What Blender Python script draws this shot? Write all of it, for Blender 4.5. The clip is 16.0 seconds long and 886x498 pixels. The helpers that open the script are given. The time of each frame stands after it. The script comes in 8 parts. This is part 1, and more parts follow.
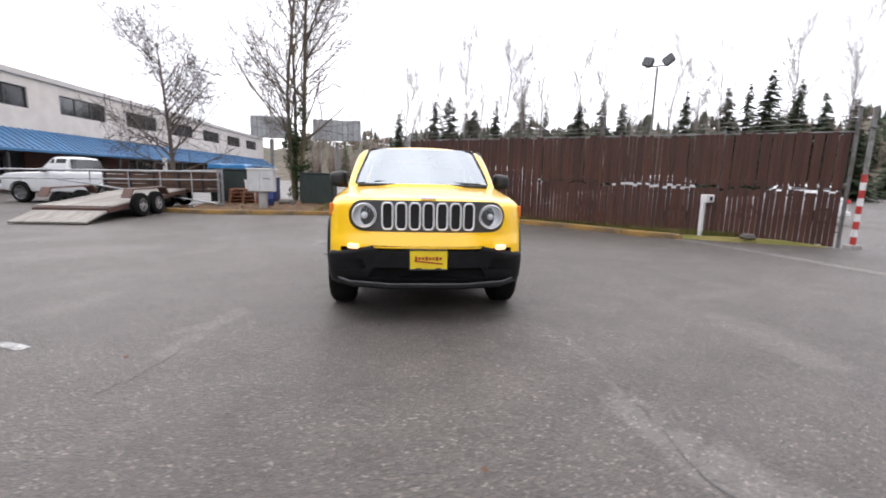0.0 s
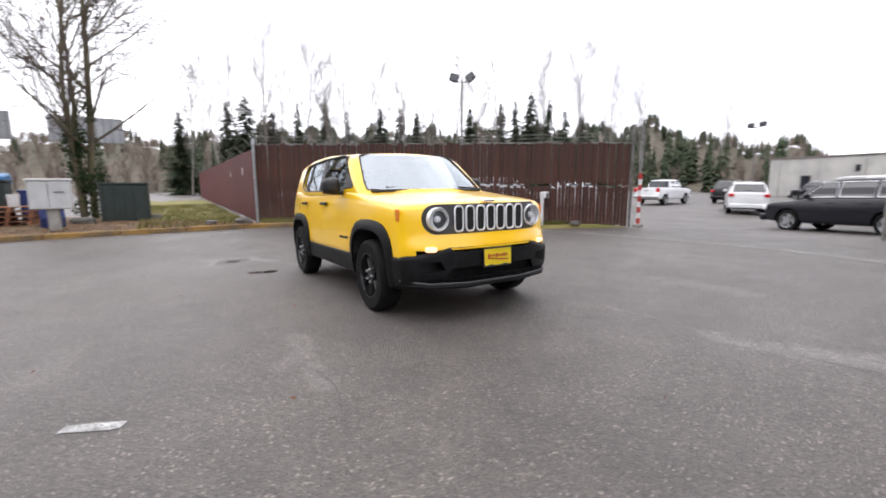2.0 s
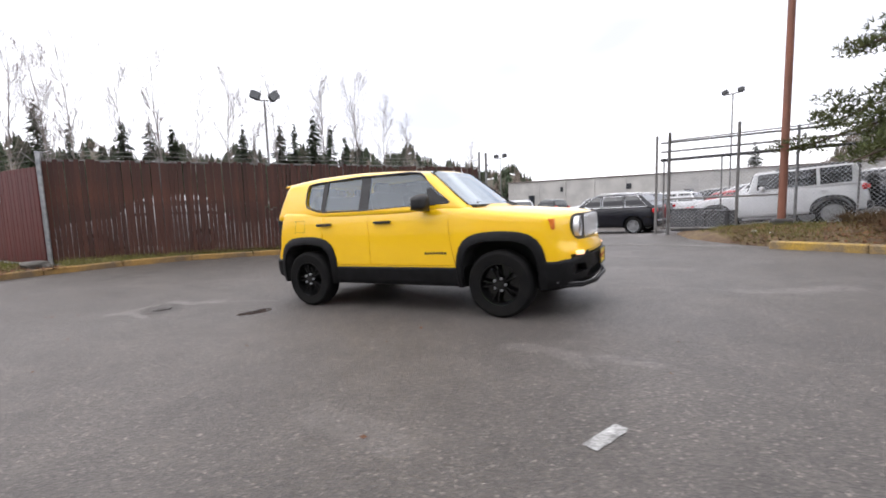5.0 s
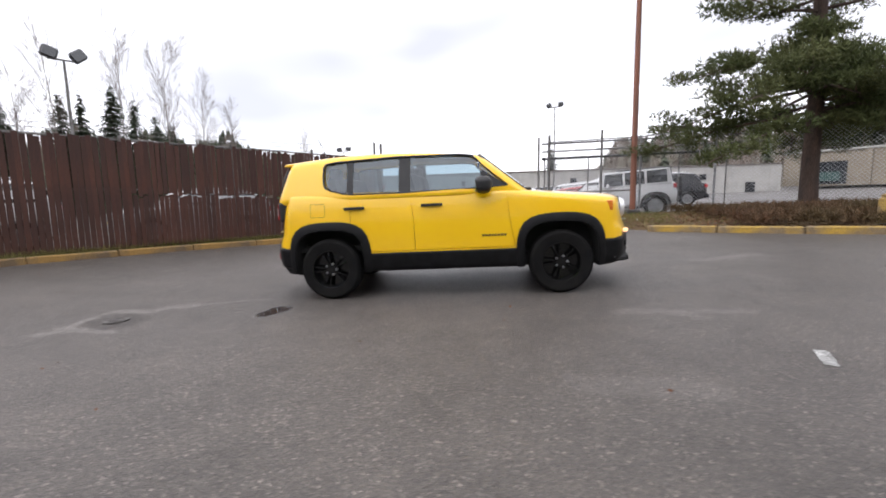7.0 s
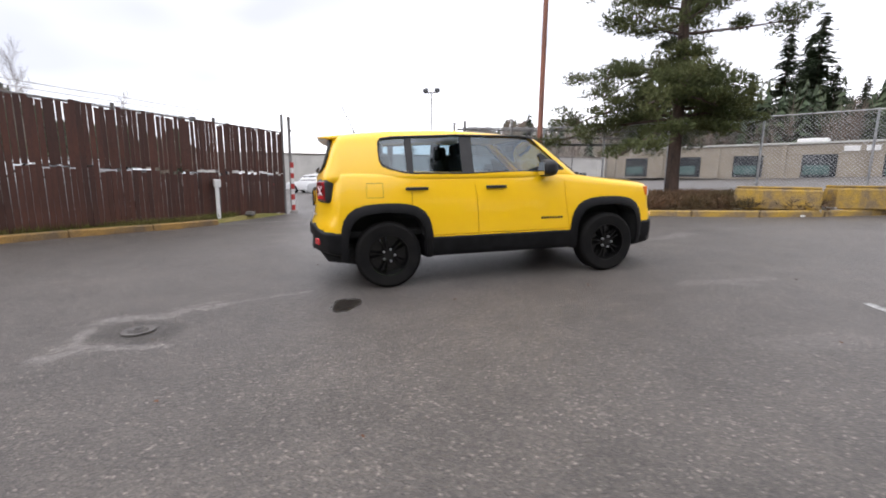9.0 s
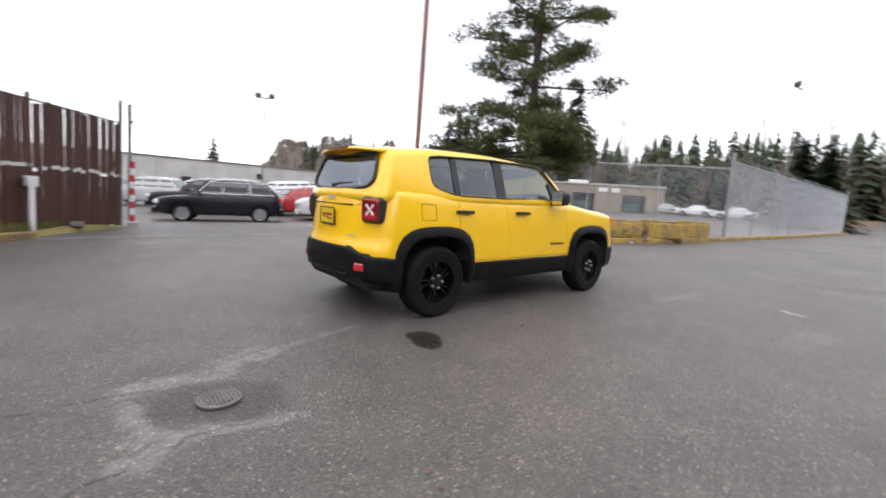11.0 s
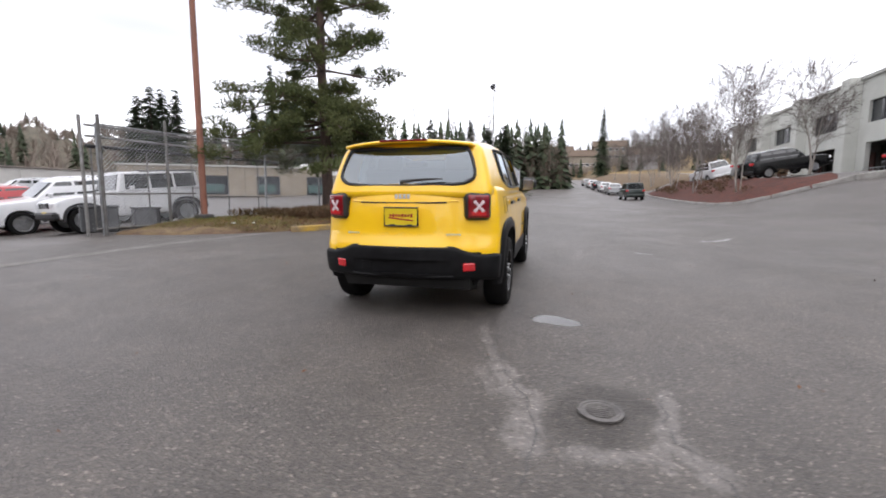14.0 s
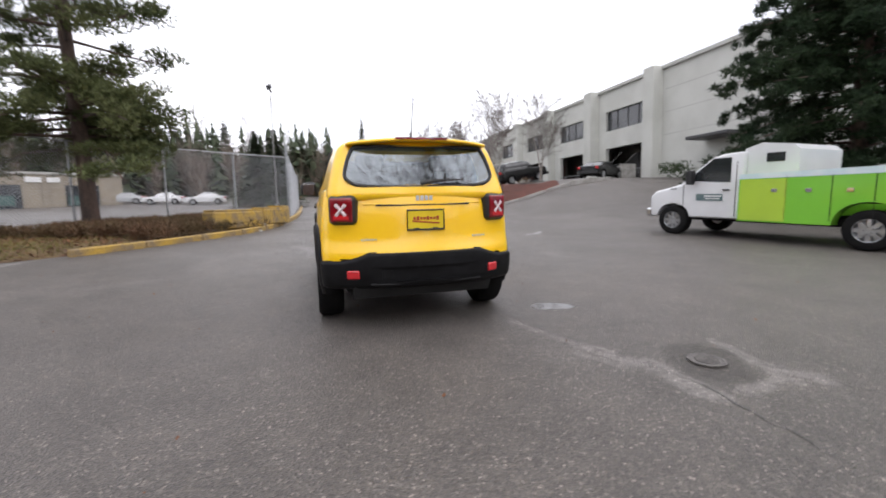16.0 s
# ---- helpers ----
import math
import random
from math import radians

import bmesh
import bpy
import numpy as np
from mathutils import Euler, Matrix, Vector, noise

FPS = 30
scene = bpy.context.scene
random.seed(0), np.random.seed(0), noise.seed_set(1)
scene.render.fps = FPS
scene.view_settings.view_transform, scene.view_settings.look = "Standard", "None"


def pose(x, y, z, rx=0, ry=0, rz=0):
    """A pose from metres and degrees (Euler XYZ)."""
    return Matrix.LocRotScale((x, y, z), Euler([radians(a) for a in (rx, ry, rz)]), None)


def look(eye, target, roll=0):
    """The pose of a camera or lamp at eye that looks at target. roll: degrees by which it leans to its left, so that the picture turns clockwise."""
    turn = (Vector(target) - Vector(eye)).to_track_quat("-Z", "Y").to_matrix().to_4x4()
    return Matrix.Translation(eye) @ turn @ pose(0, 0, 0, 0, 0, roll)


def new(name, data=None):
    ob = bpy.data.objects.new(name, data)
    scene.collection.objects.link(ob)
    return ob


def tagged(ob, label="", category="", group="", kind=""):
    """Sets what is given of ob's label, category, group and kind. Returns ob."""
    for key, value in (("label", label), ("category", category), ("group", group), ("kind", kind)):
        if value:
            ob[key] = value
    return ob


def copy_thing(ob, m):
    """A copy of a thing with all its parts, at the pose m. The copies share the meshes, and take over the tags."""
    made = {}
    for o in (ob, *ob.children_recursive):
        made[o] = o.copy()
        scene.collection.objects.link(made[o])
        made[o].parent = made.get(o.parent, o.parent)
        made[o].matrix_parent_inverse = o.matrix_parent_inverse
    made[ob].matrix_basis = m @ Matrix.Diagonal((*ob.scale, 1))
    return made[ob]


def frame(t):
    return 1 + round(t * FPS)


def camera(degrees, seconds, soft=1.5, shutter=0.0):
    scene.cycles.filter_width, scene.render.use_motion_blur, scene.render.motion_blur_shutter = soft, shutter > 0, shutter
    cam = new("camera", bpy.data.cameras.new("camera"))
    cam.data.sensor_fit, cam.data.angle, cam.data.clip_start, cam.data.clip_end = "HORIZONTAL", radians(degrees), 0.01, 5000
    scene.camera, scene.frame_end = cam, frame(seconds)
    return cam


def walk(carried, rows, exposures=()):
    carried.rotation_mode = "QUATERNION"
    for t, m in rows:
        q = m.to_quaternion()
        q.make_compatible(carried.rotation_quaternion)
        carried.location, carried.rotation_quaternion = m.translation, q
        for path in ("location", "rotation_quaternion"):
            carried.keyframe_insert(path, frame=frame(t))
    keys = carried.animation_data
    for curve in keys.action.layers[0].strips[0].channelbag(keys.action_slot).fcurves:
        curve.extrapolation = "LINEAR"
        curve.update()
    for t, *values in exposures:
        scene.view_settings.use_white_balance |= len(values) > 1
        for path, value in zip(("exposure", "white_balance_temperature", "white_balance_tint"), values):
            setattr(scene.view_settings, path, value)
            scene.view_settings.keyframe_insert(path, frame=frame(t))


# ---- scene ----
cam = camera(91.4, 16.0, soft=1.75, shutter=0.45)
PATH = [
    (0, (-0.205, -5.554, 1.267), (-0.04, -3.587, 0.941), 1.3),
    (0.5, (-0.786, -5.573, 1.261), (-0.425, -3.635, 0.923), 0.9),
    (1, (-1.359, -5.526, 1.253), (-0.748, -3.652, 0.915), 1.4),
    (1.5, (-1.897, -5.343, 1.248), (-1.125, -3.531, 0.903), -0.1),
    (2, (-2.407, -5.119, 1.244), (-1.383, -3.427, 0.947), -0.3),
    (2.5, (-2.904, -4.823, 1.23), (-1.7, -3.256, 0.921), -1.3),
    (3, (-3.337, -4.475, 1.223), (-2.044, -2.968, 0.984), -1.5),
    (3.5, (-3.851, -4.173, 1.246), (-2.404, -2.818, 0.986), -1.6),
    (4, (-4.288, -3.781, 1.261), (-2.794, -2.482, 0.982), 0.6),
    (4.2, (-4.442, -3.615, 1.235), (-2.846, -2.433, 1.001), -0.8),
    (6.3, (-5.496, -1.313, 1.185), (-3.573, -0.813, 0.956), 2.4),
    (6.5, (-5.568, -1.081, 1.143), (-3.601, -0.777, 0.95), 0.8),
    (7, (-5.645, -0.464, 1.122), (-3.67, -0.268, 0.875), -1.1),
    (7.5, (-5.688, 0.1, 1.116), (-3.7, 0.114, 0.907), 0.4),
    (8, (-5.686, 0.691, 1.116), (-3.708, 0.528, 0.871), 2.0),
    (8.5, (-5.573, 1.264, 1.112), (-3.624, 0.919, 0.819), 0.7),
    (10.8, (-4.271, 3.63, 1.085), (-2.621, 2.523, 0.854), 5.6),
    (11, (-4.159, 3.829, 1.06), (-2.608, 2.584, 0.852), 4.3),
    (11.5, (-3.799, 4.249, 1.052), (-2.416, 2.831, 0.778), 2.2),
    (12, (-3.364, 4.616, 1.056), (-2.147, 3.044, 0.838), 2.3),
    (12.5, (-2.938, 4.961, 1.049), (-1.966, 3.224, 0.853), 1.9),
    (13, (-2.471, 5.241, 1.047), (-1.604, 3.453, 0.819), 0.9),
    (13.5, (-1.985, 5.469, 1.047), (-1.362, 3.581, 0.839), 1.5),
    (14, (-1.434, 5.633, 1.017), (-0.913, 3.715, 0.789), 0.2),
    (14.5, (-0.895, 5.703, 1.035), (-0.569, 3.738, 0.854), -1.3),
    (15, (-0.356, 5.702, 0.998), (-0.336, 3.716, 0.765), -0.2),
    (15.5, (0.202, 5.655, 0.995), (-0.075, 3.68, 0.84), -2.1),
    (16, (0.753, 5.538, 0.986), (0.22, 3.622, 0.78), -1.4),
]
walk(cam, [(t, look(eye, target, roll)) for t, eye, target, roll in PATH], [(0.0, 0.56, 6450, 15), (4.2, 0.50, 6430, 15), (6.5, 0.31, 6450, 15), (11.0, 0.37, 6400, 15), (14.0, 0.29, 6420, 15), (16.0, 0.31, 6450, 15)])

# ---- world and light: bright overcast ----
world = bpy.data.worlds.new("overcast_sky")
scene.world = world
world.use_nodes = True
wn, wl = world.node_tree.nodes, world.node_tree.links
wn.clear()
w_out = wn.new("ShaderNodeOutputWorld")
w_bg = wn.new("ShaderNodeBackground")
w_sky = wn.new("ShaderNodeTexSky")
w_sky.sky_type = "NISHITA"
w_sky.sun_disc = False
w_sky.sun_elevation = radians(42)
w_sky.sun_rotation = radians(200)
w_tc = wn.new("ShaderNodeTexCoord")
w_map = wn.new("ShaderNodeMapping")
w_map.inputs["Scale"].default_value = (1.0, 1.0, 3.2)
w_noise = wn.new("ShaderNodeTexNoise")
w_noise.inputs["Scale"].default_value = 1.5
w_noise.inputs["Detail"].default_value = 2.5
w_ramp = wn.new("ShaderNodeValToRGB")
w_ramp.color_ramp.elements[0].position = 0.30
w_ramp.color_ramp.elements[0].color = (4.9, 5.1, 5.55, 1)
w_ramp.color_ramp.elements[1].position = 0.70
w_ramp.color_ramp.elements[1].color = (11.45, 11.6, 11.85, 1)
w_mix = wn.new("ShaderNodeMix")
w_mix.data_type = "RGBA"
w_mix.inputs[0].default_value = 0.93
wl.new(w_tc.outputs["Generated"], w_map.inputs["Vector"])
wl.new(w_map.outputs["Vector"], w_noise.inputs["Vector"])
wl.new(w_noise.outputs["Fac"], w_ramp.inputs["Fac"])
wl.new(w_sky.outputs["Color"], w_mix.inputs[6])
wl.new(w_ramp.outputs["Color"], w_mix.inputs[7])
wl.new(w_mix.outputs[2], w_bg.inputs["Color"])
w_bg.inputs["Strength"].default_value = 0.15
wl.new(w_bg.outputs["Background"], w_out.inputs["Surface"])

sun = new("sun", bpy.data.lights.new("sun", "SUN"))
sun.data.energy = 1.35
sun.data.angle = radians(100)
sun.data.color = (1.0, 0.97, 0.93)
sun.matrix_world = look((0, 0, 30), (6, -14, 0))


# ---- materials ----
def pbr(name, c1, c2=None, scale=4.0, rough=0.6, metal=0.0, bump=0.0, bscale=80.0, rand=0.0, coat=0.0, grain=0.0, r2=None, stretch=(1, 1, 1), spec=0.5):
    """Base colour mixed from c1 and c2 by a coarse noise, with a fine grain, relief and a chance tint per object."""
    m = bpy.data.materials.new(name)
    m.use_nodes = True
    n, l = m.node_tree.nodes, m.node_tree.links
    b = n["Principled BSDF"]
    b.inputs["Roughness"].default_value = rough
    b.inputs["Metallic"].default_value = metal
    b.inputs["Coat Weight"].default_value = coat
    b.inputs["Coat Roughness"].default_value = 0.06
    b.inputs["Specular IOR Level"].default_value = spec
    tc = n.new("ShaderNodeTexCoord")
    mp = n.new("ShaderNodeMapping")
    mp.inputs["Scale"].default_value = stretch
    l.new(tc.outputs["Object"], mp.inputs["Vector"])
    c2 = c2 or tuple(x * 0.8 for x in c1)
    no = n.new("ShaderNodeTexNoise")
    no.inputs["Scale"].default_value = scale
    no.inputs["Detail"].default_value = 5
    l.new(mp.outputs["Vector"], no.inputs["Vector"])
    rp = n.new("ShaderNodeValToRGB")
    rp.color_ramp.elements[0].position, rp.color_ramp.elements[1].position = 0.36, 0.64
    rp.color_ramp.elements[0].color, rp.color_ramp.elements[1].color = (*c1, 1), (*c2, 1)
    l.new(no.outputs["Fac"], rp.inputs["Fac"])
    col = rp.outputs["Color"]
    if grain or bump:
        fi = n.new("ShaderNodeTexNoise")
        fi.inputs["Scale"].default_value = bscale
        fi.inputs["Detail"].default_value = 3
        l.new(mp.outputs["Vector"], fi.inputs["Vector"])
    if grain:
        mr = n.new("ShaderNodeMapRange")
        mr.inputs[1].default_value, mr.inputs[2].default_value = 0.3, 0.7
        mr.inputs[3].default_value, mr.inputs[4].default_value = 1 - grain, 1 + grain
        l.new(fi.outputs["Fac"], mr.inputs[0])
        mx = n.new("ShaderNodeMix")
        mx.data_type, mx.blend_type = "RGBA", "MULTIPLY"
        mx.inputs[0].default_value = 1.0
        l.new(col, mx.inputs[6])
        l.new(mr.outputs[0], mx.inputs[7])
        col = mx.outputs[2]
    if rand:
        oi = n.new("ShaderNodeObjectInfo")
        mr2 = n.new("ShaderNodeMapRange")
        mr2.inputs[3].default_value, mr2.inputs[4].default_value = 1 - rand, 1 + rand
        l.new(oi.outputs["Random"], mr2.inputs[0])
        mx2 = n.new("ShaderNodeMix")
        mx2.data_type, mx2.blend_type = "RGBA", "MULTIPLY"
        mx2.inputs[0].default_value = 1.0
        l.new(col, mx2.inputs[6])
        l.new(mr2.outputs[0], mx2.inputs[7])
        col = mx2.outputs[2]
    l.new(col, b.inputs["Base Color"])
    if r2 is not None:
        mr3 = n.new("ShaderNodeMapRange")
        mr3.inputs[1].default_value, mr3.inputs[2].default_value = 0.35, 0.65
        mr3.inputs[3].default_value, mr3.inputs[4].default_value = rough, r2
        l.new(no.outputs["Fac"], mr3.inputs[0])
        l.new(mr3.outputs[0], b.inputs["Roughness"])
    if bump:
        bp = n.new("ShaderNodeBump")
        bp.inputs["Strength"].default_value = bump
        bp.inputs["Distance"].default_value = 0.01
        l.new(fi.outputs["Fac"], bp.inputs["Height"])
        l.new(bp.outputs["Normal"], b.inputs["Normal"])
    return m


def glass_mat(name, tint, clear=0.6, f0=0.06):
    """Tinted pane: part of the light passes straight through, the rest is mirrored, more so at a glancing angle."""
    m = bpy.data.materials.new(name)
    m.use_nodes = True
    n, l = m.node_tree.nodes, m.node_tree.links
    n.clear()
    out = n.new("ShaderNodeOutputMaterial")
    tr = n.new("ShaderNodeBsdfTransparent")
    tr.inputs["Color"].default_value = (*[c * clear for c in tint], 1)
    gl = n.new("ShaderNodeBsdfGlossy")
    gl.inputs["Roughness"].default_value = 0.03
    # Bluish gloss colour puts the sky's blue into every reflection.
    gl.inputs["Color"].default_value = (0.86, 0.94, 1.0, 1)
    lw = n.new("ShaderNodeLayerWeight")
    lw.inputs["Blend"].default_value = 0.5
    pw = n.new("ShaderNodeMath")
    pw.operation = "POWER"
    pw.inputs[1].default_value = 4.0
    l.new(lw.outputs["Facing"], pw.inputs[0])
    ma = n.new("ShaderNodeMath")
    ma.operation = "MULTIPLY_ADD"
    ma.inputs[1].default_value, ma.inputs[2].default_value = 1 - f0, f0
    l.new(pw.outputs[0], ma.inputs[0])
    mx = n.new("ShaderNodeMixShader")
    l.new(ma.outputs[0], mx.inputs[0])
    l.new(tr.outputs[0], mx.inputs[1])
    l.new(gl.outputs[0], mx.inputs[2])
    l.new(mx.outputs[0], out.inputs["Surface"])
    return m


def glow_mat(name, color, strength):
    m = bpy.data.materials.new(name)
    m.use_nodes = True
    b = m.node_tree.nodes["Principled BSDF"]
    b.inputs["Base Color"].default_value = (*color, 1)
    b.inputs["Emission Color"].default_value = (*color, 1)
    b.inputs["Emission Strength"].default_value = strength
    return m


# worn pale streaks in the asphalt: ends and half width
WEAR = [((-0.84, 2.1), (-1.04, 2.78), 0.045, 0.55), ((-1.04, 2.78), (-1.30, 3.36), 0.085, 0.95), ((-1.27, 3.2), (-1.30, 3.72), 0.10, 0.95), ((-0.95, 2.95), (-1.12, 3.25), 0.05, 0.5),
        ((-2.06, 3.04), (-1.98, 3.45), 0.065, 0.9), ((-1.98, 3.45), (-2.10, 3.76), 0.075, 0.9), ((-1.52, 3.71), (-1.90, 3.69), 0.075, 0.9), ((-1.88, 3.67), (-1.95, 3.5), 0.06, 0.8),
        ((-1.70, -1.65), (-1.78, -2.72), 0.10, 0.5), ((-1.75, -2.1), (-1.95, -2.25), 0.08, 0.4), ((1.04, -2.5), (1.02, -3.6), 0.04, 0.4), ((0.96, -3.5), (1.02, -4.1), 0.13, 0.6),
        ((1.08, -3.95), (1.32, -4.5), 0.17, 0.6), ((2.70, -2.0), (2.60, -3.0), 0.20, 0.38), ((-3.2, -1.0), (-3.3, -1.65), 0.13, 0.3), ((3.8, -0.9), (2.8, -1.25), 0.12, 0.3), ((-3.3, -5.2), (-3.8, -4.0), 0.16, 0.3)]


def asphalt_mat():
    """Worn damp asphalt: stone chips in dark binder, broad dry and damp fields, fine relief."""
    m = bpy.data.materials.new("asphalt")
    m.use_nodes = True
    n, l = m.node_tree.nodes, m.node_tree.links
    b = n["Principled BSDF"]
    tc = n.new("ShaderNodeTexCoord")

    def noise_tex(scale, detail=4, dist=0.0, rough=0.5):
        t = n.new("ShaderNodeTexNoise")
        t.inputs["Scale"].default_value, t.inputs["Detail"].default_value = scale, detail
        t.inputs["Distortion"].default_value, t.inputs["Roughness"].default_value = dist, rough
        l.new(tc.outputs["Object"], t.inputs["Vector"])
        return t.outputs["Fac"]

    def ramp(fac, stops):
        r = n.new("ShaderNodeValToRGB")
        e = r.color_ramp.elements
        e[0].position, e[1].position = stops[0][0], stops[-1][0]
        e[0].color, e[1].color = (*stops[0][1], 1), (*stops[-1][1], 1)
        for p, c in stops[1:-1]:
            k = e.new(p)
            k.color = (*c, 1)
        l.new(fac, r.inputs["Fac"])
        return r.outputs["Color"]

    def mix(kind, fac, a, c):
        x = n.new("ShaderNodeMix")
        x.data_type, x.blend_type = "RGBA", kind
        if isinstance(fac, float):
            x.inputs[0].default_value = fac
        else:
            l.new(fac, x.inputs[0])
        l.new(a, x.inputs[6])
        l.new(c, x.inputs[7])
        return x.outputs[2]

    broad = ramp(noise_tex(0.30, 5, 0.2), [(0.33, (0.091, 0.0835, 0.0775)), (0.52, (0.102, 0.094, 0.0875)), (0.72, (0.117, 0.107, 0.099))])
    mid = ramp(noise_tex(2.3, 7, 0.2, 0.68), [(0.32, (0.82, 0.82, 0.82)), (0.5, (1, 1, 1)), (0.70, (1.18, 1.17, 1.15))])
    col = mix("MULTIPLY", 1.0, broad, mid)
    vo = n.new("ShaderNodeTexVoronoi")
    vo.inputs["Scale"].default_value = 85.0
    l.new(tc.outputs["Object"], vo.inputs["Vector"])
    sep = n.new("ShaderNodeSeparateColor")
    l.new(vo.outputs["Color"], sep.inputs[0])
    chips = ramp(sep.outputs[0], [(0.0, (0.62, 0.62, 0.62)), (0.35, (0.86, 0.84, 0.83)), (0.78, (1.05, 1.03, 1.00)), (0.95, (1.38, 1.34, 1.30)), (0.995, (2.6, 2.5, 2.4))])
    col = mix("MULTIPLY", 1.0, col, chips)
    big = n.new("ShaderNodeTexVoronoi")
    big.inputs["Scale"].default_value = 46.0
    l.new(tc.outputs["Object"], big.inputs["Vector"])
    bsep = n.new("ShaderNodeSeparateColor")
    l.new(big.outputs["Color"], bsep.inputs[0])
    rare = ramp(bsep.outputs[1], [(0.90, (0, 0, 0)), (0.97, (0.9, 0.9, 0.9))])
    core = ramp(big.outputs["Distance"], [(0.08, (1, 1, 1)), (0.24, (0, 0, 0))])
    stone = n.new("ShaderNodeRGB")
    stone.outputs[0].default_value = (0.30, 0.285, 0.27, 1)
    col = mix("MIX", mix("MULTIPLY", 1.0, rare, core), col, stone.outputs[0])
    sand = ramp(noise_tex(190, 2), [(0.3, (0.72, 0.72, 0.72)), (0.7, (1.28, 1.27, 1.25))])
    col = mix("MULTIPLY", 1.0, col, sand)

    def vmath(op, a, c):
        x = n.new("ShaderNodeVectorMath")
        x.operation = op
        for k, v in enumerate((a, c)):
            if isinstance(v, (tuple, Vector)):
                x.inputs[k].default_value = v
            elif isinstance(v, float):
                x.inputs["Scale"].default_value = v
            elif op == "SCALE" and k == 1:
                l.new(v, x.inputs["Scale"])
            else:
                l.new(v, x.inputs[k])
        return x

    def math_node(op, a, c, clamp=False):
        x = n.new("ShaderNodeMath")
        x.operation, x.use_clamp = op, clamp
        for k, v in enumerate((a, c)):
            if isinstance(v, float):
                x.inputs[k].default_value = v
            else:
                l.new(v, x.inputs[k])
        return x.outputs[0]

    wn = n.new("ShaderNodeTexNoise")
    wn.inputs["Scale"].default_value, wn.inputs["Detail"].default_value = 4.0, 5
    l.new(tc.outputs["Object"], wn.inputs["Vector"])
    wig = vmath("SCALE", vmath("SUBTRACT", wn.outputs["Color"], (0.5, 0.5, 0.5)).outputs[0], 0.17)
    flat = vmath("MULTIPLY", vmath("ADD", tc.outputs["Object"], wig.outputs[0]).outputs[0], (1.0, 1.0, 0.0)).outputs[0]

    def streak(a, c, w):
        """Soft mask round the line from a to c, w metres wide on either side."""
        a, c = Vector((*a, 0)), Vector((*c, 0))
        rel = vmath("SUBTRACT", flat, a).outputs[0]
        h = math_node("DIVIDE", vmath("DOT_PRODUCT", rel, c - a).outputs["Value"], (c - a).length_squared, True)
        near = vmath("SCALE", c - a, h).outputs[0]
        d = vmath("DISTANCE", rel, near).outputs["Value"]
        r = n.new("ShaderNodeMapRange")
        r.interpolation_type = "SMOOTHSTEP"
        r.inputs[1].default_value, r.inputs[2].default_value = w * 1.15, w * 0.55
        l.new(d, r.inputs[0])
        return r.outputs[0]

    pale = None
    for a, c, w, much in WEAR:
        k = math_node("MULTIPLY", streak(a, c, w), much)
        pale = k if pale is None else math_node("MAXIMUM", pale, k)
    broken = ramp(noise_tex(9, 6, 0.5, 0.7), [(0.36, (0, 0, 0)), (0.50, (0.95, 0.95, 0.95))])
    pale = math_node("MULTIPLY", pale, broken)
    grout = ramp(noise_tex(26, 5, 0.2, 0.65), [(0.3, (0.165, 0.152, 0.143)), (0.7, (0.245, 0.23, 0.216))])
    col = mix("MIX", math_node("MULTIPLY", pale, 0.86), col, mix("MULTIPLY", 0.6, grout, chips))
    dark = n.new("ShaderNodeRGB")
    dark.outputs[0].default_value = (0.58, 0.57, 0.56, 1)
    col = mix("MIX", streak((-1.72, 3.20), (-1.62, 3.42), 0.27), col, mix("MULTIPLY", 1.0, col, dark.outputs[0]))
    wet = streak((-1.34, 1.72), (-1.50, 1.77), 0.15)
    drowned = n.new("ShaderNodeRGB")
    drowned.outputs[0].default_value = (0.30, 0.29, 0.28, 1)
    col = mix("MIX", wet, col, mix("MULTIPLY", 1.0, col, drowned.outputs[0]))
    l.new(col, b.inputs["Base Color"])
    damp = ramp(noise_tex(0.5, 5, 0.3), [(0.34, (0.43, 0.43, 0.43)), (0.64, (0.52, 0.52, 0.52))])
    smooth_water = n.new("ShaderNodeRGB")
    smooth_water.outputs[0].default_value = (0.03, 0.03, 0.03, 1)
    l.new(mix("MIX", wet, damp, smooth_water.outputs[0]), b.inputs["Roughness"])
    dry = math_node("SUBTRACT", 1.0, wet)
    bp = n.new("ShaderNodeBump")
    bp.inputs["Strength"].default_value, bp.inputs["Distance"].default_value = 0.75, 0.010
    l.new(vo.outputs["Distance"], bp.inputs["Height"])
    l.new(math_node("MULTIPLY", dry, 0.75), bp.inputs["Strength"])
    bp2 = n.new("ShaderNodeBump")
    bp2.inputs["Strength"].default_value, bp2.inputs["Distance"].default_value = 0.5, 0.004
    l.new(noise_tex(150, 3), bp2.inputs["Height"])
    l.new(math_node("MULTIPLY", dry, 0.5), bp2.inputs["Strength"])
    l.new(bp.outputs["Normal"], bp2.inputs["Normal"])
    l.new(bp2.outputs["Normal"], b.inputs["Normal"])
    b.inputs["Specular IOR Level"].default_value = 0.4
    return m


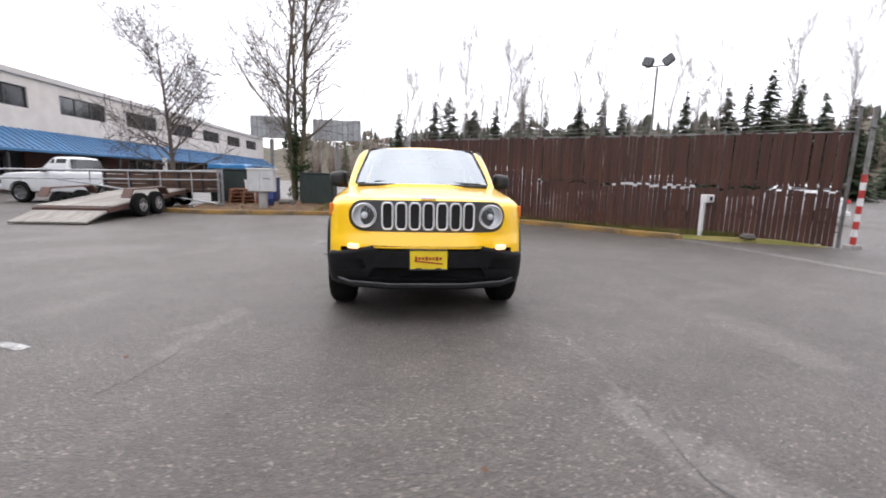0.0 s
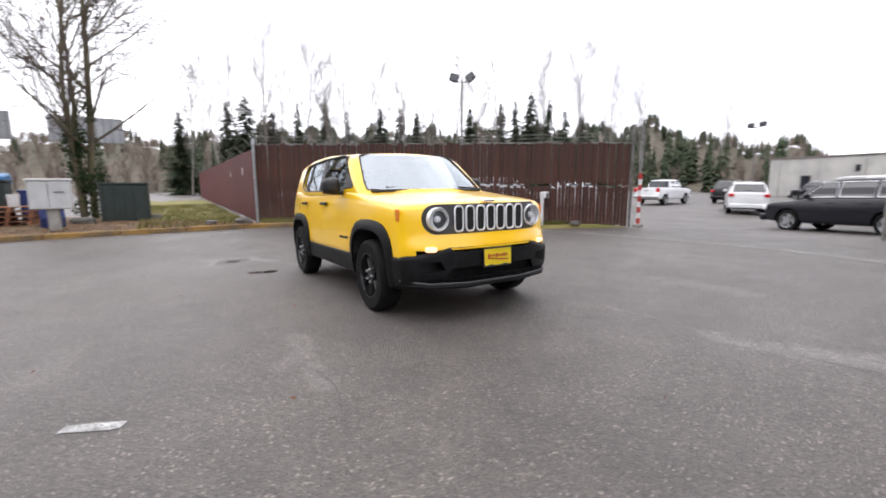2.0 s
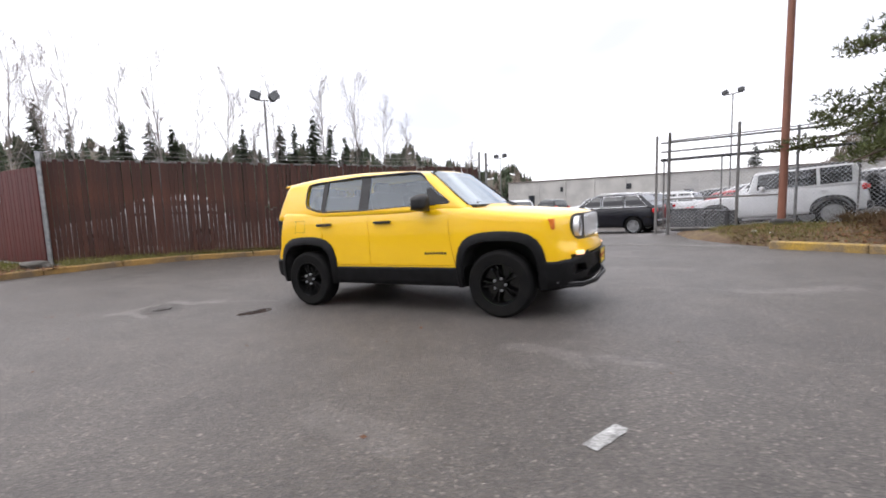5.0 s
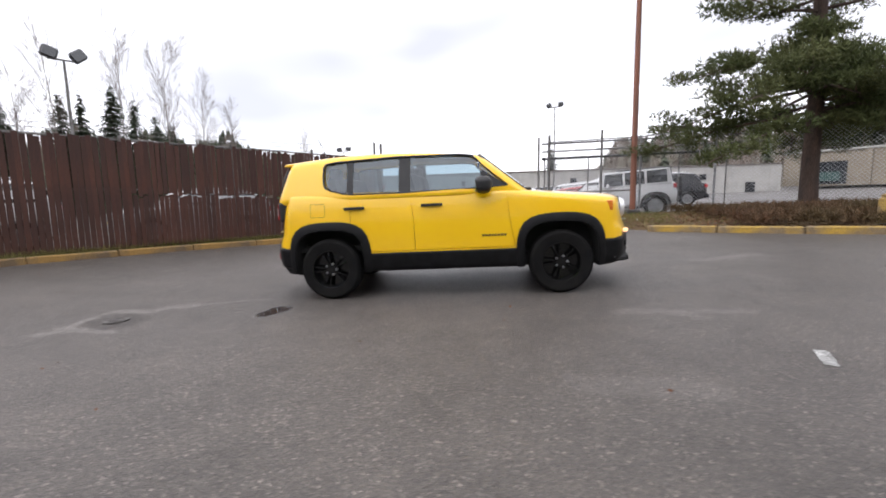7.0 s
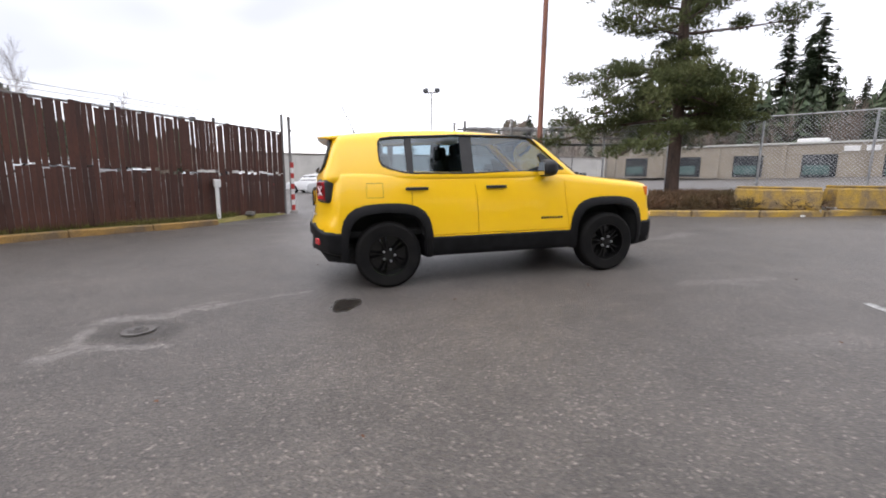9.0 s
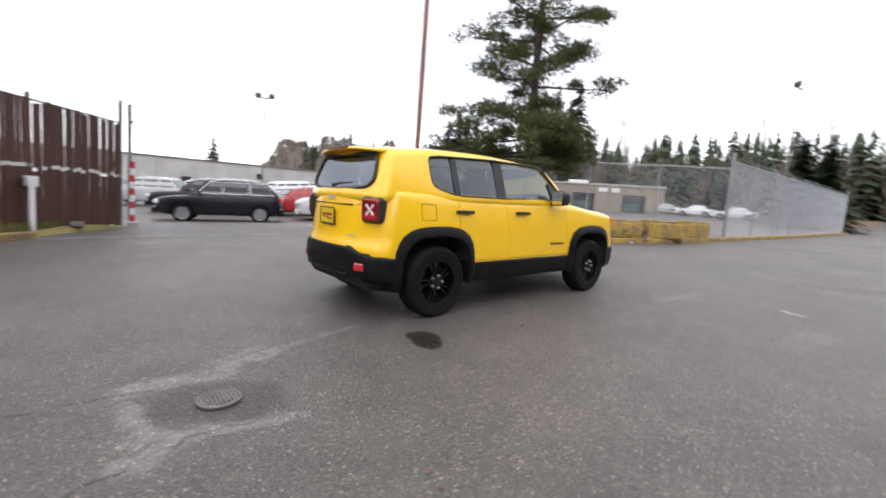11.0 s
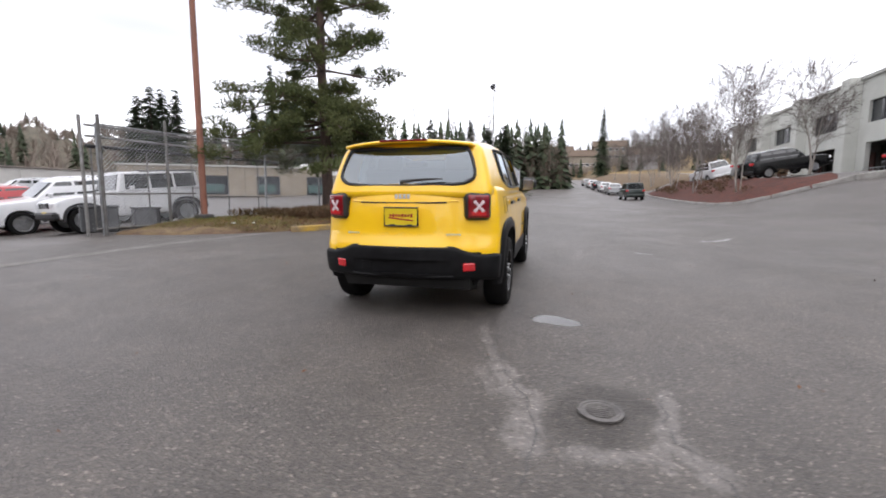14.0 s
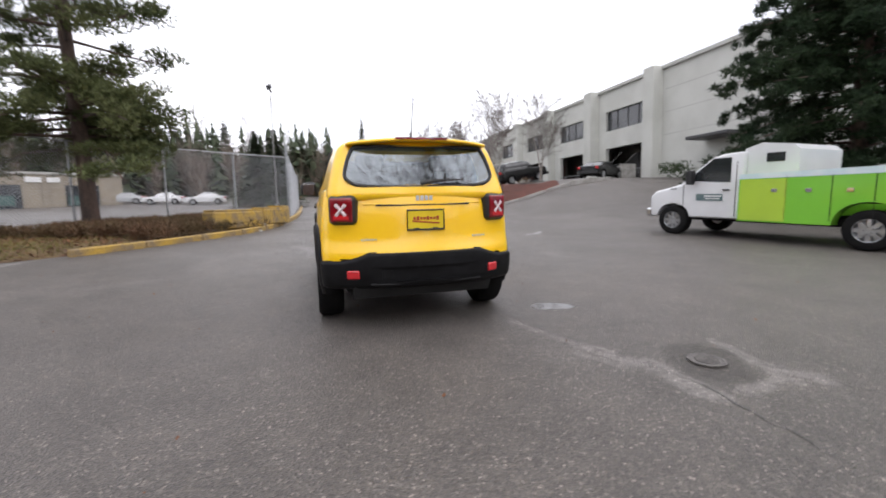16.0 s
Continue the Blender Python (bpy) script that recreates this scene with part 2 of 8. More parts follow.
ASPHALT = asphalt_mat()
TAR = pbr("dark_tar", (0.045, 0.044, 0.043), (0.075, 0.072, 0.070), 7, 0.4, bump=0.4, bscale=110, grain=0.4)
LINE = pbr("road_paint", (0.44, 0.44, 0.43), (0.19, 0.19, 0.18), 16, 0.6, grain=0.5, bscale=90)
CONC = pbr("concrete", (0.36, 0.35, 0.33), (0.25, 0.24, 0.22), 3, 0.85, bump=0.3, bscale=70, grain=0.2)
KERBY = pbr("faded_yellow_kerb", (0.46, 0.29, 0.045), (0.22, 0.16, 0.09), 4, 0.75, bump=0.4, bscale=60, grain=0.35)
KERBB = pbr("mossy_kerb", (0.34, 0.20, 0.055), (0.15, 0.105, 0.06), 3, 0.85, bump=0.4, bscale=50, grain=0.4)
SOIL = pbr("leafy_soil", (0.10, 0.062, 0.038), (0.17, 0.12, 0.06), 2.5, 0.95, bump=0.8, bscale=30, grain=0.5)
TURF = pbr("winter_turf", (0.155, 0.155, 0.040), (0.24, 0.20, 0.07), 1.2, 0.95, bump=0.9, bscale=45, grain=0.5)
MULCH = pbr("bark_mulch", (0.105, 0.030, 0.018), (0.055, 0.020, 0.014), 3, 0.95, bump=0.9, bscale=28, grain=0.6)
SLAT = pbr("brown_slat", (0.072, 0.023, 0.012), (0.036, 0.013, 0.009), 2.2, 0.62, bump=0.3, bscale=40, rand=0.26, grain=0.25, stretch=(3, 3, 0.4))
SLATG = pbr("weathered_slat", (0.16, 0.13, 0.115), (0.10, 0.075, 0.065), 2.2, 0.7, rand=0.3, grain=0.25, stretch=(3, 3, 0.4))
REDP = pbr("dark_red_panel", (0.135, 0.026, 0.024), (0.095, 0.022, 0.021), 1.5, 0.55, bump=0.15, grain=0.15, rand=0.10, stretch=(1, 1, 0.3))
GALV = pbr("galvanised_steel", (0.42, 0.43, 0.44), (0.28, 0.29, 0.30), 9, 0.42, 0.7, grain=0.15, rand=0.15)
DIRTYGALV = pbr("dull_fence_steel", (0.24, 0.24, 0.235), (0.15, 0.14, 0.13), 7, 0.6, 0.4, grain=0.2, rand=0.2)
WOODPOLE = pbr("stained_pole", (0.27, 0.11, 0.07), (0.19, 0.095, 0.07), 2, 0.75, bump=0.3, grain=0.3, stretch=(3, 3, 0.3))
WHITE = pbr("white_paint", (0.74, 0.74, 0.73), (0.64, 0.64, 0.63), 4, 0.5, grain=0.05)
REDPAINT = pbr("red_paint", (0.50, 0.035, 0.03), (0.36, 0.035, 0.03), 5, 0.5, grain=0.1)
BLACK = pbr("black_plastic", (0.010, 0.010, 0.011), (0.017, 0.017, 0.018), 8, 0.48, grain=0.1, bump=0.08, bscale=200)


# ---- mesh building ----
class Shape:
    """Collects vertices and faces, then becomes one mesh."""

    def __init__(self):
        self.v, self.f = [], []

    def add(self, verts, faces):
        k = len(self.v)
        self.v.extend([tuple(p) for p in verts])
        self.f.extend([tuple(i + k for i in q) for q in faces])
        return self

    def box(self, c, s, m=None):
        x, y, z = (d / 2 for d in s)
        p = [Vector((a * x, b * y, d * z)) for d in (-1, 1) for b in (-1, 1) for a in (-1, 1)]
        p = [(m.to_3x3() @ q if m else q) + Vector(c) for q in p]
        return self.add(p, [(0, 2, 3, 1), (4, 5, 7, 6), (0, 1, 5, 4), (2, 6, 7, 3), (0, 4, 6, 2), (1, 3, 7, 5)])

    def bevel_box(self, c, s, b=0.02, m=None):
        """A box with chamfered edges."""
        h = [d / 2 for d in s]
        b = min(b, *(x * 0.49 for x in h))
        pts = []
        for ax in range(3):
            for sg in (-1, 1):
                for u, w in ((-1, -1), (1, -1), (1, 1), (-1, 1)):
                    p = [0, 0, 0]
                    p[ax] = sg * h[ax]
                    p[(ax + 1) % 3] = u * (h[(ax + 1) % 3] - b)
                    p[(ax + 2) % 3] = w * (h[(ax + 2) % 3] - b)
                    pts.append(Vector(p))
        bm = bmesh.new()
        vs = [bm.verts.new((m.to_3x3() @ p if m else p) + Vector(c)) for p in pts]
        bmesh.ops.convex_hull(bm, input=vs)
        bm.verts.index_update()
        self.add([v.co[:] for v in bm.verts], [[v.index for v in f.verts] for f in bm.faces])
        bm.free()
        return self

    def tube(self, pts, radii, n=8, caps=True):
        """A round tube through the points."""
        if not isinstance(radii, (list, tuple)):
            radii = [radii] * len(pts)
        pts = [Vector(p) for p in pts]
        verts, faces = [], []
        side = None
        for i, p in enumerate(pts):
            d = (pts[min(i + 1, len(pts) - 1)] - pts[max(i - 1, 0)]).normalized()
            if side is None:
                side = d.cross(Vector((0, 0, 1)) if abs(d.z) < 0.9 else Vector((1, 0, 0))).normalized()
            side = (side - d * side.dot(d)).normalized()
            up = d.cross(side)
            for k in range(n):
                a = 2 * math.pi * k / n
                verts.append(p + (side * math.cos(a) + up * math.sin(a)) * radii[i])
        for i in range(len(pts) - 1):
            for k in range(n):
                a, b = i * n + k, i * n + (k + 1) % n
                faces.append((a, b, b + n, a + n))
        if caps:
            faces.append(tuple(range(n - 1, -1, -1)))
            faces.append(tuple(range((len(pts) - 1) * n, len(pts) * n)))
        return self.add(verts, faces)

    def prism(self, outline, a, b, axis="x"):
        """The outline (u, v) drawn out along an axis from a to b."""
        def at(u, w, t):
            return {"x": (t, u, w), "y": (u, t, w), "z": (u, w, t)}[axis]
        k = len(outline)
        verts = [at(u, w, a) for u, w in outline] + [at(u, w, b) for u, w in outline]
        faces = [tuple(range(k - 1, -1, -1)), tuple(range(k, 2 * k))] + [(i, (i + 1) % k, (i + 1) % k + k, i + k) for i in range(k)]
        return self.add(verts, faces)

    def lathe(self, profile, n=24, axis="x", c=(0, 0, 0)):
        """Turns (radius, along) pairs round an axis."""
        verts, faces = [], []
        for r, t in profile:
            for k in range(n):
                a = 2 * math.pi * k / n
                u, w = r * math.cos(a), r * math.sin(a)
                p = {"x": (t, u, w), "y": (u, t, w), "z": (u, w, t)}[axis]
                verts.append((p[0] + c[0], p[1] + c[1], p[2] + c[2]))
        for i in range(len(profile) - 1):
            for k in range(n):
                a, b = i * n + k, i * n + (k + 1) % n
                faces.append((a, b, b + n, a + n))
        return self.add(verts, faces)

    def mesh(self, name, mat, smooth=False, fix=True):
        me = bpy.data.meshes.new(name)
        me.from_pydata(self.v, [], self.f)
        if mat:
            me.materials.append(mat)
        if fix:
            bm = bmesh.new()
            bm.from_mesh(me)
            bmesh.ops.recalc_face_normals(bm, faces=bm.faces)
            bm.to_mesh(me)
            bm.free()
        if smooth:
            me.shade_smooth()
            me.set_sharp_from_angle(angle=radians(38))
        return me


def part(name, shape, material, parent=None, label="", smooth=False, m=None, fix=True):
    """Links a shape (or a ready mesh) as one mesh object under its thing."""
    me = shape.mesh(name, material, smooth, fix) if isinstance(shape, Shape) else shape
    ob = new(name, me)
    if parent:
        ob.parent = parent
    if m is not None:
        ob.matrix_basis = m
    if label:
        ob["label"] = label
    return ob


def thing(name, label, category, m=None, group="", kind=""):
    ob = tagged(new(name), label, category, group, kind)
    ob.empty_display_size = 0.2
    if m is not None:
        ob.matrix_basis = m
    return ob


def solo(name, shape, material, label, category, group="", kind="", smooth=False, m=None, fix=True):
    return tagged(part(name, shape, material, None, "", smooth, m, fix), label, category, group, kind)


def clamp01(x):
    return 0.0 if x < 0 else 1.0 if x > 1 else x


def ease(x):
    x = clamp01(x)
    return x * x * (3 - 2 * x)


def ground_z(x, y):
    """Height of the sloping site: the lot falls gently towards +y, the street climbs the hill towards -y."""
    if y > 5.5:
        z = -0.165 + 0.12 * clamp01((y - 5.5) / 6)
    elif y > -15:
        z = -0.03 * y
    elif y > -45:
        z = 0.45 - 0.021 * (y + 15)
    else:
        z = 1.08 + 0.062 * min(-45 - y, 110) + 0.02 * max(0, min(-155 - y, 300))
    if y > -9:
        z -= 0.35 * clamp01((x - 10) / 5) * clamp01((y + 9) / 5)
    z += 2.0 * ease((-x - 8.5) / 8) * ease((-y - 6) / 16)
    return z


def on_ground(x, y, turn=0.0, lift=0.0):
    """A pose on the ground, tilted with its slope, turned by degrees about the upright."""
    e = 0.6
    gx = (ground_z(x + e, y) - ground_z(x - e, y)) / (2 * e)
    gy = (ground_z(x, y + e) - ground_z(x, y - e)) / (2 * e)
    up = Vector((-gx, -gy, 1)).normalized()
    f = Vector((-math.sin(radians(turn)), math.cos(radians(turn)), 0))
    f = (f - up * f.dot(up)).normalized()
    r = f.cross(up)
    q = Matrix((r, f, up)).transposed().to_4x4()
    return Matrix.Translation((x, y, ground_z(x, y) + lift)) @ q


def path_points(pts, step):
    """Even points along a smooth curve through pts."""
    pts = [Vector(p) for p in pts]
    out = []
    for i in range(len(pts) - 1):
        a, b, c, d = pts[max(i - 1, 0)], pts[i], pts[i + 1], pts[min(i + 2, len(pts) - 1)]
        k = max(1, round((c - b).length / step))
        for j in range(k):
            t = j / k
            out.append(0.5 * (2 * b + (c - a) * t + (2 * a - 5 * b + 4 * c - d) * t * t + (3 * b - a - 3 * c + d) * t ** 3))
    out.append(pts[-1])
    return out


# ---- ground ----
def axis_lines(near, far, fine, coarse):
    out = [0.0]
    while out[-1] < far:
        out.append(out[-1] + (fine if out[-1] < near else coarse * (1 + out[-1] / 60)))
    return [-a for a in reversed(out[1:])] + out


gx, gy = axis_lines(14, 900, 0.5, 2.5), axis_lines(18, 900, 0.5, 2.5)
sh = Shape()
sh.v = [(x, y, ground_z(x, y)) for y in gy for x in gx]
k = len(gx)
sh.f = [(j * k + i, j * k + i + 1, (j + 1) * k + i + 1, (j + 1) * k + i) for j in range(len(gy) - 1) for i in range(k - 1)]
solo("ground", sh, ASPHALT, "worn damp grey asphalt of a car lot and street", "ground", kind="structure", smooth=True, fix=False)


def strip(name, pts, width, material, label, category, lift=0.005, step=0.15, wob=0.02, thin=0.5):
    """A crack or painted line: a narrow ribbon that follows the ground."""
    p = path_points([(*q, 0) for q in pts], step)
    s = Shape()
    verts, faces = [], []
    for i, q in enumerate(p):
        d = (p[min(i + 1, len(p) - 1)] - p[max(i - 1, 0)]).normalized()
        nrm = Vector((-d.y, d.x, 0))
        o = q + nrm * random.uniform(-wob, wob)
        w = width * random.uniform(thin, 1.0) / 2
        for sg in (-1, 1):
            a = o + nrm * sg * w
            verts.append((a.x, a.y, ground_z(a.x, a.y) + lift))
    for i in range(len(p) - 1):
        faces.append((2 * i, 2 * i + 1, 2 * i + 3, 2 * i + 2))
    s.add(verts, faces)
    return solo(name, s, material, label, category, kind="structure")


def bed(name, front, back, material, label, lift, rise=0.0, category="ground", step=0.5, rows=7, rough=0.03):
    """A planted strip between a kerb line and a back line, gently mounded and uneven."""
    n = 60
    def resample(pts):
        q = path_points([(*p, 0) for p in pts], 0.2)
        return [q[round(i * (len(q) - 1) / n)] for i in range(n + 1)]
    a, b = resample(front), resample(back)
    s = Shape()
    for j in range(rows + 1):
        t = j / rows
        for i in range(n + 1):
            p = a[i].lerp(b[i], t)
            h = lift * min(1, i / 5, (n - i) / 5) - 0.06 * (i in (0, n)) + min(1, i / 9, (n - i) / 9) * rise * math.sin(math.pi * min(t, 0.75) / 1.5) + rough * noise.noise(Vector((p.x * 1.3, p.y * 1.3, 3))) * min(1, 3 * t)
            h = -0.02 if j == 0 else h
            s.v.append((p.x, p.y, ground_z(p.x, p.y) + h))
    s.f = [(j * (n + 1) + i, j * (n + 1) + i + 1, (j + 1) * (n + 1) + i + 1, (j + 1) * (n + 1) + i) for j in range(rows) for i in range(n)]
    return solo(name, s, material, label, category, kind="structure", smooth=True)


def kerb(name, pts, material, label, w=0.16, h=0.14, piece=1.5):
    """Kerb stones laid end to end along a curve, each a chamfered block."""
    root = thing(name, label, "kerb", kind="structure")
    p = path_points([(*q, 0) for q in pts], 0.05)
    ln = [0.0]
    for i in range(1, len(p)):
        ln.append(ln[-1] + (p[i] - p[i - 1]).length)
    def at(d):
        i = int(np.searchsorted(ln, d))
        return p[min(i, len(p) - 1)]
    count = max(1, round(ln[-1] / piece))
    for i in range(count):
        a, b = at(ln[-1] * i / count), at(ln[-1] * (i + 1) / count)
        m = (a + b) / 2
        d = b - a
        s = Shape().bevel_box((0, 0, 0), (d.length - 0.012, w, h + 0.2), 0.025)
        z = ground_z(m.x, m.y) + h / 2 - 0.1 + random.uniform(-0.008, 0.008)
        slope = math.degrees(math.atan2(ground_z(b.x, b.y) - ground_z(a.x, a.y), d.length))
        part("kerb_stone", s, material, root, m=Matrix.Translation((m.x, m.y, z)) @ pose(0, 0, 0, 0, 0, math.degrees(math.atan2(d.y, d.x))) @ pose(0, 0, 0, 0, -slope, 0))
    return root


# kerb line and planted strip under the slat fence, and on past the tube gate
KERB_N = [(-8.3, 9.75), (-7.6, 9.3), (-4, 9.45), (-0.3, 9.5), (2.2, 8.75), (3.6, 7.7), (5.0, 6.6), (6.2, 5.35), (6.7, 4.75)]
kerb("kerb_north", KERB_N, KERBB, "low mossy kerb with faded yellow paint")
bed("verge_north", [(-0.3, 9.6), (2.25, 8.85), (3.7, 7.8), (5.1, 6.7), (6.3, 5.45), (7.3, 4.6), (9.3, 3.3)],
    [(-0.2, 10.95), (2.4, 9.0 + 0.25), (4.4, 7.55), (5.9, 6.4), (7.2, 5.35), (8.2, 4.5), (9.5, 3.45)], TURF, "thin winter grass under the slat fence", 0.10)
bed("verge_west", [(-8.1, 9.85), (-7.5, 9.4), (-6, 9.45), (-4, 9.55), (-0.3, 9.6)],
    [(-8.6, 15), (-8, 16.0), (-6.5, 16.5), (-5, 16.5), (-3.6, 13.4)], SOIL, "leaf-strewn bare soil behind the kerb", 0.10)
bed("lawn", [(-3.5, 9.75), (-2.4, 9.75), (-1.3, 9.75), (-0.35, 9.8)], [(-4.6, 34), (-3.2, 34), (-1.6, 34), (-0.45, 34)], TURF, "yellow-green winter lawn beside the red fence", 0.115, rough=0.06)

# kerb and mounded bed round the pine
KERB_S = [(5.52, -4.48), (4.9, -5.3), (4.12, -6.45), (3.2, -7.9), (2.6, -9.5), (2.2, -12), (2.0, -16), (2.1, -24), (2.7, -42)]
kerb("kerb_south", KERB_S, KERBY, "chipped yellow-painted concrete kerb", h=0.15)
bed("verge_south", [(8.0, -3.1), (6.4, -3.95), (5.2, -5.1), (4.25, -6.5), (3.35, -7.9), (2.75, -9.5), (2.35, -12), (2.15, -15)],
    [(9.62, -2.8), (9.6, -4.2), (9.5, -5.8), (9.2, -7.8), (8.2, -9.4), (6.6, -10.9), (4.6, -12.9), (2.6, -15)], SOIL, "bare mounded bed of soil and dead leaves", 0.11, 0.14)

# gutter across the gate entrance
for off in (0.0, 0.16):
    strip("gutter_edge", [(6.55 + off, 4.75), (6.75 + off, 2.5), (6.75 + off, 0), (6.45 + off, -2.2), (5.85 + off, -4.1)], 0.07, CONC, "thin concrete gate track across the entrance", "gutter", 0.006, 0.3, 0.004, 0.85)

# paint, cracks, patches
strip("paint_mark", [(-2.985, -2.50), (-2.73, -2.61)], 0.085, LINE, "short worn white paint mark on asphalt", "road marking", 0.004, 0.06, 0.004, 0.8)
strip("paint_arrow", [(-4.3, -4.62), (-4.75, -4.85), (-5.1, -5.35)], 0.16, LINE, "worn white paint mark on asphalt", "road marking", 0.004, 0.15, 0.03, 0.5)
CRACKS = [
    [(1.16, -1.2), (1.14, -1.9), (1.04, -2.5), (1.03, -2.94), (1.02, -3.35), (1.02, -3.63), (1.0, -3.9), (0.99, -4.2), (1.08, -5.0)],
    [(-1.7, -1.9), (-1.78, -2.3), (-1.72, -2.8), (-1.85, -3.3)],
    [(-0.55, 1.2), (-0.90, 1.9), (-1.02, 2.64), (-1.16, 3.0), (-1.28, 3.3), (-1.34, 3.7), (-1.30, 4.3)],
    [(-2.02, 3.05), (-1.98, 3.4), (-2.04, 3.62), (-2.14, 3.85), (-2.3, 4.3), (-2.28, 4.9)],
]
for c in CRACKS:
    strip("asphalt_crack", c, 0.011, TAR, "thin dark crack in the asphalt", "crack", 0.005, 0.06, 0.022, 0.1)

# manhole cover: a rim and a ribbed lid
mh = thing("manhole_cover", "round cast-iron manhole cover set in asphalt", "manhole cover", on_ground(-1.67, 3.32, 0, 0.004), kind="structure")
IRON = pbr("cast_iron", (0.085, 0.078, 0.075), (0.135, 0.125, 0.115), 9, 0.5, 0.2, bump=0.3, grain=0.3)
part("rim", Shape().lathe([(0.115, 0.0), (0.115, 0.010), (0.098, 0.010), (0.098, 0.0)], 40, "z"), IRON, mh)
part("lid", Shape().lathe([(0.095, 0.0), (0.095, 0.008), (0.080, 0.008), (0.077, 0.003), (0.001, 0.003)], 40, "z"), IRON, mh)
for i in range(-3, 4):
    half = math.sqrt(0.072 ** 2 - (i * 0.02) ** 2)
    part("rib", Shape().bevel_box((0, i * 0.02, 0.006), (2 * half, 0.010, 0.008), 0.002), IRON, mh)


# ---- fences ----
FA, FB = Vector((-0.1, 10.85, 0)), Vector((9.5, 3.35, 0))
fd = (FB - FA).normalized()
fn = Vector((fd.y, -fd.x, 0))
f_turn = math.degrees(math.atan2(fd.y, fd.x))
slat_fence = thing("slat_fence", "tall chain-link fence filled with dark brown weathered slats", "fence", kind="structure")
slat_mesh = Shape().bevel_box((0, 0, 1.26), (0.099, 0.012, 2.52), 0.004).mesh("slat", SLAT)
tall_mesh = Shape().bevel_box((0, 0, 0.62), (0.099, 0.012, 1.24), 0.004).mesh("slat_lower", SLAT)
short_mesh = Shape().bevel_box((0, 0, 0.60), (0.100, 0.012, 1.20), 0.004).mesh("slat_short", SLAT)
upper_mesh = Shape().bevel_box((0, 0, 0.62), (0.095, 0.012, 1.24), 0.004).mesh("slat_upper", SLAT)
grey_mesh = Shape().bevel_box((0, 0, 1.26), (0.094, 0.012, 2.52), 0.004).mesh("slat_grey", SLATG)
FL = (FB - FA).length
count = int(FL / 0.106)
rnd = random.Random(4)
for i in range(count):
    p = FA + fd * (0.06 + i * 0.106)
    base = ground_z(p.x, p.y) + 0.10 * clamp01((FL - i * 0.106) / 4) + 0.02
    m = Matrix.Translation((p.x, p.y, base + rnd.uniform(-0.05, 0.05))) @ pose(0, 0, 0, 0, rnd.uniform(-0.35, 0.35), f_turn)
    s = i * 0.106
    if 6.8 < s and rnd.random() < 0.75:
        part("slat", short_mesh, None, slat_fence, m=m)
        part("slat", upper_mesh, None, slat_fence, m=m @ Matrix.Translation((rnd.uniform(-0.006, 0.006), 0, 1.27)))
    elif 4.6 < s and rnd.random() < 0.62:
        part("slat", tall_mesh, None, slat_fence, m=m)
        part("slat", upper_mesh, None, slat_fence, m=m @ Matrix.Translation((rnd.uniform(-0.012, 0.012), 0, 1.27)))
    elif rnd.random() < 0.012:
        part("slat", short_mesh, None, slat_fence, m=m @ Matrix.Translation((0, 0, 0.25)))
    else:
        part("slat", grey_mesh if rnd.random() < 0.004 else slat_mesh, None, slat_fence, m=m)
for i in range(6):
    p = FA + fd * (FL * i / 5) - fn * 0.06
    z = ground_z(p.x, p.y)
    h = 2.85 if i == 0 else 3.1 if i == 5 else 2.75
    part("post", Shape().tube([(p.x, p.y, z - 0.3), (p.x, p.y, z + h)], 0.038, 10), DIRTYGALV, slat_fence, smooth=True)
for h in (0.35, 1.42, 2.55):
    a, b = FA - fn * 0.05, FB - fn * 0.05
    part("rail", Shape().tube([(a.x, a.y, ground_z(a.x, a.y) + h + 0.08), (b.x, b.y, ground_z(b.x, b.y) + h)], 0.021, 8), DIRTYGALV, slat_fence, smooth=True)


def wire_run(pts, r=0.004, sag=0.02):
    s = Shape()
    for a, b in zip(pts[:-1], pts[1:]):
        a, b = Vector(a), Vector(b)
        s.tube([a, a.lerp(b, 0.33) - Vector((0, 0, sag)), a.lerp(b, 0.66) - Vector((0, 0, sag)), b], r, 4, False)
    return s


for k, h in enumerate((2.68, 2.78, 2.88)):
    pts = [FA + fd * (FL * i / 5) + fn * 0.06 * k for i in range(6)]
    part("barbed_wire", wire_run([(p.x, p.y, ground_z(p.x, p.y) + h) for p in pts], 0.006), DIRTYGALV, slat_fence)


def chain_link(name, a, b, za, zb, h, parent, pitch=0.075, r=0.0022, material=None):
    """Woven wire between two posts: crossing diagonals, joined in one mesh."""
    a, b = Vector((a[0], a[1], 0)), Vector((b[0], b[1], 0))
    ln = (b - a).length
    s = Shape()
    d = -h
    step = pitch * 1.414
    while d < ln:
        for sg in (0, 1):
            t0, t1 = max(d, 0), min(d + h, ln)
            if t1 - t0 > 0.02:
                u0, u1 = (t0 - d), (t1 - d)
                q0, q1 = (u0, u1) if sg == 0 else (h - u0, h - u1)
                p0, p1 = a.lerp(b, t0 / ln), a.lerp(b, t1 / ln)
                z0, z1 = za + (zb - za) * t0 / ln + q0, za + (zb - za) * t1 / ln + q1
                s.tube([(p0.x, p0.y, z0), (p1.x, p1.y, z1)], r, 3, False)
        d += step
    ob = part(name, s, material or DIRTYGALV, parent, fix=False)
    ob["kind"] = "stuff"
    return ob


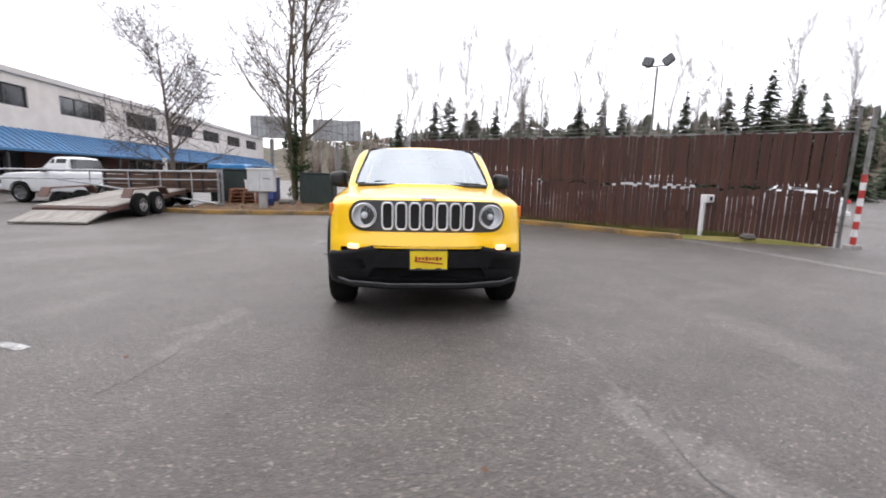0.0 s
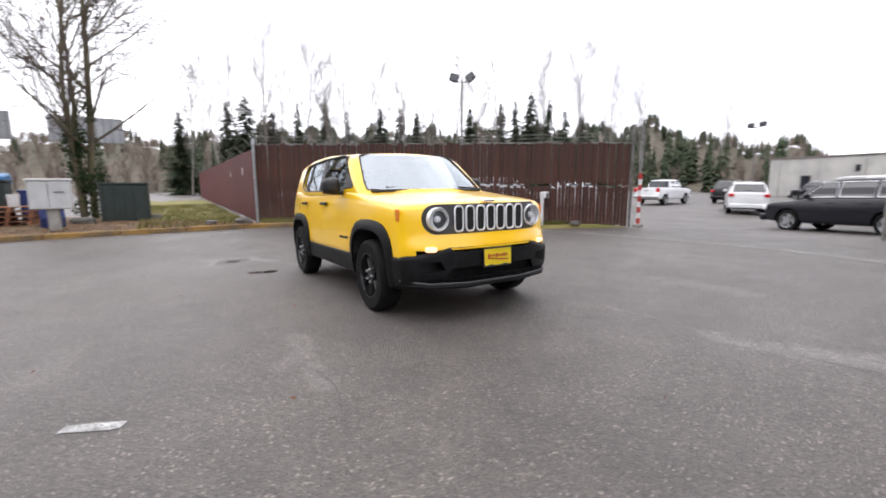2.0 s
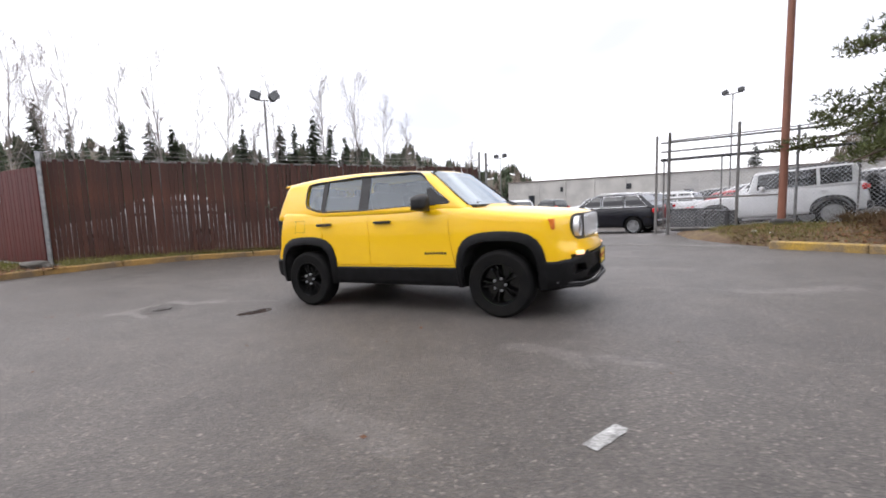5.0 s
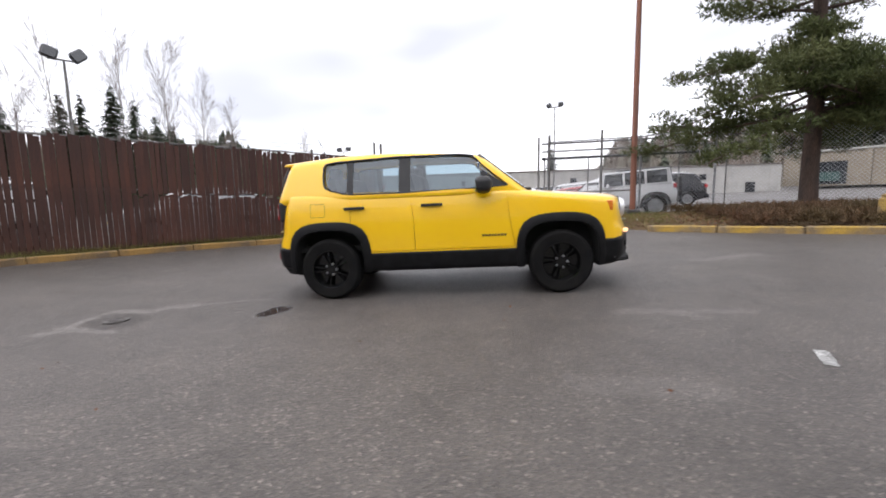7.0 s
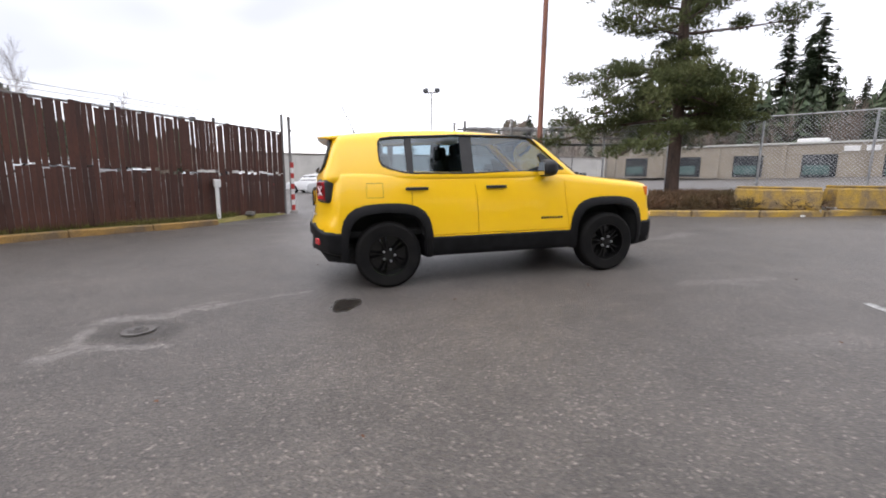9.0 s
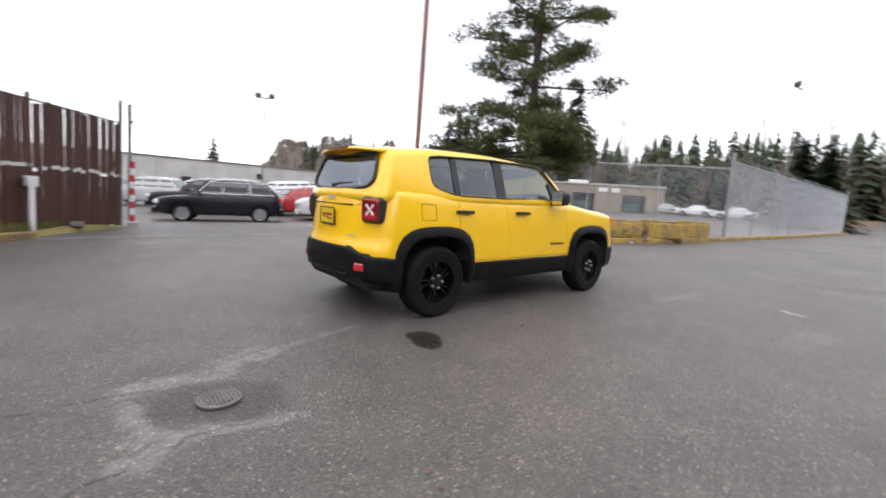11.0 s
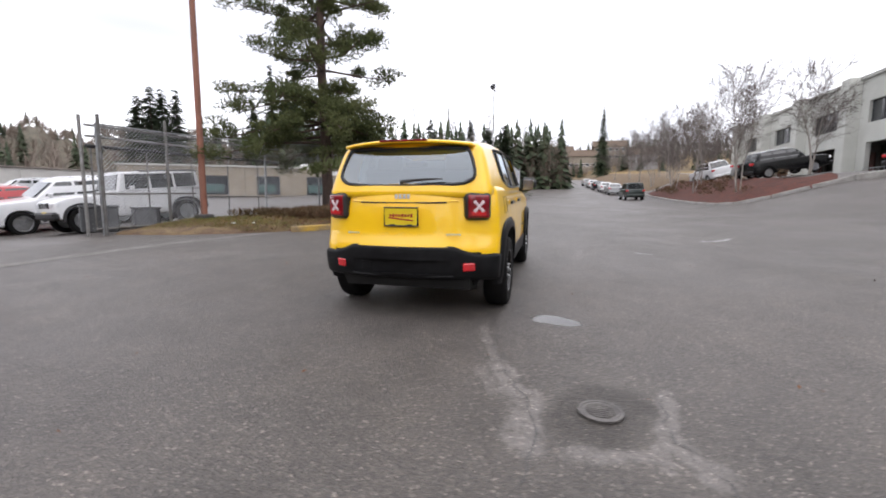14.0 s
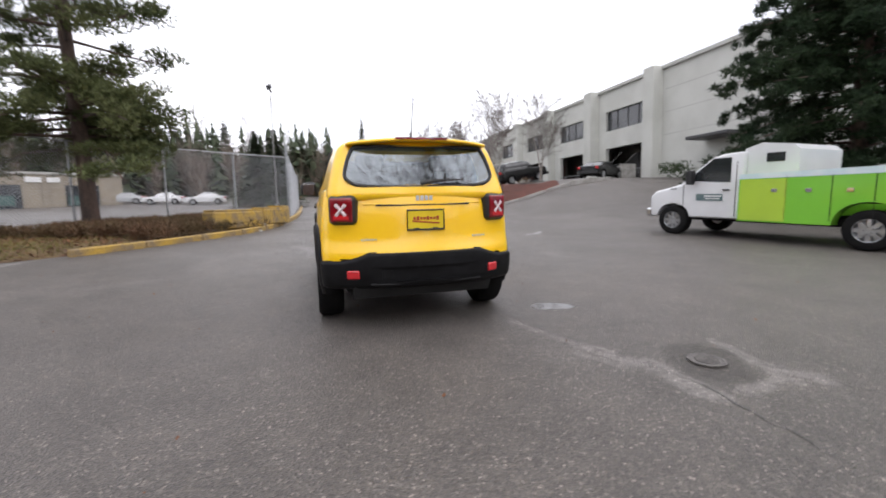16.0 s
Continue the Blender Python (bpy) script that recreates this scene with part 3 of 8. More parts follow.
RUSTWIRE = pbr("rusty_wire", (0.10, 0.05, 0.035), (0.07, 0.04, 0.03), 6, 0.8)
chain_link("chain_mesh", FA - fn * 0.025, FB - fn * 0.025, 0.0, -0.05, 2.5, slat_fence, 0.09, 0.002, RUSTWIRE)

# striped gate post at the end of the slat fence
gp = thing("gate_post", "steel gate post with red and white stripes", "post", Matrix.Translation((9.62, 3.15, ground_z(9.62, 3.15))))
part("post", Shape().tube([(0.06, 0.05, -0.3), (0.06, 0.05, 3.05)], 0.045, 12), DIRTYGALV, gp, smooth=True)
for i in range(9):
    part("stripe", Shape().tube([(0, 0, 0.1 + i * 0.17), (0, 0, 0.1 + (i + 1) * 0.17 - 0.002)], 0.055, 14), REDPAINT if i % 2 == 0 else WHITE, gp, "red band" if i % 2 == 0 else "white band", smooth=True)
part("foot", Shape().bevel_box((0, 0, 0.03), (0.24, 0.24, 0.14), 0.02), CONC, gp)
part("bracket", Shape().bevel_box((0.03, 0, 2.62), (0.2, 0.06, 0.05), 0.01), DIRTYGALV, gp)

# red panel fence running back from the corner
red = thing("panel_fence", "dark red sheet-metal panel fence with barbed wire arms", "fence", kind="structure")
RA, RB = Vector((-0.2, 10.9, 0)), Vector((-0.45, 46, 0))
n_pan = 60
pm = Shape()
for q in range(5):
    pm.bevel_box((0, -0.234 + q * 0.117, 1.2), (0.022 if q % 2 else 0.034, 0.118, 2.4), 0.004)
pm = pm.mesh("panel", REDP)
for i in range(n_pan):
    p = RA.lerp(RB, (i + 0.5) / n_pan)
    part("panel", pm, None, red, m=Matrix.Translation((p.x, p.y, ground_z(p.x, p.y) + 0.08 + random.uniform(-0.015, 0.015))))
for i in range(13):
    p = RA.lerp(RB, i / 12) + Vector((0.06, 0, 0))
    z = ground_z(p.x, p.y)
    part("post", Shape().tube([(p.x, p.y, z - 0.2), (p.x, p.y, z + 2.55)], 0.03, 8), DIRTYGALV, red, smooth=True)
    part("wire_arm", Shape().tube([(p.x, p.y, z + 2.52), (p.x - 0.3, p.y - 0.05, z + 2.8)], 0.014, 6), DIRTYGALV, red)
for k in (0.33, 0.66, 1.0):
    part("barbed_wire", wire_run([(RA.lerp(RB, i / 12).x + 0.06 - 0.3 * k, RA.lerp(RB, i / 12).y, ground_z(0, 20) + 2.52 + 0.28 * k) for i in range(13)], 0.005), DIRTYGALV, red)
corner = solo("corner_post", Shape().tube([(-0.17, 10.8, -0.3), (-0.17, 10.8, 2.78)], 0.05, 12), GALV, "grey galvanised corner post between two fences", "post", smooth=True)
for y in (13.2, 17.6):
    solo("notice", Shape().bevel_box((-0.262, y, 1.75), (0.006, 0.2, 0.28), 0.002), WHITE, "small white notice on the red fence", "sign")


def link_fence(name, label, pts, h, spacing=2.6, arms=False, low=0.05):
    """Chain-link fence with posts, top rail, and mesh panel by panel."""
    root = thing(name, label, "fence", kind="structure")
    for a, b in zip(pts[:-1], pts[1:]):
        a, b = Vector((*a, 0)), Vector((*b, 0))
        n = max(1, round((b - a).length / spacing))
        for i in range(n):
            p, q = a.lerp(b, i / n), a.lerp(b, (i + 1) / n)
            zp, zq = ground_z(p.x, p.y) + low, ground_z(q.x, q.y) + low
            part("post", Shape().tube([(p.x, p.y, zp - 0.3), (p.x, p.y, zp + h + 0.03)], 0.034, 8), GALV, root, smooth=True)
            part("top_rail", Shape().tube([(p.x, p.y, zp + h), (q.x, q.y, zq + h)], 0.022, 6, False), GALV, root, smooth=True)
            chain_link("chain_mesh", p, q, zp, zq, h, root, 0.075, 0.0036, NEWWIRE)
            if arms:
                dn = Vector((-(q - p).y, (q - p).x, 0)).normalized()
                part("wire_arm", Shape().tube([(p.x, p.y, zp + h), (p.x + dn.x * 0.3, p.y + dn.y * 0.3, zp + h + 0.3)], 0.016, 6), GALV, root)
                for k in (0.4, 0.7, 1.0):
                    part("barbed_wire", Shape().tube([p + dn * 0.3 * k + Vector((0, 0, zp + h + 0.3 * k)), q + dn * 0.3 * k + Vector((0, 0, zq + h + 0.3 * k))], 0.004, 3, False), GALV, root)
    b = pts[-1]
    zb = ground_z(*b) + low
    part("post", Shape().tube([(b[0], b[1], zb - 0.3), (b[0], b[1], zb + h + 0.35)], 0.045, 8), GALV, root, smooth=True)
    return root


NEWWIRE = pbr("new_zinc_wire", (0.58, 0.60, 0.63), (0.46, 0.48, 0.51), 5, 0.45, 0.2)
link_fence("link_fence_lot", "silver chain-link fence round the lot behind the pine", [(9.65, -2.62), (9.5, -5.6), (7.6, -9.35), (2.12, -14.9)], 2.55, 2.45, low=0.2)
link_fence("link_fence_street", "silver chain-link fence with barbed wire arms along the street", [(2.12, -14.9), (2.95, -41.5)], 2.95, 3.2, True)
solo("brace_post", Shape().tube([(2.1, -14.85, 0.2), (2.1, -14.85, 3.75)], 0.06, 10), GALV, "stout galvanised corner post of the street fence", "post", smooth=True)

# sliding gate parked open: posts, rails, mesh
gate = thing("sliding_gate", "open cantilever gate of grey tube and wire mesh", "gate")
def gbar(name, a, b, r=0.03, mat_=None):
    part(name, Shape().tube([a, b], r, 8), mat_ or DIRTYGALV, gate, smooth=True)
gz = ground_z(9.7, -2.5)
gbar("post", (9.74, -2.3, gz - 0.2), (9.74, -2.3, 3.0), 0.038)
gbar("post", (9.6, -2.64, gz - 0.2), (9.6, -2.64, 3.06), 0.040)
gbar("post", (9.35, -4.3, gz - 0.2), (9.35, -4.3, 3.15), 0.040)
for h in (2.78, 2.52, 2.28):
    gbar("rail", (9.72, -2.4, h), (9.4, -9.4, h + 0.14), 0.03 if h != 2.28 else 0.045, BLACK if h == 2.28 else DIRTYGALV)
for h in (0.18, 1.05):
    gbar("rail", (9.66, -2.45, gz + h), (9.52, -5.4, gz + h + 0.05), 0.026)
for i in range(5):
    y = -2.5 - i * 1.45
    gbar("upright", (9.72 - i * 0.05, y, gz + 0.15), (9.72 - i * 0.05, y, 2.35), 0.022)
chain_link("chain_mesh", (9.73, -2.4), (9.52, -5.6), gz + 0.1, gz + 0.15, 2.1, gate)

# tall stained pole beside the gate
pole = thing("utility_pole", "tall rust-brown painted pole on a dark base", "pole", Matrix.Translation((9.09, -5.25, ground_z(9.09, -5.25))))
part("shaft", Shape().tube([(0, 0, -0.3), (0.0, 0, 4), (0.0, 0, 14)], [0.095, 0.086, 0.065], 14), WOODPOLE, pole, smooth=True)
part("base", Shape().bevel_box((0, 0, 0.18), (0.42, 0.42, 0.42), 0.04), TAR, pole)

# white box on a post (gate keypad)
kp = thing("keypad_post", "white painted post with a keypad box and dark label", "keypad", Matrix.Translation((7.22, 4.83, ground_z(7.22, 4.83) + 0.06)) @ pose(0, 0, 0, 0, 0, 20))
part("post", Shape().bevel_box((0, 0, 0.5), (0.09, 0.09, 1.1), 0.012), WHITE, kp)
part("box", Shape().bevel_box((0.12, -0.02, 0.98), (0.32, 0.16, 0.2), 0.015), WHITE, kp)
part("keypad", Shape().bevel_box((0.14, -0.105, 0.98), (0.10, 0.012, 0.10), 0.004), BLACK, kp, "dark keypad")

# concrete barrier blocks on the verge
for (bx, by), turn, ln in (((3.02, -9.0), 46, 1.75), ((2.2, -10.75), 68, 1.55), ((2.05, -12.6), 84, 1.4)):
    b = thing("barrier_block", "chipped yellow-painted concrete block on the verge", "concrete block", Matrix.Translation((bx + 0.3, by, ground_z(bx, by) + 0.12)) @ pose(0, 0, 0, 0, 0, turn), "yellow blocks")
    part("block", Shape().bevel_box((0, 0, 0.27), (ln, 0.55, 0.54), 0.05), KERBY, b)
    part("cap", Shape().bevel_box((0, 0, 0.565), (ln * 0.96, 0.5, 0.05), 0.015), KERBY, b)
    for sx in (-0.45, 0.45):
        part("foot", Shape().bevel_box((sx * ln, 0, 0.02), (0.2, 0.5, 0.1), 0.02), CONC, b)


# ---- vehicles ----
def curve(pts):
    """A smooth monotone curve through (t, value) pairs."""
    t = np.array([p[0] for p in pts], float)
    v = np.array([p[1] for p in pts], float)
    h = np.diff(t)
    d = np.diff(v) / h
    m = np.zeros(len(t))
    for i in range(1, len(t) - 1):
        m[i] = 0 if d[i - 1] * d[i] <= 0 else 2 * d[i - 1] * d[i] / (d[i - 1] + d[i])
    m[0], m[-1] = d[0], d[-1]

    def f(x):
        x = min(max(x, t[0]), t[-1])
        i = min(int(np.searchsorted(t, x, side="right")) - 1, len(h) - 1)
        s = (x - t[i]) / h[i]
        return float((2 * s ** 3 - 3 * s ** 2 + 1) * v[i] + (s ** 3 - 2 * s ** 2 + s) * h[i] * m[i] + (3 * s ** 2 - 2 * s ** 3) * v[i + 1] + (s ** 3 - s ** 2) * h[i] * m[i + 1])
    return f


def rounded_grid(h, r, n):
    """Surface points of a rounded box as normalised coordinates, with faces."""
    lines = []
    for a in range(3):
        e = [r * k / 4 for k in range(5)]
        inner = list(np.linspace(-h[a] + r, h[a] - r, n[a] + 1))[1:-1]
        lines.append([-h[a] + x for x in e] + inner + [h[a] - x for x in reversed(e)])
    idx, verts, faces = {}, [], []

    def vid(i, j, k):
        if (i, j, k) not in idx:
            p = np.array([lines[0][i], lines[1][j], lines[2][k]])
            q = np.clip(p, [-(x - r) for x in h], [x - r for x in h])
            d = p - q
            ln = np.linalg.norm(d)
            if ln > 1e-9:
                p = q + d / ln * r
            idx[(i, j, k)] = len(verts)
            verts.append((p[0] / h[0], p[1] / h[1], p[2] / h[2]))
        return idx[(i, j, k)]

    N = [len(x) - 1 for x in lines]
    for k in (0, N[2]):
        for i in range(N[0]):
            for j in range(N[1]):
                faces.append((vid(i, j, k), vid(i + 1, j, k), vid(i + 1, j + 1, k), vid(i, j + 1, k)))
    for j in (0, N[1]):
        for i in range(N[0]):
            for k in range(N[2]):
                faces.append((vid(i, j, k), vid(i + 1, j, k), vid(i + 1, j, k + 1), vid(i, j, k + 1)))
    for i in (0, N[0]):
        for j in range(N[1]):
            for k in range(N[2]):
                faces.append((vid(i, j, k), vid(i, j + 1, k), vid(i, j + 1, k + 1), vid(i, j, k + 1)))
    return verts, faces


def hull_shape(h, r, n, fn):
    v, f = rounded_grid(h, r, n)
    return Shape().add([fn(*p) for p in v], f)


def carve(shape, cutters, name, mat):
    """Cuts the cutters out of the shape and returns the finished mesh."""
    a = new("tmp_a", shape.mesh(name, mat))
    tools = []
    for c in cutters:
        b = new("tmp_b", c.mesh("tmp_b", mat))
        tools.append(b)
        md = a.modifiers.new("cut", "BOOLEAN")
        md.operation, md.object, md.solver = "DIFFERENCE", b, "EXACT"
    me = bpy.data.meshes.new_from_object(a.evaluated_get(bpy.context.evaluated_depsgraph_get()))
    a.modifiers.clear()
    a.data = me
    for b in tools:
        bpy.data.objects.remove(b)
    me = a.data
    me.name = name
    bpy.data.objects.remove(a)
    me.shade_smooth()
    me.set_sharp_from_angle(angle=radians(35))
    return me


def arch_outline(y, r, flat=0.72, zc=0.34, bottom=0.05, n=20, power=3.2):
    """A wheel opening in (y, z): round with a flattened top."""
    out = []
    for i in range(n + 1):
        a = math.pi * i / n
        u, w = math.cos(a), math.sin(a)
        k = (abs(u) ** power + abs(w) ** power) ** (1 / power)
        k = flat * 1.0 + (1 - flat) * k
        out.append((y + r * u / k, zc + r * w / k))
    return [(y + r * 0.98, bottom)] + out + [(y - r * 0.98, bottom)]


TYRE = pbr("tyre_rubber", (0.0065, 0.0065, 0.007), (0.011, 0.0105, 0.010), 6, 0.75, grain=0.2, bump=0.2, bscale=120, spec=0.14)
RIMB = pbr("black_rim", (0.004, 0.004, 0.0045), (0.006, 0.006, 0.006), 8, 0.20, 0.0, coat=0.0, spec=0.5)
RIMS = pbr("alloy_rim", (0.50, 0.51, 0.52), (0.38, 0.39, 0.40), 9, 0.3, 0.85)
CHROME = pbr("chrome", (0.72, 0.73, 0.74), (0.66, 0.67, 0.68), 9, 0.14, 1.0)
DARKGLASS = pbr("dark_car_glass", (0.018, 0.022, 0.024), (0.03, 0.034, 0.036), 3, 0.05, coat=0.6, spec=0.8)
LAMPGLASS = pbr("clear_lamp", (0.84, 0.86, 0.88), (0.66, 0.68, 0.71), 14, 0.22, 0.1, coat=0.6)
RINGS = pbr("bright_trim", (0.86, 0.87, 0.88), (0.78, 0.79, 0.80), 9, 0.25, 0.35)
REDLAMP = pbr("red_lamp", (0.26, 0.006, 0.012), (0.16, 0.005, 0.009), 10, 0.12, coat=0.8)
BADGE = pbr("silver_badge", (0.62, 0.62, 0.60), (0.5, 0.5, 0.49), 12, 0.35, 0.2)
REFLECTOR = pbr("red_reflector", (0.62, 0.02, 0.025), (0.48, 0.02, 0.025), 10, 0.18, coat=0.7)
AMBER = pbr("amber_lamp", (0.75, 0.20, 0.02), (0.6, 0.14, 0.02), 10, 0.2, coat=0.6)
PLATEY = pbr("yellow_plate", (0.80, 0.60, 0.015), (0.72, 0.52, 0.015), 5, 0.4)
INKRED = pbr("red_ink", (0.42, 0.03, 0.02), (0.3, 0.03, 0.02), 5, 0.5)
UNDER = pbr("underbody", (0.012, 0.012, 0.012), (0.02, 0.02, 0.02), 5, 0.9)
CLOTH = pbr("seat_cloth", (0.045, 0.046, 0.05), (0.03, 0.03, 0.032), 20, 0.9, grain=0.2)


def wheel_parts(parent, x, y, r, w, side, rim_mat, spokes=5, rim_r=0.62, name="wheel", pairs=True, ridged=False):
    """A wheel on its axle line: tyre, rim, hub, lug nuts. side is -1 or 1, the outer face."""
    wh = new(name)
    wh.parent = parent
    wh.empty_display_size = 0.1
    wh.matrix_basis = Matrix.Translation((x, y, r))
    o = side * w / 2
    rr = r * rim_r
    t = Shape().lathe([(rr, -o), (rr + 0.02, -o * 1.0), (r * 0.90, -o * 1.04), (r * 0.975, -o * 0.86), (r, -o * 0.62), (r, o * 0.62), (r * 0.975, o * 0.86), (r * 0.90, o * 1.04), (rr + 0.02, o), (rr, o * 0.96), (rr * 0.97, o * 0.55), (rr * 0.97, -o * 0.9), (rr, -o)], 40)
    part("tyre", t, TYRE, wh, smooth=True)
    f = o * 0.80
    rim = Shape().lathe([(rr * 1.02, o * 0.99), (rr * 0.97, o * 0.97), (rr * 0.92, o * 0.55), (rr * 0.90, o * 0.1), (0.02, o * 0.1)], 36)
    rim.lathe([(rr * 0.30, f * 0.72), (rr * 0.27, f), (0.001, f)], 20)
    for i in range(spokes):
        for dv in ((-0.17, 0.17) if pairs else (0.0,)):
            a = 2 * math.pi * i / spokes + dv
            ca, sa = math.cos(a), math.sin(a)
            wd = rr * (0.10 if pairs else 0.15)
            prof = []
            for d, off, ww in ((0.18, f * 0.98, wd * 1.1), (0.6, f * 0.99, wd), (0.95, f * 0.93, wd * 1.15)):
                for sg in (-1, 1):
                    prof.append((off, rr * d * ca - sg * ww * sa, rr * d * sa + sg * ww * ca))
            if ridged:
                rows = []
                for d, off, ww in ((0.22, f * 0.90, wd * 1.0), (0.58, f * 0.97, wd * 0.62), (0.82, f * 0.96, wd * 0.75), (0.97, f * 0.80, wd * 1.3)):
                    for u, drop in ((-1.0, 0.030), (-0.35, 0.002), (0.35, 0.002), (1.0, 0.030)):
                        rows.append((off - side * drop, rr * d * ca - u * ww * sa, rr * d * sa + u * ww * ca))
                rim.add(rows, [(4 * i_ + j_, 4 * i_ + j_ + 1, 4 * i_ + j_ + 5, 4 * i_ + j_ + 4) for i_ in range(3) for j_ in range(3)])
                continue
            back = [(p[0] - side * 0.03, p[1], p[2]) for p in prof]
            rim.add(prof + back, [(0, 1, 3, 2), (2, 3, 5, 4), (6, 8, 9, 7), (8, 10, 11, 9), (0, 2, 8, 6), (2, 4, 10, 8), (1, 7, 9, 3), (3, 9, 11, 5)])
    part("rim", rim, rim_mat, wh, smooth=True)
    hub = Shape().lathe([(rr * 0.17, f * 0.98), (rr * 0.16, f * 1.06), (0.001, f * 1.08)], 16)
    part("hub_cap", hub, rim_mat, wh, smooth=True)
    for i in range(5):
        a = 2 * math.pi * (i + 0.5) / 5
        nut = 0.0135 if ridged else 0.015
        part("lug_nut", Shape().lathe([(nut, f * 0.90), (nut * 0.95, f * 1.0 + side * 0.014), (nut * 0.6, f * 1.0 + side * 0.022), (0.001, f * 1.0 + side * 0.024)], 6, c=(0, rr * 0.30 * math.cos(a), rr * 0.30 * math.sin(a))), RIMS if ridged else CHROME, wh, "bright lug nut" if ridged else "")
    return wh


def poly_pane(pts):
    """A flat-ish polygon with a little thickness, from 3D points given in order."""
    s = Shape()
    c = sum((Vector(p) for p in pts), Vector()) / len(pts)
    _, _, vt = np.linalg.svd(np.array([Vector(p) - c for p in pts]))
    n = Vector(vt[2])
    flat = [Vector(p) - n * (Vector(p) - c).dot(n) for p in pts]
    k = len(pts)
    s.add(flat + [c], [(i, (i + 1) % k, k) for i in range(k)])
    return s


def letter_bars(parent, m, w, h, n, mat, name="lettering"):
    """Unreadable small lettering as a row of plain raised bars."""
    s = Shape()
    for i in range(n):
        s.bevel_box((-w / 2 + w * (i + 0.5) / n, 0, 0), (w / n * 0.72, 0.004, h), 0.001)
    part(name, s, mat, parent, m=m)


# -- the yellow compact off-roader --
YELLOW = pbr("yellow_car_paint", (0.98, 0.585, 0.003), (0.96, 0.565, 0.003), 1.5, 0.30, coat=0.75)
CLADDING = pbr("textured_black_cladding", (0.006, 0.006, 0.0065), (0.010, 0.010, 0.011), 9, 0.45, bump=0.15, bscale=260, grain=0.15, spec=0.16)
SATIN = pbr("dark_grey_grille", (0.045, 0.047, 0.05), (0.06, 0.062, 0.065), 9, 0.4)
# Blue in the pane tints partly stands in for reflected sky.
PANE = glass_mat("tinted_pane", (0.72, 0.87, 0.94), 0.62, 0.10)
SHIELD = glass_mat("windshield_pane", (0.84, 0.92, 0.94), 0.58, 0.33)
LIPGREY = pbr("scuffed_grey_lip", (0.06, 0.06, 0.062), (0.035, 0.035, 0.036), 9, 0.5, grain=0.2)
REARPANE = glass_mat("rear_pane", (0.68, 0.84, 0.92), 0.50, 0.20)
PALELENS = pbr("pale_lens", (0.72, 0.62, 0.62), (0.58, 0.40, 0.41), 30, 0.2, coat=0.6)
BLACKGAP = pbr("panel_gap", (0.006, 0.006, 0.006), (0.008, 0.008, 0.008), 5, 0.8)

WL = curve([(-2.1, 0.76), (-1.85, 0.825), (-1.35, 0.868), (-0.6, 0.862), (0.6, 0.864), (1.3, 0.872), (1.85, 0.832), (2.08, 0.79)])
SL = curve([(0.22, 0.93), (0.38, 0.985), (0.60, 1.0), (0.85, 0.994), (1.0, 0.976), (1.1, 0.957), (1.22, 0.925)])
TOPL = curve([(-2.1, 1.035), (-1.95, 1.058), (-1.6, 1.092), (-1.0, 1.145), (-0.7, 1.17), (-0.2, 1.185), (0.6, 1.19), (1.3, 1.205), (2.1, 1.215)])
DF = curve([(0.22, 0.16), (0.36, 0.02), (0.45, 0.0), (0.64, 0.0), (0.74, 0.035), (0.98, 0.065), (1.05, 0.10), (1.2, 0.2)])
DR = curve([(0.22, -0.16), (0.40, -0.015), (0.50, 0.0), (0.66, -0.005), (0.72, -0.04), (1.0, -0.075), (1.2, -0.115)])


def lower_map(px, py, pz, grow=0.0, z0=0.25, ztop=None, ya=-2.115, yb=2.07):
    t = (py + 1) / 2
    y = ya + (yb - ya) * t
    top = TOPL(y) - 0.035 * px * px * ease((-0.5 - y) / 1.0) if ztop is None else ztop(y, px)
    bot = z0 + 0.05 * abs(py) ** 6
    z = bot + (top - bot) * (pz + 1) / 2
    ap = min(abs(px), 1)
    y += (DF(z) + 0.21 * ap ** 3.4) * (1 - t) ** 7 + (DR(z) - 0.22 * ap ** 2.8) * t ** 7
    x = px * (WL(y) * SL(z) + grow)
    y += grow * (-(1 - t) ** 7 + t ** 7)
    return (x, y, z)


WG = curve([(1.05, 0.852), (1.18, 0.828), (1.4, 0.765), (1.55, 0.705), (1.68, 0.655)])
ZR = curve([(-0.6, 1.575), (-0.3, 1.605), (0.1, 1.642), (0.6, 1.662), (1.2, 1.655), (1.6, 1.632), (1.95, 1.60)])


def yf_up(z):
    return -1.09 + (z - 1.10) * 1.21


def yr_up(z):
    return 1.985 - 0.34 * (z - 1.12)


def taper_up(y):
    return 1.0 - 0.055 * ease((-0.1 - y) / 0.9) - 0.075 * ease((y - 0.9) / 1.1)


def upper_map(px, py, pz, shrink=0.0, base=1.08, roof=0.0):
    t = (py + 1) / 2
    yt = -0.5 + 2.36 * t
    z = base + (ZR(yt) - roof - 0.045 * px * px - base) * (pz + 1) / 2
    ap = min(abs(px), 1)
    y = (yf_up(z) + 0.13 * ap ** 2.2 + shrink) * (1 - t) + (yr_up(z) - 0.10 * ap ** 2.6 - shrink) * t
    return (px * (WG(z) * taper_up(y) - shrink), y, z)


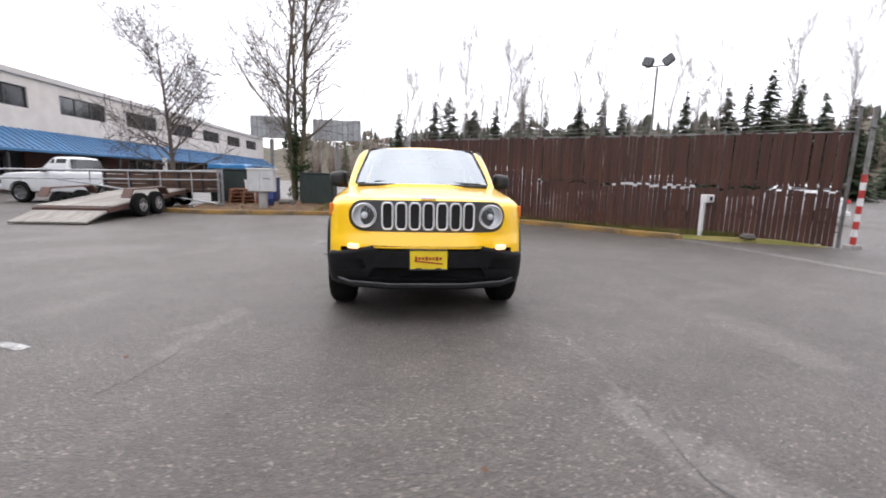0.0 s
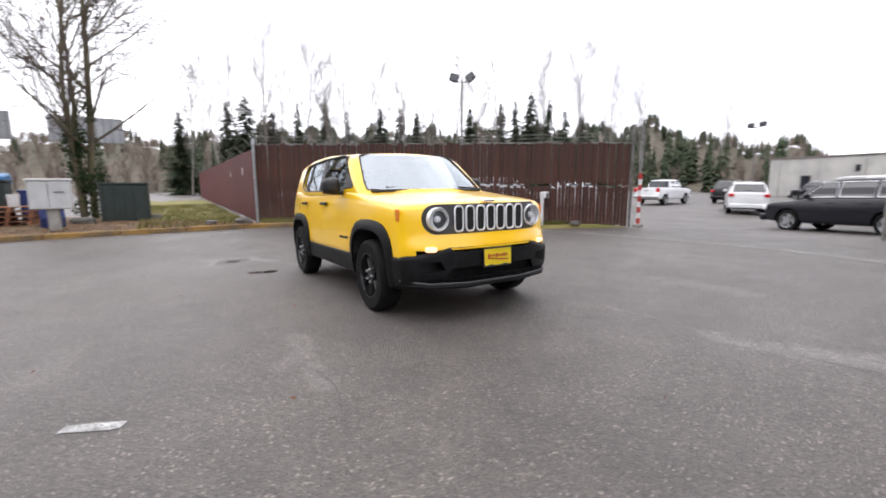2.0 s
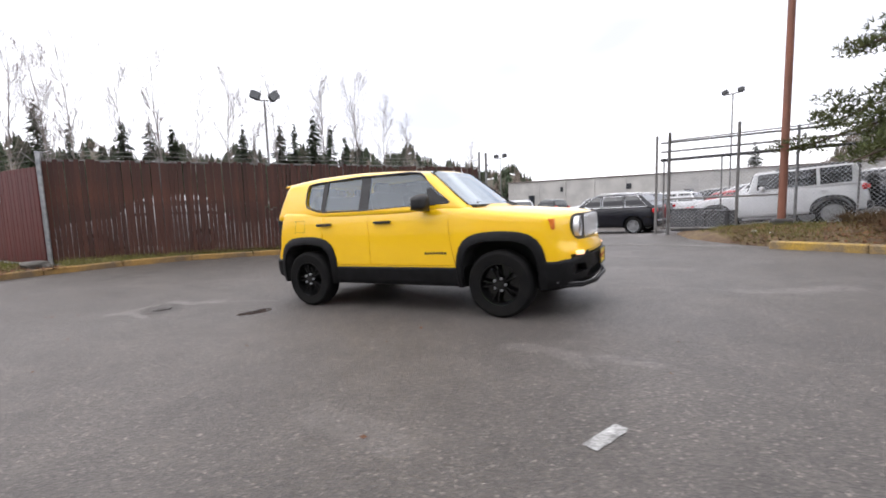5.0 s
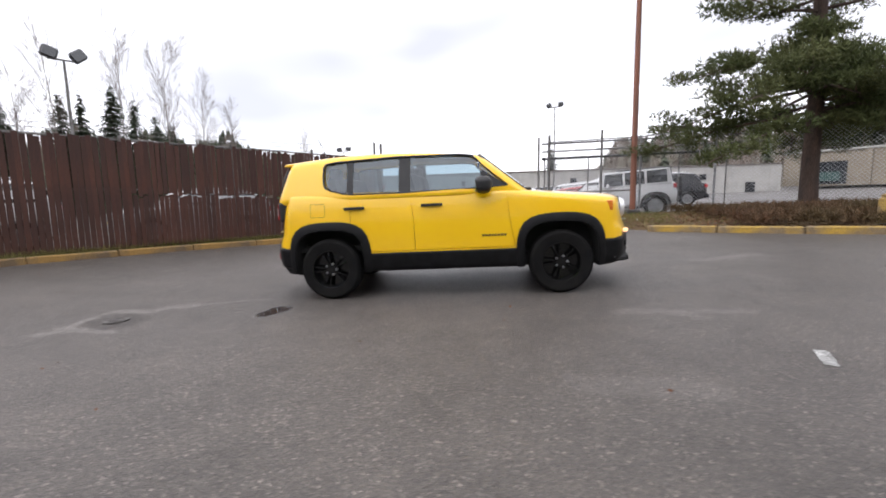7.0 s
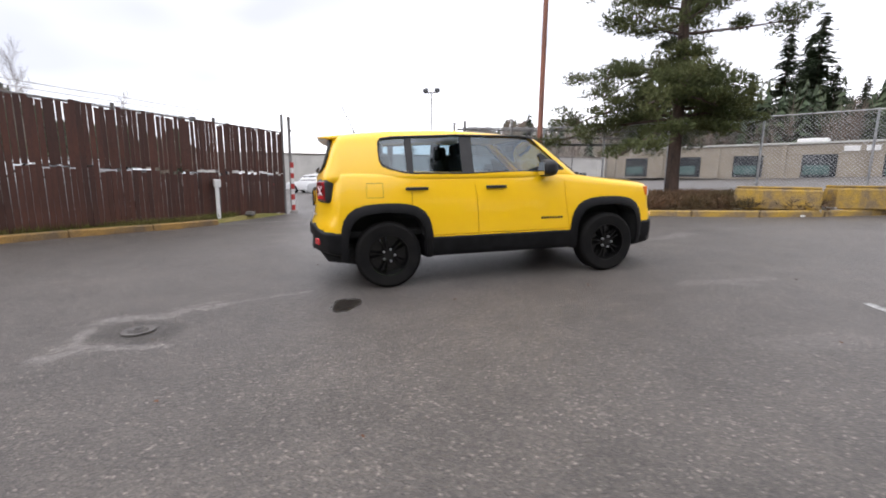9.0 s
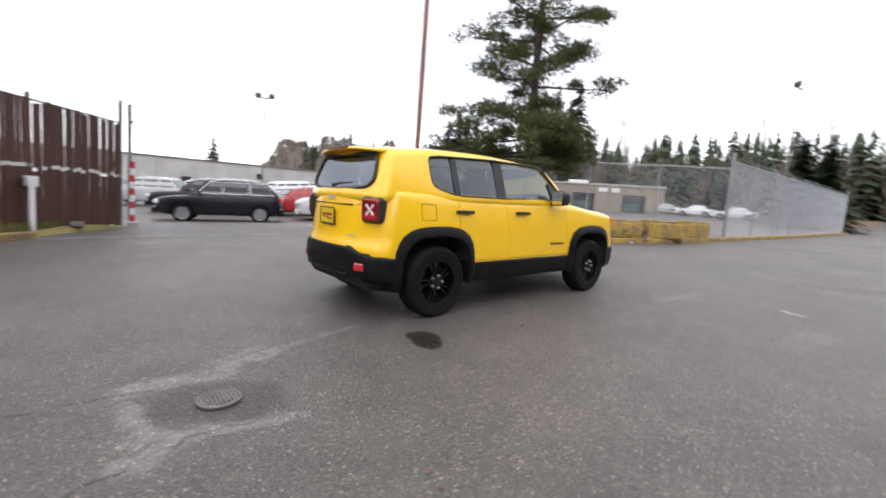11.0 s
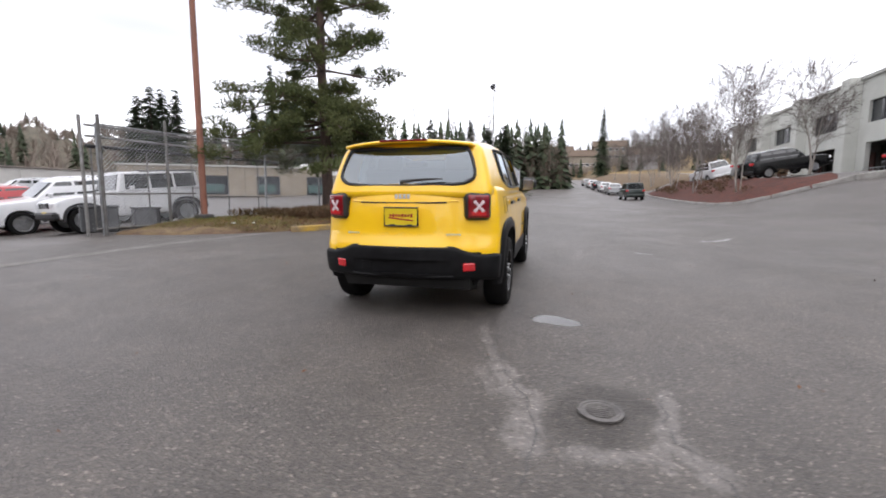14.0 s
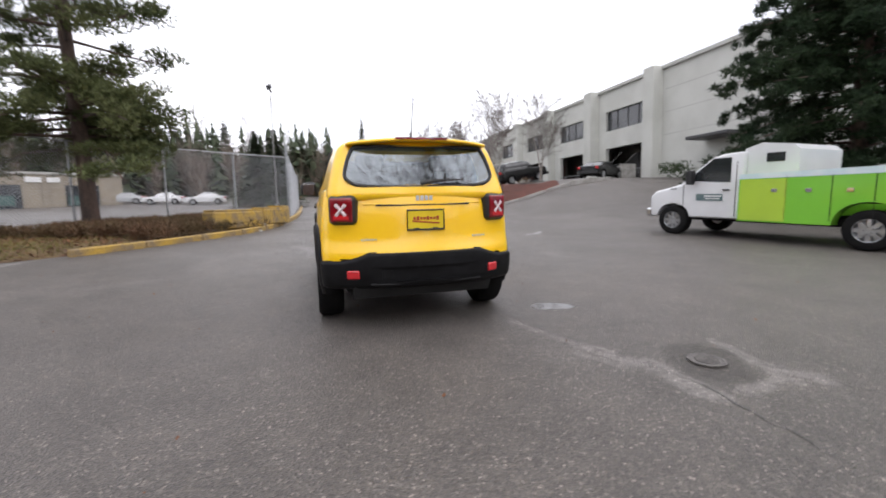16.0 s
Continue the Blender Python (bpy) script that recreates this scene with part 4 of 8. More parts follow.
def offroader():
    car = thing("yellow_suv", "bright yellow compact boxy off-roader with black cladding parked on asphalt", "car", on_ground(-0.055, 0.0, 0.6))
    WB, R = 1.285, 0.345
    # body, with openings for wheels, cabin, grille, lamps and door gaps
    low = hull_shape((0.88, 2.1, 0.48), 0.085, (14, 40, 12), lambda a, b, c: lower_map(a, b, c, 0.0, 0.42))
    cuts = [Shape().bevel_box((0, 0.58, 1.0), (1.46, 2.55, 0.95), 0.05)]
    for y in (-WB, WB):
        for a, b in ((-1.1, -0.56), (0.56, 1.1)):
            cuts.append(Shape().prism(arch_outline(y, 0.415, 0.22, 0.385, 0.02, power=4.0), a, b))
    gaps = []
    def seam(line, x0=0.80):
        for (y0, z0), (y1, z1) in zip(line[:-1], line[1:]):
            d = Vector((0, y1 - y0, z1 - z0))
            for sg in (-1, 1):
                gaps.append(Shape().box((sg * 0.88, (y0 + y1) / 2, (z0 + z1) / 2), (0.10, d.length + 0.004, 0.0065), pose(0, 0, 0, math.degrees(math.atan2(d.z, d.y)))))
    seam([(0.30, 0.53), (0.31, 0.9), (0.37, 1.25)])
    seam([(-0.80, 0.53), (-0.74, 0.85), (-0.72, 1.22)])
    seam([(0.80, 0.53), (0.90, 0.72), (1.02, 0.84), (1.03, 1.22)])
    seam([(-0.80, 0.53), (0.80, 0.53)])
    cuts += gaps
    cuts.append(Shape().box((0, -2.05, 0.40), (1.44, 0.7, 0.46)))
    cuts.append(Shape().box((0, 2.05, 0.40), (1.4, 0.7, 0.44)))
    def face_half(x):
        return 0.128 * math.sqrt(max(0.0, 1 - (max(0, abs(x) - 0.53) / 0.125) ** 2.2))
    def face_y(x, z=0.89):
        return -2.115 + DF(z) + 0.21 * (abs(x) / 0.775) ** 3.4
    xs = [0.654 * math.sin(math.pi / 2 * k / 14) for k in range(-14, 15)]
    rec = Shape()
    for yo in (-0.3, 0.022):
        for sgn in (-1, 1):
            rec.v += [(x, face_y(x) + yo, 0.888 + sgn * max(face_half(x), 0.004)) for x in xs]
    q = len(xs)
    rec.f = [(i, i + 1, q + i + 1, q + i) for i in range(q - 1)] + [(2 * q + i, 3 * q + i, 3 * q + i + 1, 2 * q + i + 1) for i in range(q - 1)]
    rec.f += [(i, 2 * q + i, 2 * q + i + 1, i + 1) for i in range(q - 1)] + [(q + i, q + i + 1, 3 * q + i + 1, 3 * q + i) for i in range(q - 1)]
    rec.f += [(0, q, 3 * q, 2 * q), (q - 1, 3 * q - 1, 4 * q - 1, 2 * q - 1)]
    cuts.append(rec)
    part("body", carve(low, cuts, "body", YELLOW), None, car)
    for y in (-WB, WB):
        part("inner_wheel_well", Shape().box((0, y, 0.55), (1.16, 0.85, 0.5)), UNDER, car)
    part("underbody", Shape().bevel_box((0, 0, 0.36), (1.3, 3.6, 0.16), 0.05), UNDER, car)
    part("cabin_liner", Shape().box((0, 0.58, 0.56), (1.44, 2.53, 0.06)).box((0, -0.68, 0.86), (1.44, 0.04, 0.6)).box((0, 1.83, 0.8), (1.44, 0.04, 0.5)), UNDER, car)

    # cabin shell
    up = hull_shape((0.80, 1.5, 0.29), 0.085, (12, 34, 8), upper_map)
    hollow = hull_shape((0.76, 1.45, 0.27), 0.06, (8, 16, 4), lambda a, b, c: upper_map(a, b, c, 0.05, 0.9, 0.05))
    side = [(-0.735, 1.20), (-0.40, 1.182), (0.40, 1.172), (0.98, 1.178), (1.10, 1.192), (1.25, 1.232), (1.308, 1.262), (1.328, 1.31), (1.336, 1.40), (1.332, 1.50), (1.31, 1.532), (1.2, 1.548), (0.5, 1.572), (-0.22, 1.563), (-0.355, 1.545)]
    wind = [(-0.705, 1.165), (0.705, 1.165), (0.69, 1.26), (0.60, 1.545), (0.56, 1.562), (-0.56, 1.562), (-0.60, 1.545), (-0.69, 1.26)]
    back = [(-0.50, 1.195), (0.50, 1.195), (0.625, 1.25), (0.635, 1.32), (0.575, 1.50), (0.53, 1.535), (-0.53, 1.535), (-0.575, 1.50), (-0.635, 1.32), (-0.625, 1.25)]
    for _ in range(2):
        back = [q_ for a_, b_ in zip(back, back[1:] + back[:1]) for q_ in ((a_[0] * 0.75 + b_[0] * 0.25, a_[1] * 0.75 + b_[1] * 0.25), (a_[0] * 0.25 + b_[0] * 0.75, a_[1] * 0.25 + b_[1] * 0.75))]
    cab = carve(up, [hollow, Shape().prism(side, -1.2, -0.3), Shape().prism(side, 0.3, 1.2), Shape().prism(wind, -1.4, -0.1, "y"), Shape().prism(back, 1.55, 2.4, "y")], "cabin_shell", YELLOW)
    part("cabin_shell", cab, None, car)
    spoil = hull_shape((0.6, 0.14, 0.03), 0.025, (12, 4, 2), lambda a, b, c: (a * 0.61, 1.755 + b * 0.185 - 0.10 * abs(a) ** 3, 1.602 - 0.035 * a * a - 0.02 * (b + 1) / 2 + c * (0.022 - 0.006 * b)))
    part("roof_spoiler", spoil, YELLOW, car, smooth=True)
    part("brake_light", Shape().bevel_box((0, 1.936, 1.588), (0.44, 0.014, 0.018), 0.003), REDLAMP, car, "thin red high brake light")

    # glass
    def sx(y, z, off):
        return WG(z) * taper_up(y) - off
    panes = {
        "front_door_window": [(-0.715, 1.205), (-0.40, 1.19), (0.345, 1.18), (0.345, 1.565), (-0.21, 1.557), (-0.34, 1.54)],
        "rear_door_window": [(0.455, 1.182), (0.97, 1.192), (1.00, 1.205), (1.0, 1.552), (0.5, 1.565), (0.455, 1.565)],
        "quarter_window": [(1.05, 1.20), (1.12, 1.207), (1.245, 1.243), (1.298, 1.272), (1.316, 1.32), (1.323, 1.40), (1.32, 1.49), (1.30, 1.522), (1.2, 1.54), (1.05, 1.548)],
    }
    for sg in (-1, 1):
        for nm, o in panes.items():
            g = part(nm, poly_pane([(sg * sx(y, z, 0.022), y, z) for y, z in o]), PANE, car, "tinted glass pane", fix=False)
            g.visible_shadow = False
        for nm, o in (("b_pillar", [(0.335, 1.165), (0.465, 1.165), (0.465, 1.578), (0.335, 1.578)]), ("c_pillar", [(0.99, 1.175), (1.06, 1.205), (1.06, 1.560), (0.99, 1.565)]), ("mirror_sail", [(-0.74, 1.195), (-0.50, 1.185), (-0.44, 1.36), (-0.47, 1.38)])):
            pts = [(sg * sx(y, z, 0.012), y, z) for y, z in o] + [(sg * sx(y, z, 0.05), y, z) for y, z in o]
            part(nm, Shape().add(pts, [(0, 1, 2, 3), (4, 7, 6, 5), (0, 4, 5, 1), (1, 5, 6, 2), (2, 6, 7, 3), (3, 7, 4, 0)]), BLACK, car)
        trim = Shape()
        ring = [(sg * sx(y, z, 0.004), y, z) for y, z in side]
        trim.tube(ring + [ring[0]], 0.011, 6, False)
        part("window_seal", trim, BLACK, car, smooth=True)
    def yglass(x, z):
        return yf_up(z) + 0.13 * (abs(x) / (WG(z) * taper_up(-0.6))) ** 2.2 + 0.012
    ws = Shape()
    nx_, nz_ = 12, 6
    for j in range(nz_ + 1):
        z = 1.158 + (1.568 - 1.158) * j / nz_
        half = 0.708 - 0.108 * max(0, (z - 1.2)) / 0.35
        for i in range(nx_ + 1):
            x = half * (2 * i / nx_ - 1)
            ws.v.append((x, yglass(x, z), z))
    ws.f = [(j * (nx_ + 1) + i, j * (nx_ + 1) + i + 1, (j + 1) * (nx_ + 1) + i + 1, (j + 1) * (nx_ + 1) + i) for j in range(nz_) for i in range(nx_)]
    g = part("windshield", ws, SHIELD, car, "large flat clear windshield", smooth=True, fix=False)
    g.visible_shadow = False
    rw = [(x, yr_up(z) - 0.05 * (abs(x) / 0.74) ** 2.6 - 0.03, z) for x, z in back]
    g = part("rear_window", poly_pane(rw), REARPANE, car, "tinted rear window", fix=False)
    g.visible_shadow = False
    rs = Shape().tube([(p[0], p[1] + 0.012, p[2]) for p in rw] + [(rw[0][0], rw[0][1] + 0.012, rw[0][2])], 0.016, 6, False)
    part("rear_window_seal", rs, BLACK, car, smooth=True)
    wr = [(x, yglass(x, z) - 0.012, z) for x, z in wind]
    part("windshield_seal", Shape().tube(wr + [wr[0]], 0.010, 6, False), BLACK, car, smooth=True)
    part("cowl", Shape().bevel_box((0, -0.955, 1.148), (1.36, 0.10, 0.035), 0.012), BLACK, car)
    for x0, x1 in ((0.62, 0.08), (0.02, -0.5)):
        part("front_wiper", Shape().tube([(x0, -0.965, 1.172), ((x0 + x1) / 2, -0.945, 1.185), (x1, -0.93, 1.188)], [0.010, 0.008, 0.006], 6), BLACK, car)
    part("rear_wiper", Shape().tube([(0.02, 1.965, 1.225), (-0.12, 1.955, 1.245), (-0.36, 1.94, 1.255)], [0.02, 0.014, 0.007], 6), BLACK, car)
    part("interior_mirror", Shape().bevel_box((0, -0.42, 1.47), (0.24, 0.03, 0.07), 0.015), BLACK, car)

    # interior
    def seat(x, y, w):
        s = Shape()
        s.bevel_box((x, y, 0.78), (w, 0.50, 0.16), 0.05)
        s.bevel_box((x, y + 0.27, 1.08), (w, 0.14, 0.62), 0.05, pose(0, 0, 0, -12))
        part("seat", s, CLOTH, car)
        for hx in ((x,) if w < 0.7 else (x - 0.36, x + 0.36)):
            part("headrest", Shape().bevel_box((hx, y + 0.36, 1.42), (0.27, 0.10, 0.17), 0.04), CLOTH, car)
    seat(-0.37, 0.05, 0.52)
    seat(0.37, 0.05, 0.52)
    seat(0, 0.95, 1.3)
    part("dashboard", Shape().bevel_box((0, -0.58, 0.98), (1.42, 0.40, 0.26), 0.06), BLACK, car)
    sw = Shape()
    ring = [(0.37 + 0.18 * math.cos(a), -0.30 + 0.06 * math.sin(a), 1.06 + 0.17 * math.sin(a)) for a in [2 * math.pi * i / 20 for i in range(21)]]
    sw.tube(ring, 0.015, 6, False)
    part("steering_wheel", sw, BLACK, car, smooth=True)

    # bumpers, sills, wheel-arch flares
    def fr_top(y, px):
        return 0.665 - 0.075 * ease((abs(px) - 0.55) / 0.4)
    fb = hull_shape((0.88, 2.1, 0.2), 0.06, (16, 46, 6), lambda a, b, c: lower_map(a, b, c, 0.014, 0.25, fr_top))
    keep_f = [Shape().box((0, 0.75, 0.5), (3, 4.9, 2.0))]
    for y in (-WB, WB):
        keep_f.append(Shape().prism(arch_outline(y, 0.415, 0.22, 0.385, 0.02, power=4.0), -1.2, 1.2))
    intake = Shape().prism([(-0.50, 0.385), (0.50, 0.385), (0.44, 0.475), (-0.44, 0.475)], -2.4, -2.03, "y")
    slot = Shape().prism([(-0.42, 0.612), (0.42, 0.612), (0.45, 0.645), (-0.45, 0.645)], -2.4, -2.05, "y")
    pockets = [Shape().prism([(sg * 0.50, 0.46), (sg * 0.76, 0.43), (sg * 0.78, 0.53), (sg * 0.54, 0.535)], -2.4, -1.99, "y") for sg in (-1, 1)]
    part("front_bumper", carve(fb, keep_f + [intake, slot] + pockets, "front_bumper", CLADDING), None, car, "black textured front bumper")
    def rr_top(y, px):
        return 0.69 - 0.085 * ease((abs(px) - 0.50) / 0.35)
    rb = hull_shape((0.88, 2.1, 0.2), 0.06, (16, 46, 6), lambda a, b, c: lower_map(a, b, c, 0.016, 0.32, rr_top))
    keep_r = [Shape().box((0, -0.75, 0.5), (3, 4.9, 2.0)), Shape().prism(arch_outline(WB, 0.415, 0.22, 0.385, 0.02, power=4.0), -1.2, 1.2), Shape().prism([(-0.48, 0.665), (0.48, 0.665), (0.50, 0.75), (-0.50, 0.75)], 2.02, 2.4, "y")]
    keep_r.append(Shape().prism([(-0.44, 0.425), (0.44, 0.425), (0.47, 0.55), (-0.47, 0.55)], 2.045, 2.4, "y"))
    part("rear_bumper", carve(rb, keep_r, "rear_bumper", CLADDING), None, car, "black textured rear bumper")
    part("bumper_crease", Shape().tube([(-0.47, 2.035, 0.41), (-0.30, 2.055, 0.405), (0.30, 2.055, 0.405), (0.47, 2.035, 0.41)], 0.010, 6), CLADDING, car, smooth=True)
    part("tow_eye_cover", Shape().bevel_box((0.33, 2.048, 0.49), (0.09, 0.006, 0.07), 0.003), CLADDING, car)
    part("front_lip", Shape().tube([(-0.80, -1.86, 0.335), (-0.62, -2.045, 0.325), (-0.3, -2.12, 0.318), (0.3, -2.12, 0.318), (0.62, -2.045, 0.325), (0.80, -1.86, 0.335)], 0.022, 8), CLADDING, car, smooth=True)
    part("lip_edge", Shape().tube([(-0.83, -1.85, 0.372), (-0.64, -2.055, 0.352), (-0.3, -2.138, 0.342), (0.3, -2.138, 0.342), (0.64, -2.055, 0.352), (0.83, -1.85, 0.372)], 0.009, 6), LIPGREY, car, smooth=True)
    part("bumper_mesh", Shape().box((0, -2.02, 0.43), (0.98, 0.02, 0.1)).box((0, -2.04, 0.628), (0.86, 0.02, 0.034)), BLACKGAP, car)
    sill = hull_shape((0.88, 2.1, 0.13), 0.04, (12, 40, 4), lambda a, b, c: lower_map(a, b, c, 0.012, 0.30, lambda y, px: 0.522))
    keep_s = [Shape().box((0, -2.0, 0.5), (3, 2.2, 2)), Shape().box((0, 2.0, 0.5), (3, 2.2, 2))]
    part("side_sill", carve(sill, keep_s, "side_sill", CLADDING), None, car, "black plastic sill cladding")
    for y in (-WB, WB):
        o1, o2 = arch_outline(y, 0.405, 0.22, 0.385, 0.30, power=4.0), arch_outline(y, 0.482, 0.22, 0.40, 0.30, power=4.0)
        for sg in (-1, 1):
            s = Shape()
            n_ = len(o1)
            rows = []
            for i in range(n_):
                (ya, za), (yb_, zb_) = o1[i], o2[i]
                xa = WL(ya) * SL(max(za, 0.3)) + 0.034
                xb = WL(yb_) * SL(max(zb_, 0.3)) + 0.012
                rows.append([(sg * (xa - 0.10), ya, za), (sg * xa, ya, za), (sg * (xb + 0.022), ya * 0.35 + yb_ * 0.65, za * 0.35 + zb_ * 0.65), (sg * xb, yb_, zb_), (sg * (xb - 0.05), yb_, zb_)])
            s.v = [p for r_ in rows for p in r_]
            s.f = [(i * 5 + j, i * 5 + j + 1, (i + 1) * 5 + j + 1, (i + 1) * 5 + j) for i in range(n_ - 1) for j in range(4)]
            part("arch_flare", s, CLADDING, car, smooth=True)

    # wheels
    for y in (-WB, WB):
        for sg in (-1, 1):
            o1 = arch_outline(y, 0.400, 0.22, 0.385, 0.32, power=4.0)
            ln_ = Shape()
            ln_.v = [(sg * x, a, b) for a, b in o1 for x in (0.55, WL(a) * SL(max(b, 0.3)) + 0.012)]
            ln_.f = [(2 * i, 2 * i + 1, 2 * i + 3, 2 * i + 2) for i in range(len(o1) - 1)]
            part("wheel_arch_liner", ln_, UNDER, car, "black wheel arch liner")
            wheel_parts(car, sg * 0.775, y, R, 0.215, sg, RIMB, 5, 0.61, ridged=True)

    # face: grille panel, seven slots, round headlights
    gp_ = Shape()
    gp_.v = [(x, face_y(x) + 0.016, 0.888 + sgn * max(face_half(x), 0.003)) for sgn in (-1, 1) for x in xs]
    gp_.f = [(i, i + 1, q + i + 1, q + i) for i in range(q - 1)]
    part("grille_panel", gp_, SATIN, car, "dark grey grille panel", smooth=True)
    for i in range(7):
        x = (i - 3) * 0.1115
        s = Shape()
        o = [(x + u * 0.043, 0.888 + v * 0.108) for u, v in [(-1, -0.7), (-0.75, -0.93), (-0.4, -1), (0.4, -1), (0.75, -0.93), (1, -0.7), (1, 0.7), (0.75, 0.93), (0.4, 1), (-0.4, 1), (-0.75, 0.93), (-1, 0.7)]]
        s.tube([(a, face_y(x) + 0.008, b) for a, b in o] + [(o[0][0], face_y(x) + 0.008, o[0][1])], 0.0085, 8, False)
        slot_ = part("grille_slot", s, RINGS, car, "chrome grille ring", smooth=True)
        part("slot_mesh", Shape().prism([(a * 0.97 + x * 0.03, b) for a, b in o], face_y(x) + 0.010, face_y(x) + 0.014, "y"), BLACKGAP, slot_)
    for sg in (-1, 1):
        hc = (sg * 0.523, face_y(0.523) + 0.012, 0.890)
        hl = part("headlight", Shape().lathe([(0.100, 0.02), (0.102, -0.022), (0.097, -0.030), (0.092, -0.026), (0.090, 0.005)], 32, "y", hc), RINGS, car, "round headlight", smooth=True)
        part("reflector_bowl", Shape().lathe([(0.092, -0.012), (0.078, 0.004), (0.05, 0.016), (0.001, 0.018)], 32, "y", hc), LAMPGLASS, hl, smooth=True)
        part("halo_ring", Shape().lathe([(0.090, -0.016), (0.086, -0.022), (0.078, -0.018), (0.078, 0.0)], 32, "y", hc), WHITE, hl, smooth=True)
        part("lens", Shape().lathe([(0.092, -0.024), (0.06, -0.033), (0.03, -0.036), (0.001, -0.037)], 32, "y", hc), glass_clear, hl, smooth=True)
        part("bulb", Shape().lathe([(0.001, -0.024), (0.024, -0.016), (0.030, 0.0), (0.03, 0.012)], 16, "y", hc), LAMPGLASS, hl, smooth=True)
        tl = part("turn_lamp", Shape().bevel_box((sg * 0.612, face_y(0.612, 0.645) - 0.012, 0.64), (0.10, 0.045, 0.042), 0.018, pose(0, 0, 0, 0, 0, sg * 30)), TURNLIT, car, "lit warm white turn lamp", smooth=False)
        part("side_marker", Shape().bevel_box((sg * 0.806, -1.80, 0.93), (0.030, 0.085, 0.105), 0.006, pose(0, 0, 0, 0, 0, sg * 14)), AMBER, car, "amber side marker")
        # mirrors and handles
        mr = part("door_mirror", hull_shape((0.098, 0.085, 0.088), 0.06, (4, 4, 4), lambda a, b, c: (sg * (0.948 + a * 0.098), -0.475 + b * 0.085 + 0.02 * a * a, 1.212 + c * (0.088 - 0.012 * a))), BLACK, car, smooth=True)
        part("mirror_arm", Shape().bevel_box((sg * 0.85, -0.47, 1.145), (0.12, 0.07, 0.05), 0.015), BLACK, mr)
        part("mirror_glass", Shape().bevel_box((sg * 0.945, -0.387, 1.205), (0.14, 0.006, 0.14), 0.002), CHROME, mr)
        for y in (0.10, 0.97):
            x = WL(y) * SL(1.02)
            h = part("door_handle", Shape().bevel_box((sg * (x + 0.028), y, 1.022), (0.022, 0.235, 0.032), 0.009), BLACK, car)
            part("handle_recess", Shape().bevel_box((sg * (x + 0.001), y, 1.022), (0.008, 0.15, 0.06), 0.003), YELLOW, h)
        letter_bars(car, Matrix.Translation((sg * (WL(-0.56) * SL(0.66) + 0.003), -0.57, 0.665)) @ pose(0, 0, 0, 0, 0, 90), 0.27, 0.024, 8, BLACK, "side_lettering")
        # rear lamps
        m = Matrix.Translation((sg * 0.655, 1.878, 1.015)) @ pose(0, 0, 0, 0, 0, sg * -24)
        house = hull_shape((0.118, 0.06, 0.122), 0.045, (3, 2, 3), lambda a, b, c: (a * (0.118 - 0.006 * b), b * 0.058, c * (0.122 - 0.006 * b)))
        t = part("tail_light", house, BLACK, car, "square tail light with a pale cross", smooth=True, m=m)
        part("red_lens", hull_shape((0.094, 0.012, 0.098), 0.011, (6, 2, 6), lambda a, b, c: (a * 0.094, 0.054 + b * 0.012 - 0.006 * (a * a + c * c), c * 0.098)), REDLAMP, t, smooth=True)
        part("lower_lens", Shape().bevel_box((0, 0.0625, -0.062), (0.13, 0.008, 0.035), 0.004), REFLECTOR, t, "brighter red lower lens")
        arms = Shape()
        for ang in (48, 132, 228, 312):
            ca_, sa_ = math.cos(radians(ang)), math.sin(radians(ang))
            arms.add([(0.012 * -sa_, 0.064, 0.012 * ca_), (0.012 * sa_, 0.064, -0.012 * ca_), (0.060 * ca_ + 0.015 * sa_, 0.066, 0.060 * sa_ - 0.015 * ca_), (0.066 * ca_, 0.066, 0.066 * sa_), (0.060 * ca_ - 0.015 * sa_, 0.066, 0.060 * sa_ + 0.015 * ca_), (0, 0.072, 0), (0.035 * ca_, 0.072, 0.035 * sa_)], [(1, 2, 6, 5), (2, 3, 6), (3, 4, 6), (4, 0, 5, 6)])
        part("pale_cross", arms, PALELENS, t, "pale x-shaped reversing lens")
        part("rear_reflector", hull_shape((0.055, 0.02, 0.040), 0.018, (3, 2, 3), lambda a, b, c: (sg * (0.605 + a * 0.052), 1.980 - a * 0.022 + b * 0.022, 0.492 + c * 0.038)), REFLECTOR, car, "red bumper reflector")
        letter_bars(car, Matrix.Translation((sg * 0.47, 2.002, 0.775)) @ pose(0, 0, 0, 0, 0, sg * -12), 0.13, 0.015, 6, BADGE, "tailgate_lettering")
    part("fuel_door_seam", Shape().tube([(-WL(y_) * SL(z_) - 0.0005, y_, z_) for y_, z_ in ((1.32, 0.94), (1.48, 0.94), (1.485, 1.01), (1.48, 1.085), (1.32, 1.085), (1.315, 1.01), (1.32, 0.94))], 0.0022, 6), BLACKGAP, car)
    part("tailgate_crease", Shape().tube([(-0.50, 1.93, 1.06), (-0.25, 1.968, 1.055), (0.25, 1.968, 1.055), (0.50, 1.93, 1.06)], 0.009, 6), YELLOW, car, smooth=True)
    # Black tube paints the shadow line under the tailgate crease.
    part("tailgate_gap", Shape().tube([(-0.40, 1.962, 1.050), (-0.25, 1.980, 1.047), (0.0, 1.984, 1.046), (0.25, 1.980, 1.047), (0.40, 1.962, 1.050)], 0.007, 6), BLACKGAP, car, smooth=True)
    for sg in (-1, 1):
        part("tailgate_gap", Shape().tube([(sg * 0.545, 1.925, 0.90), (sg * 0.55, 1.935, 0.80), (sg * 0.52, 1.965, 0.70)], 0.002, 6), BLACKGAP, car, smooth=True)
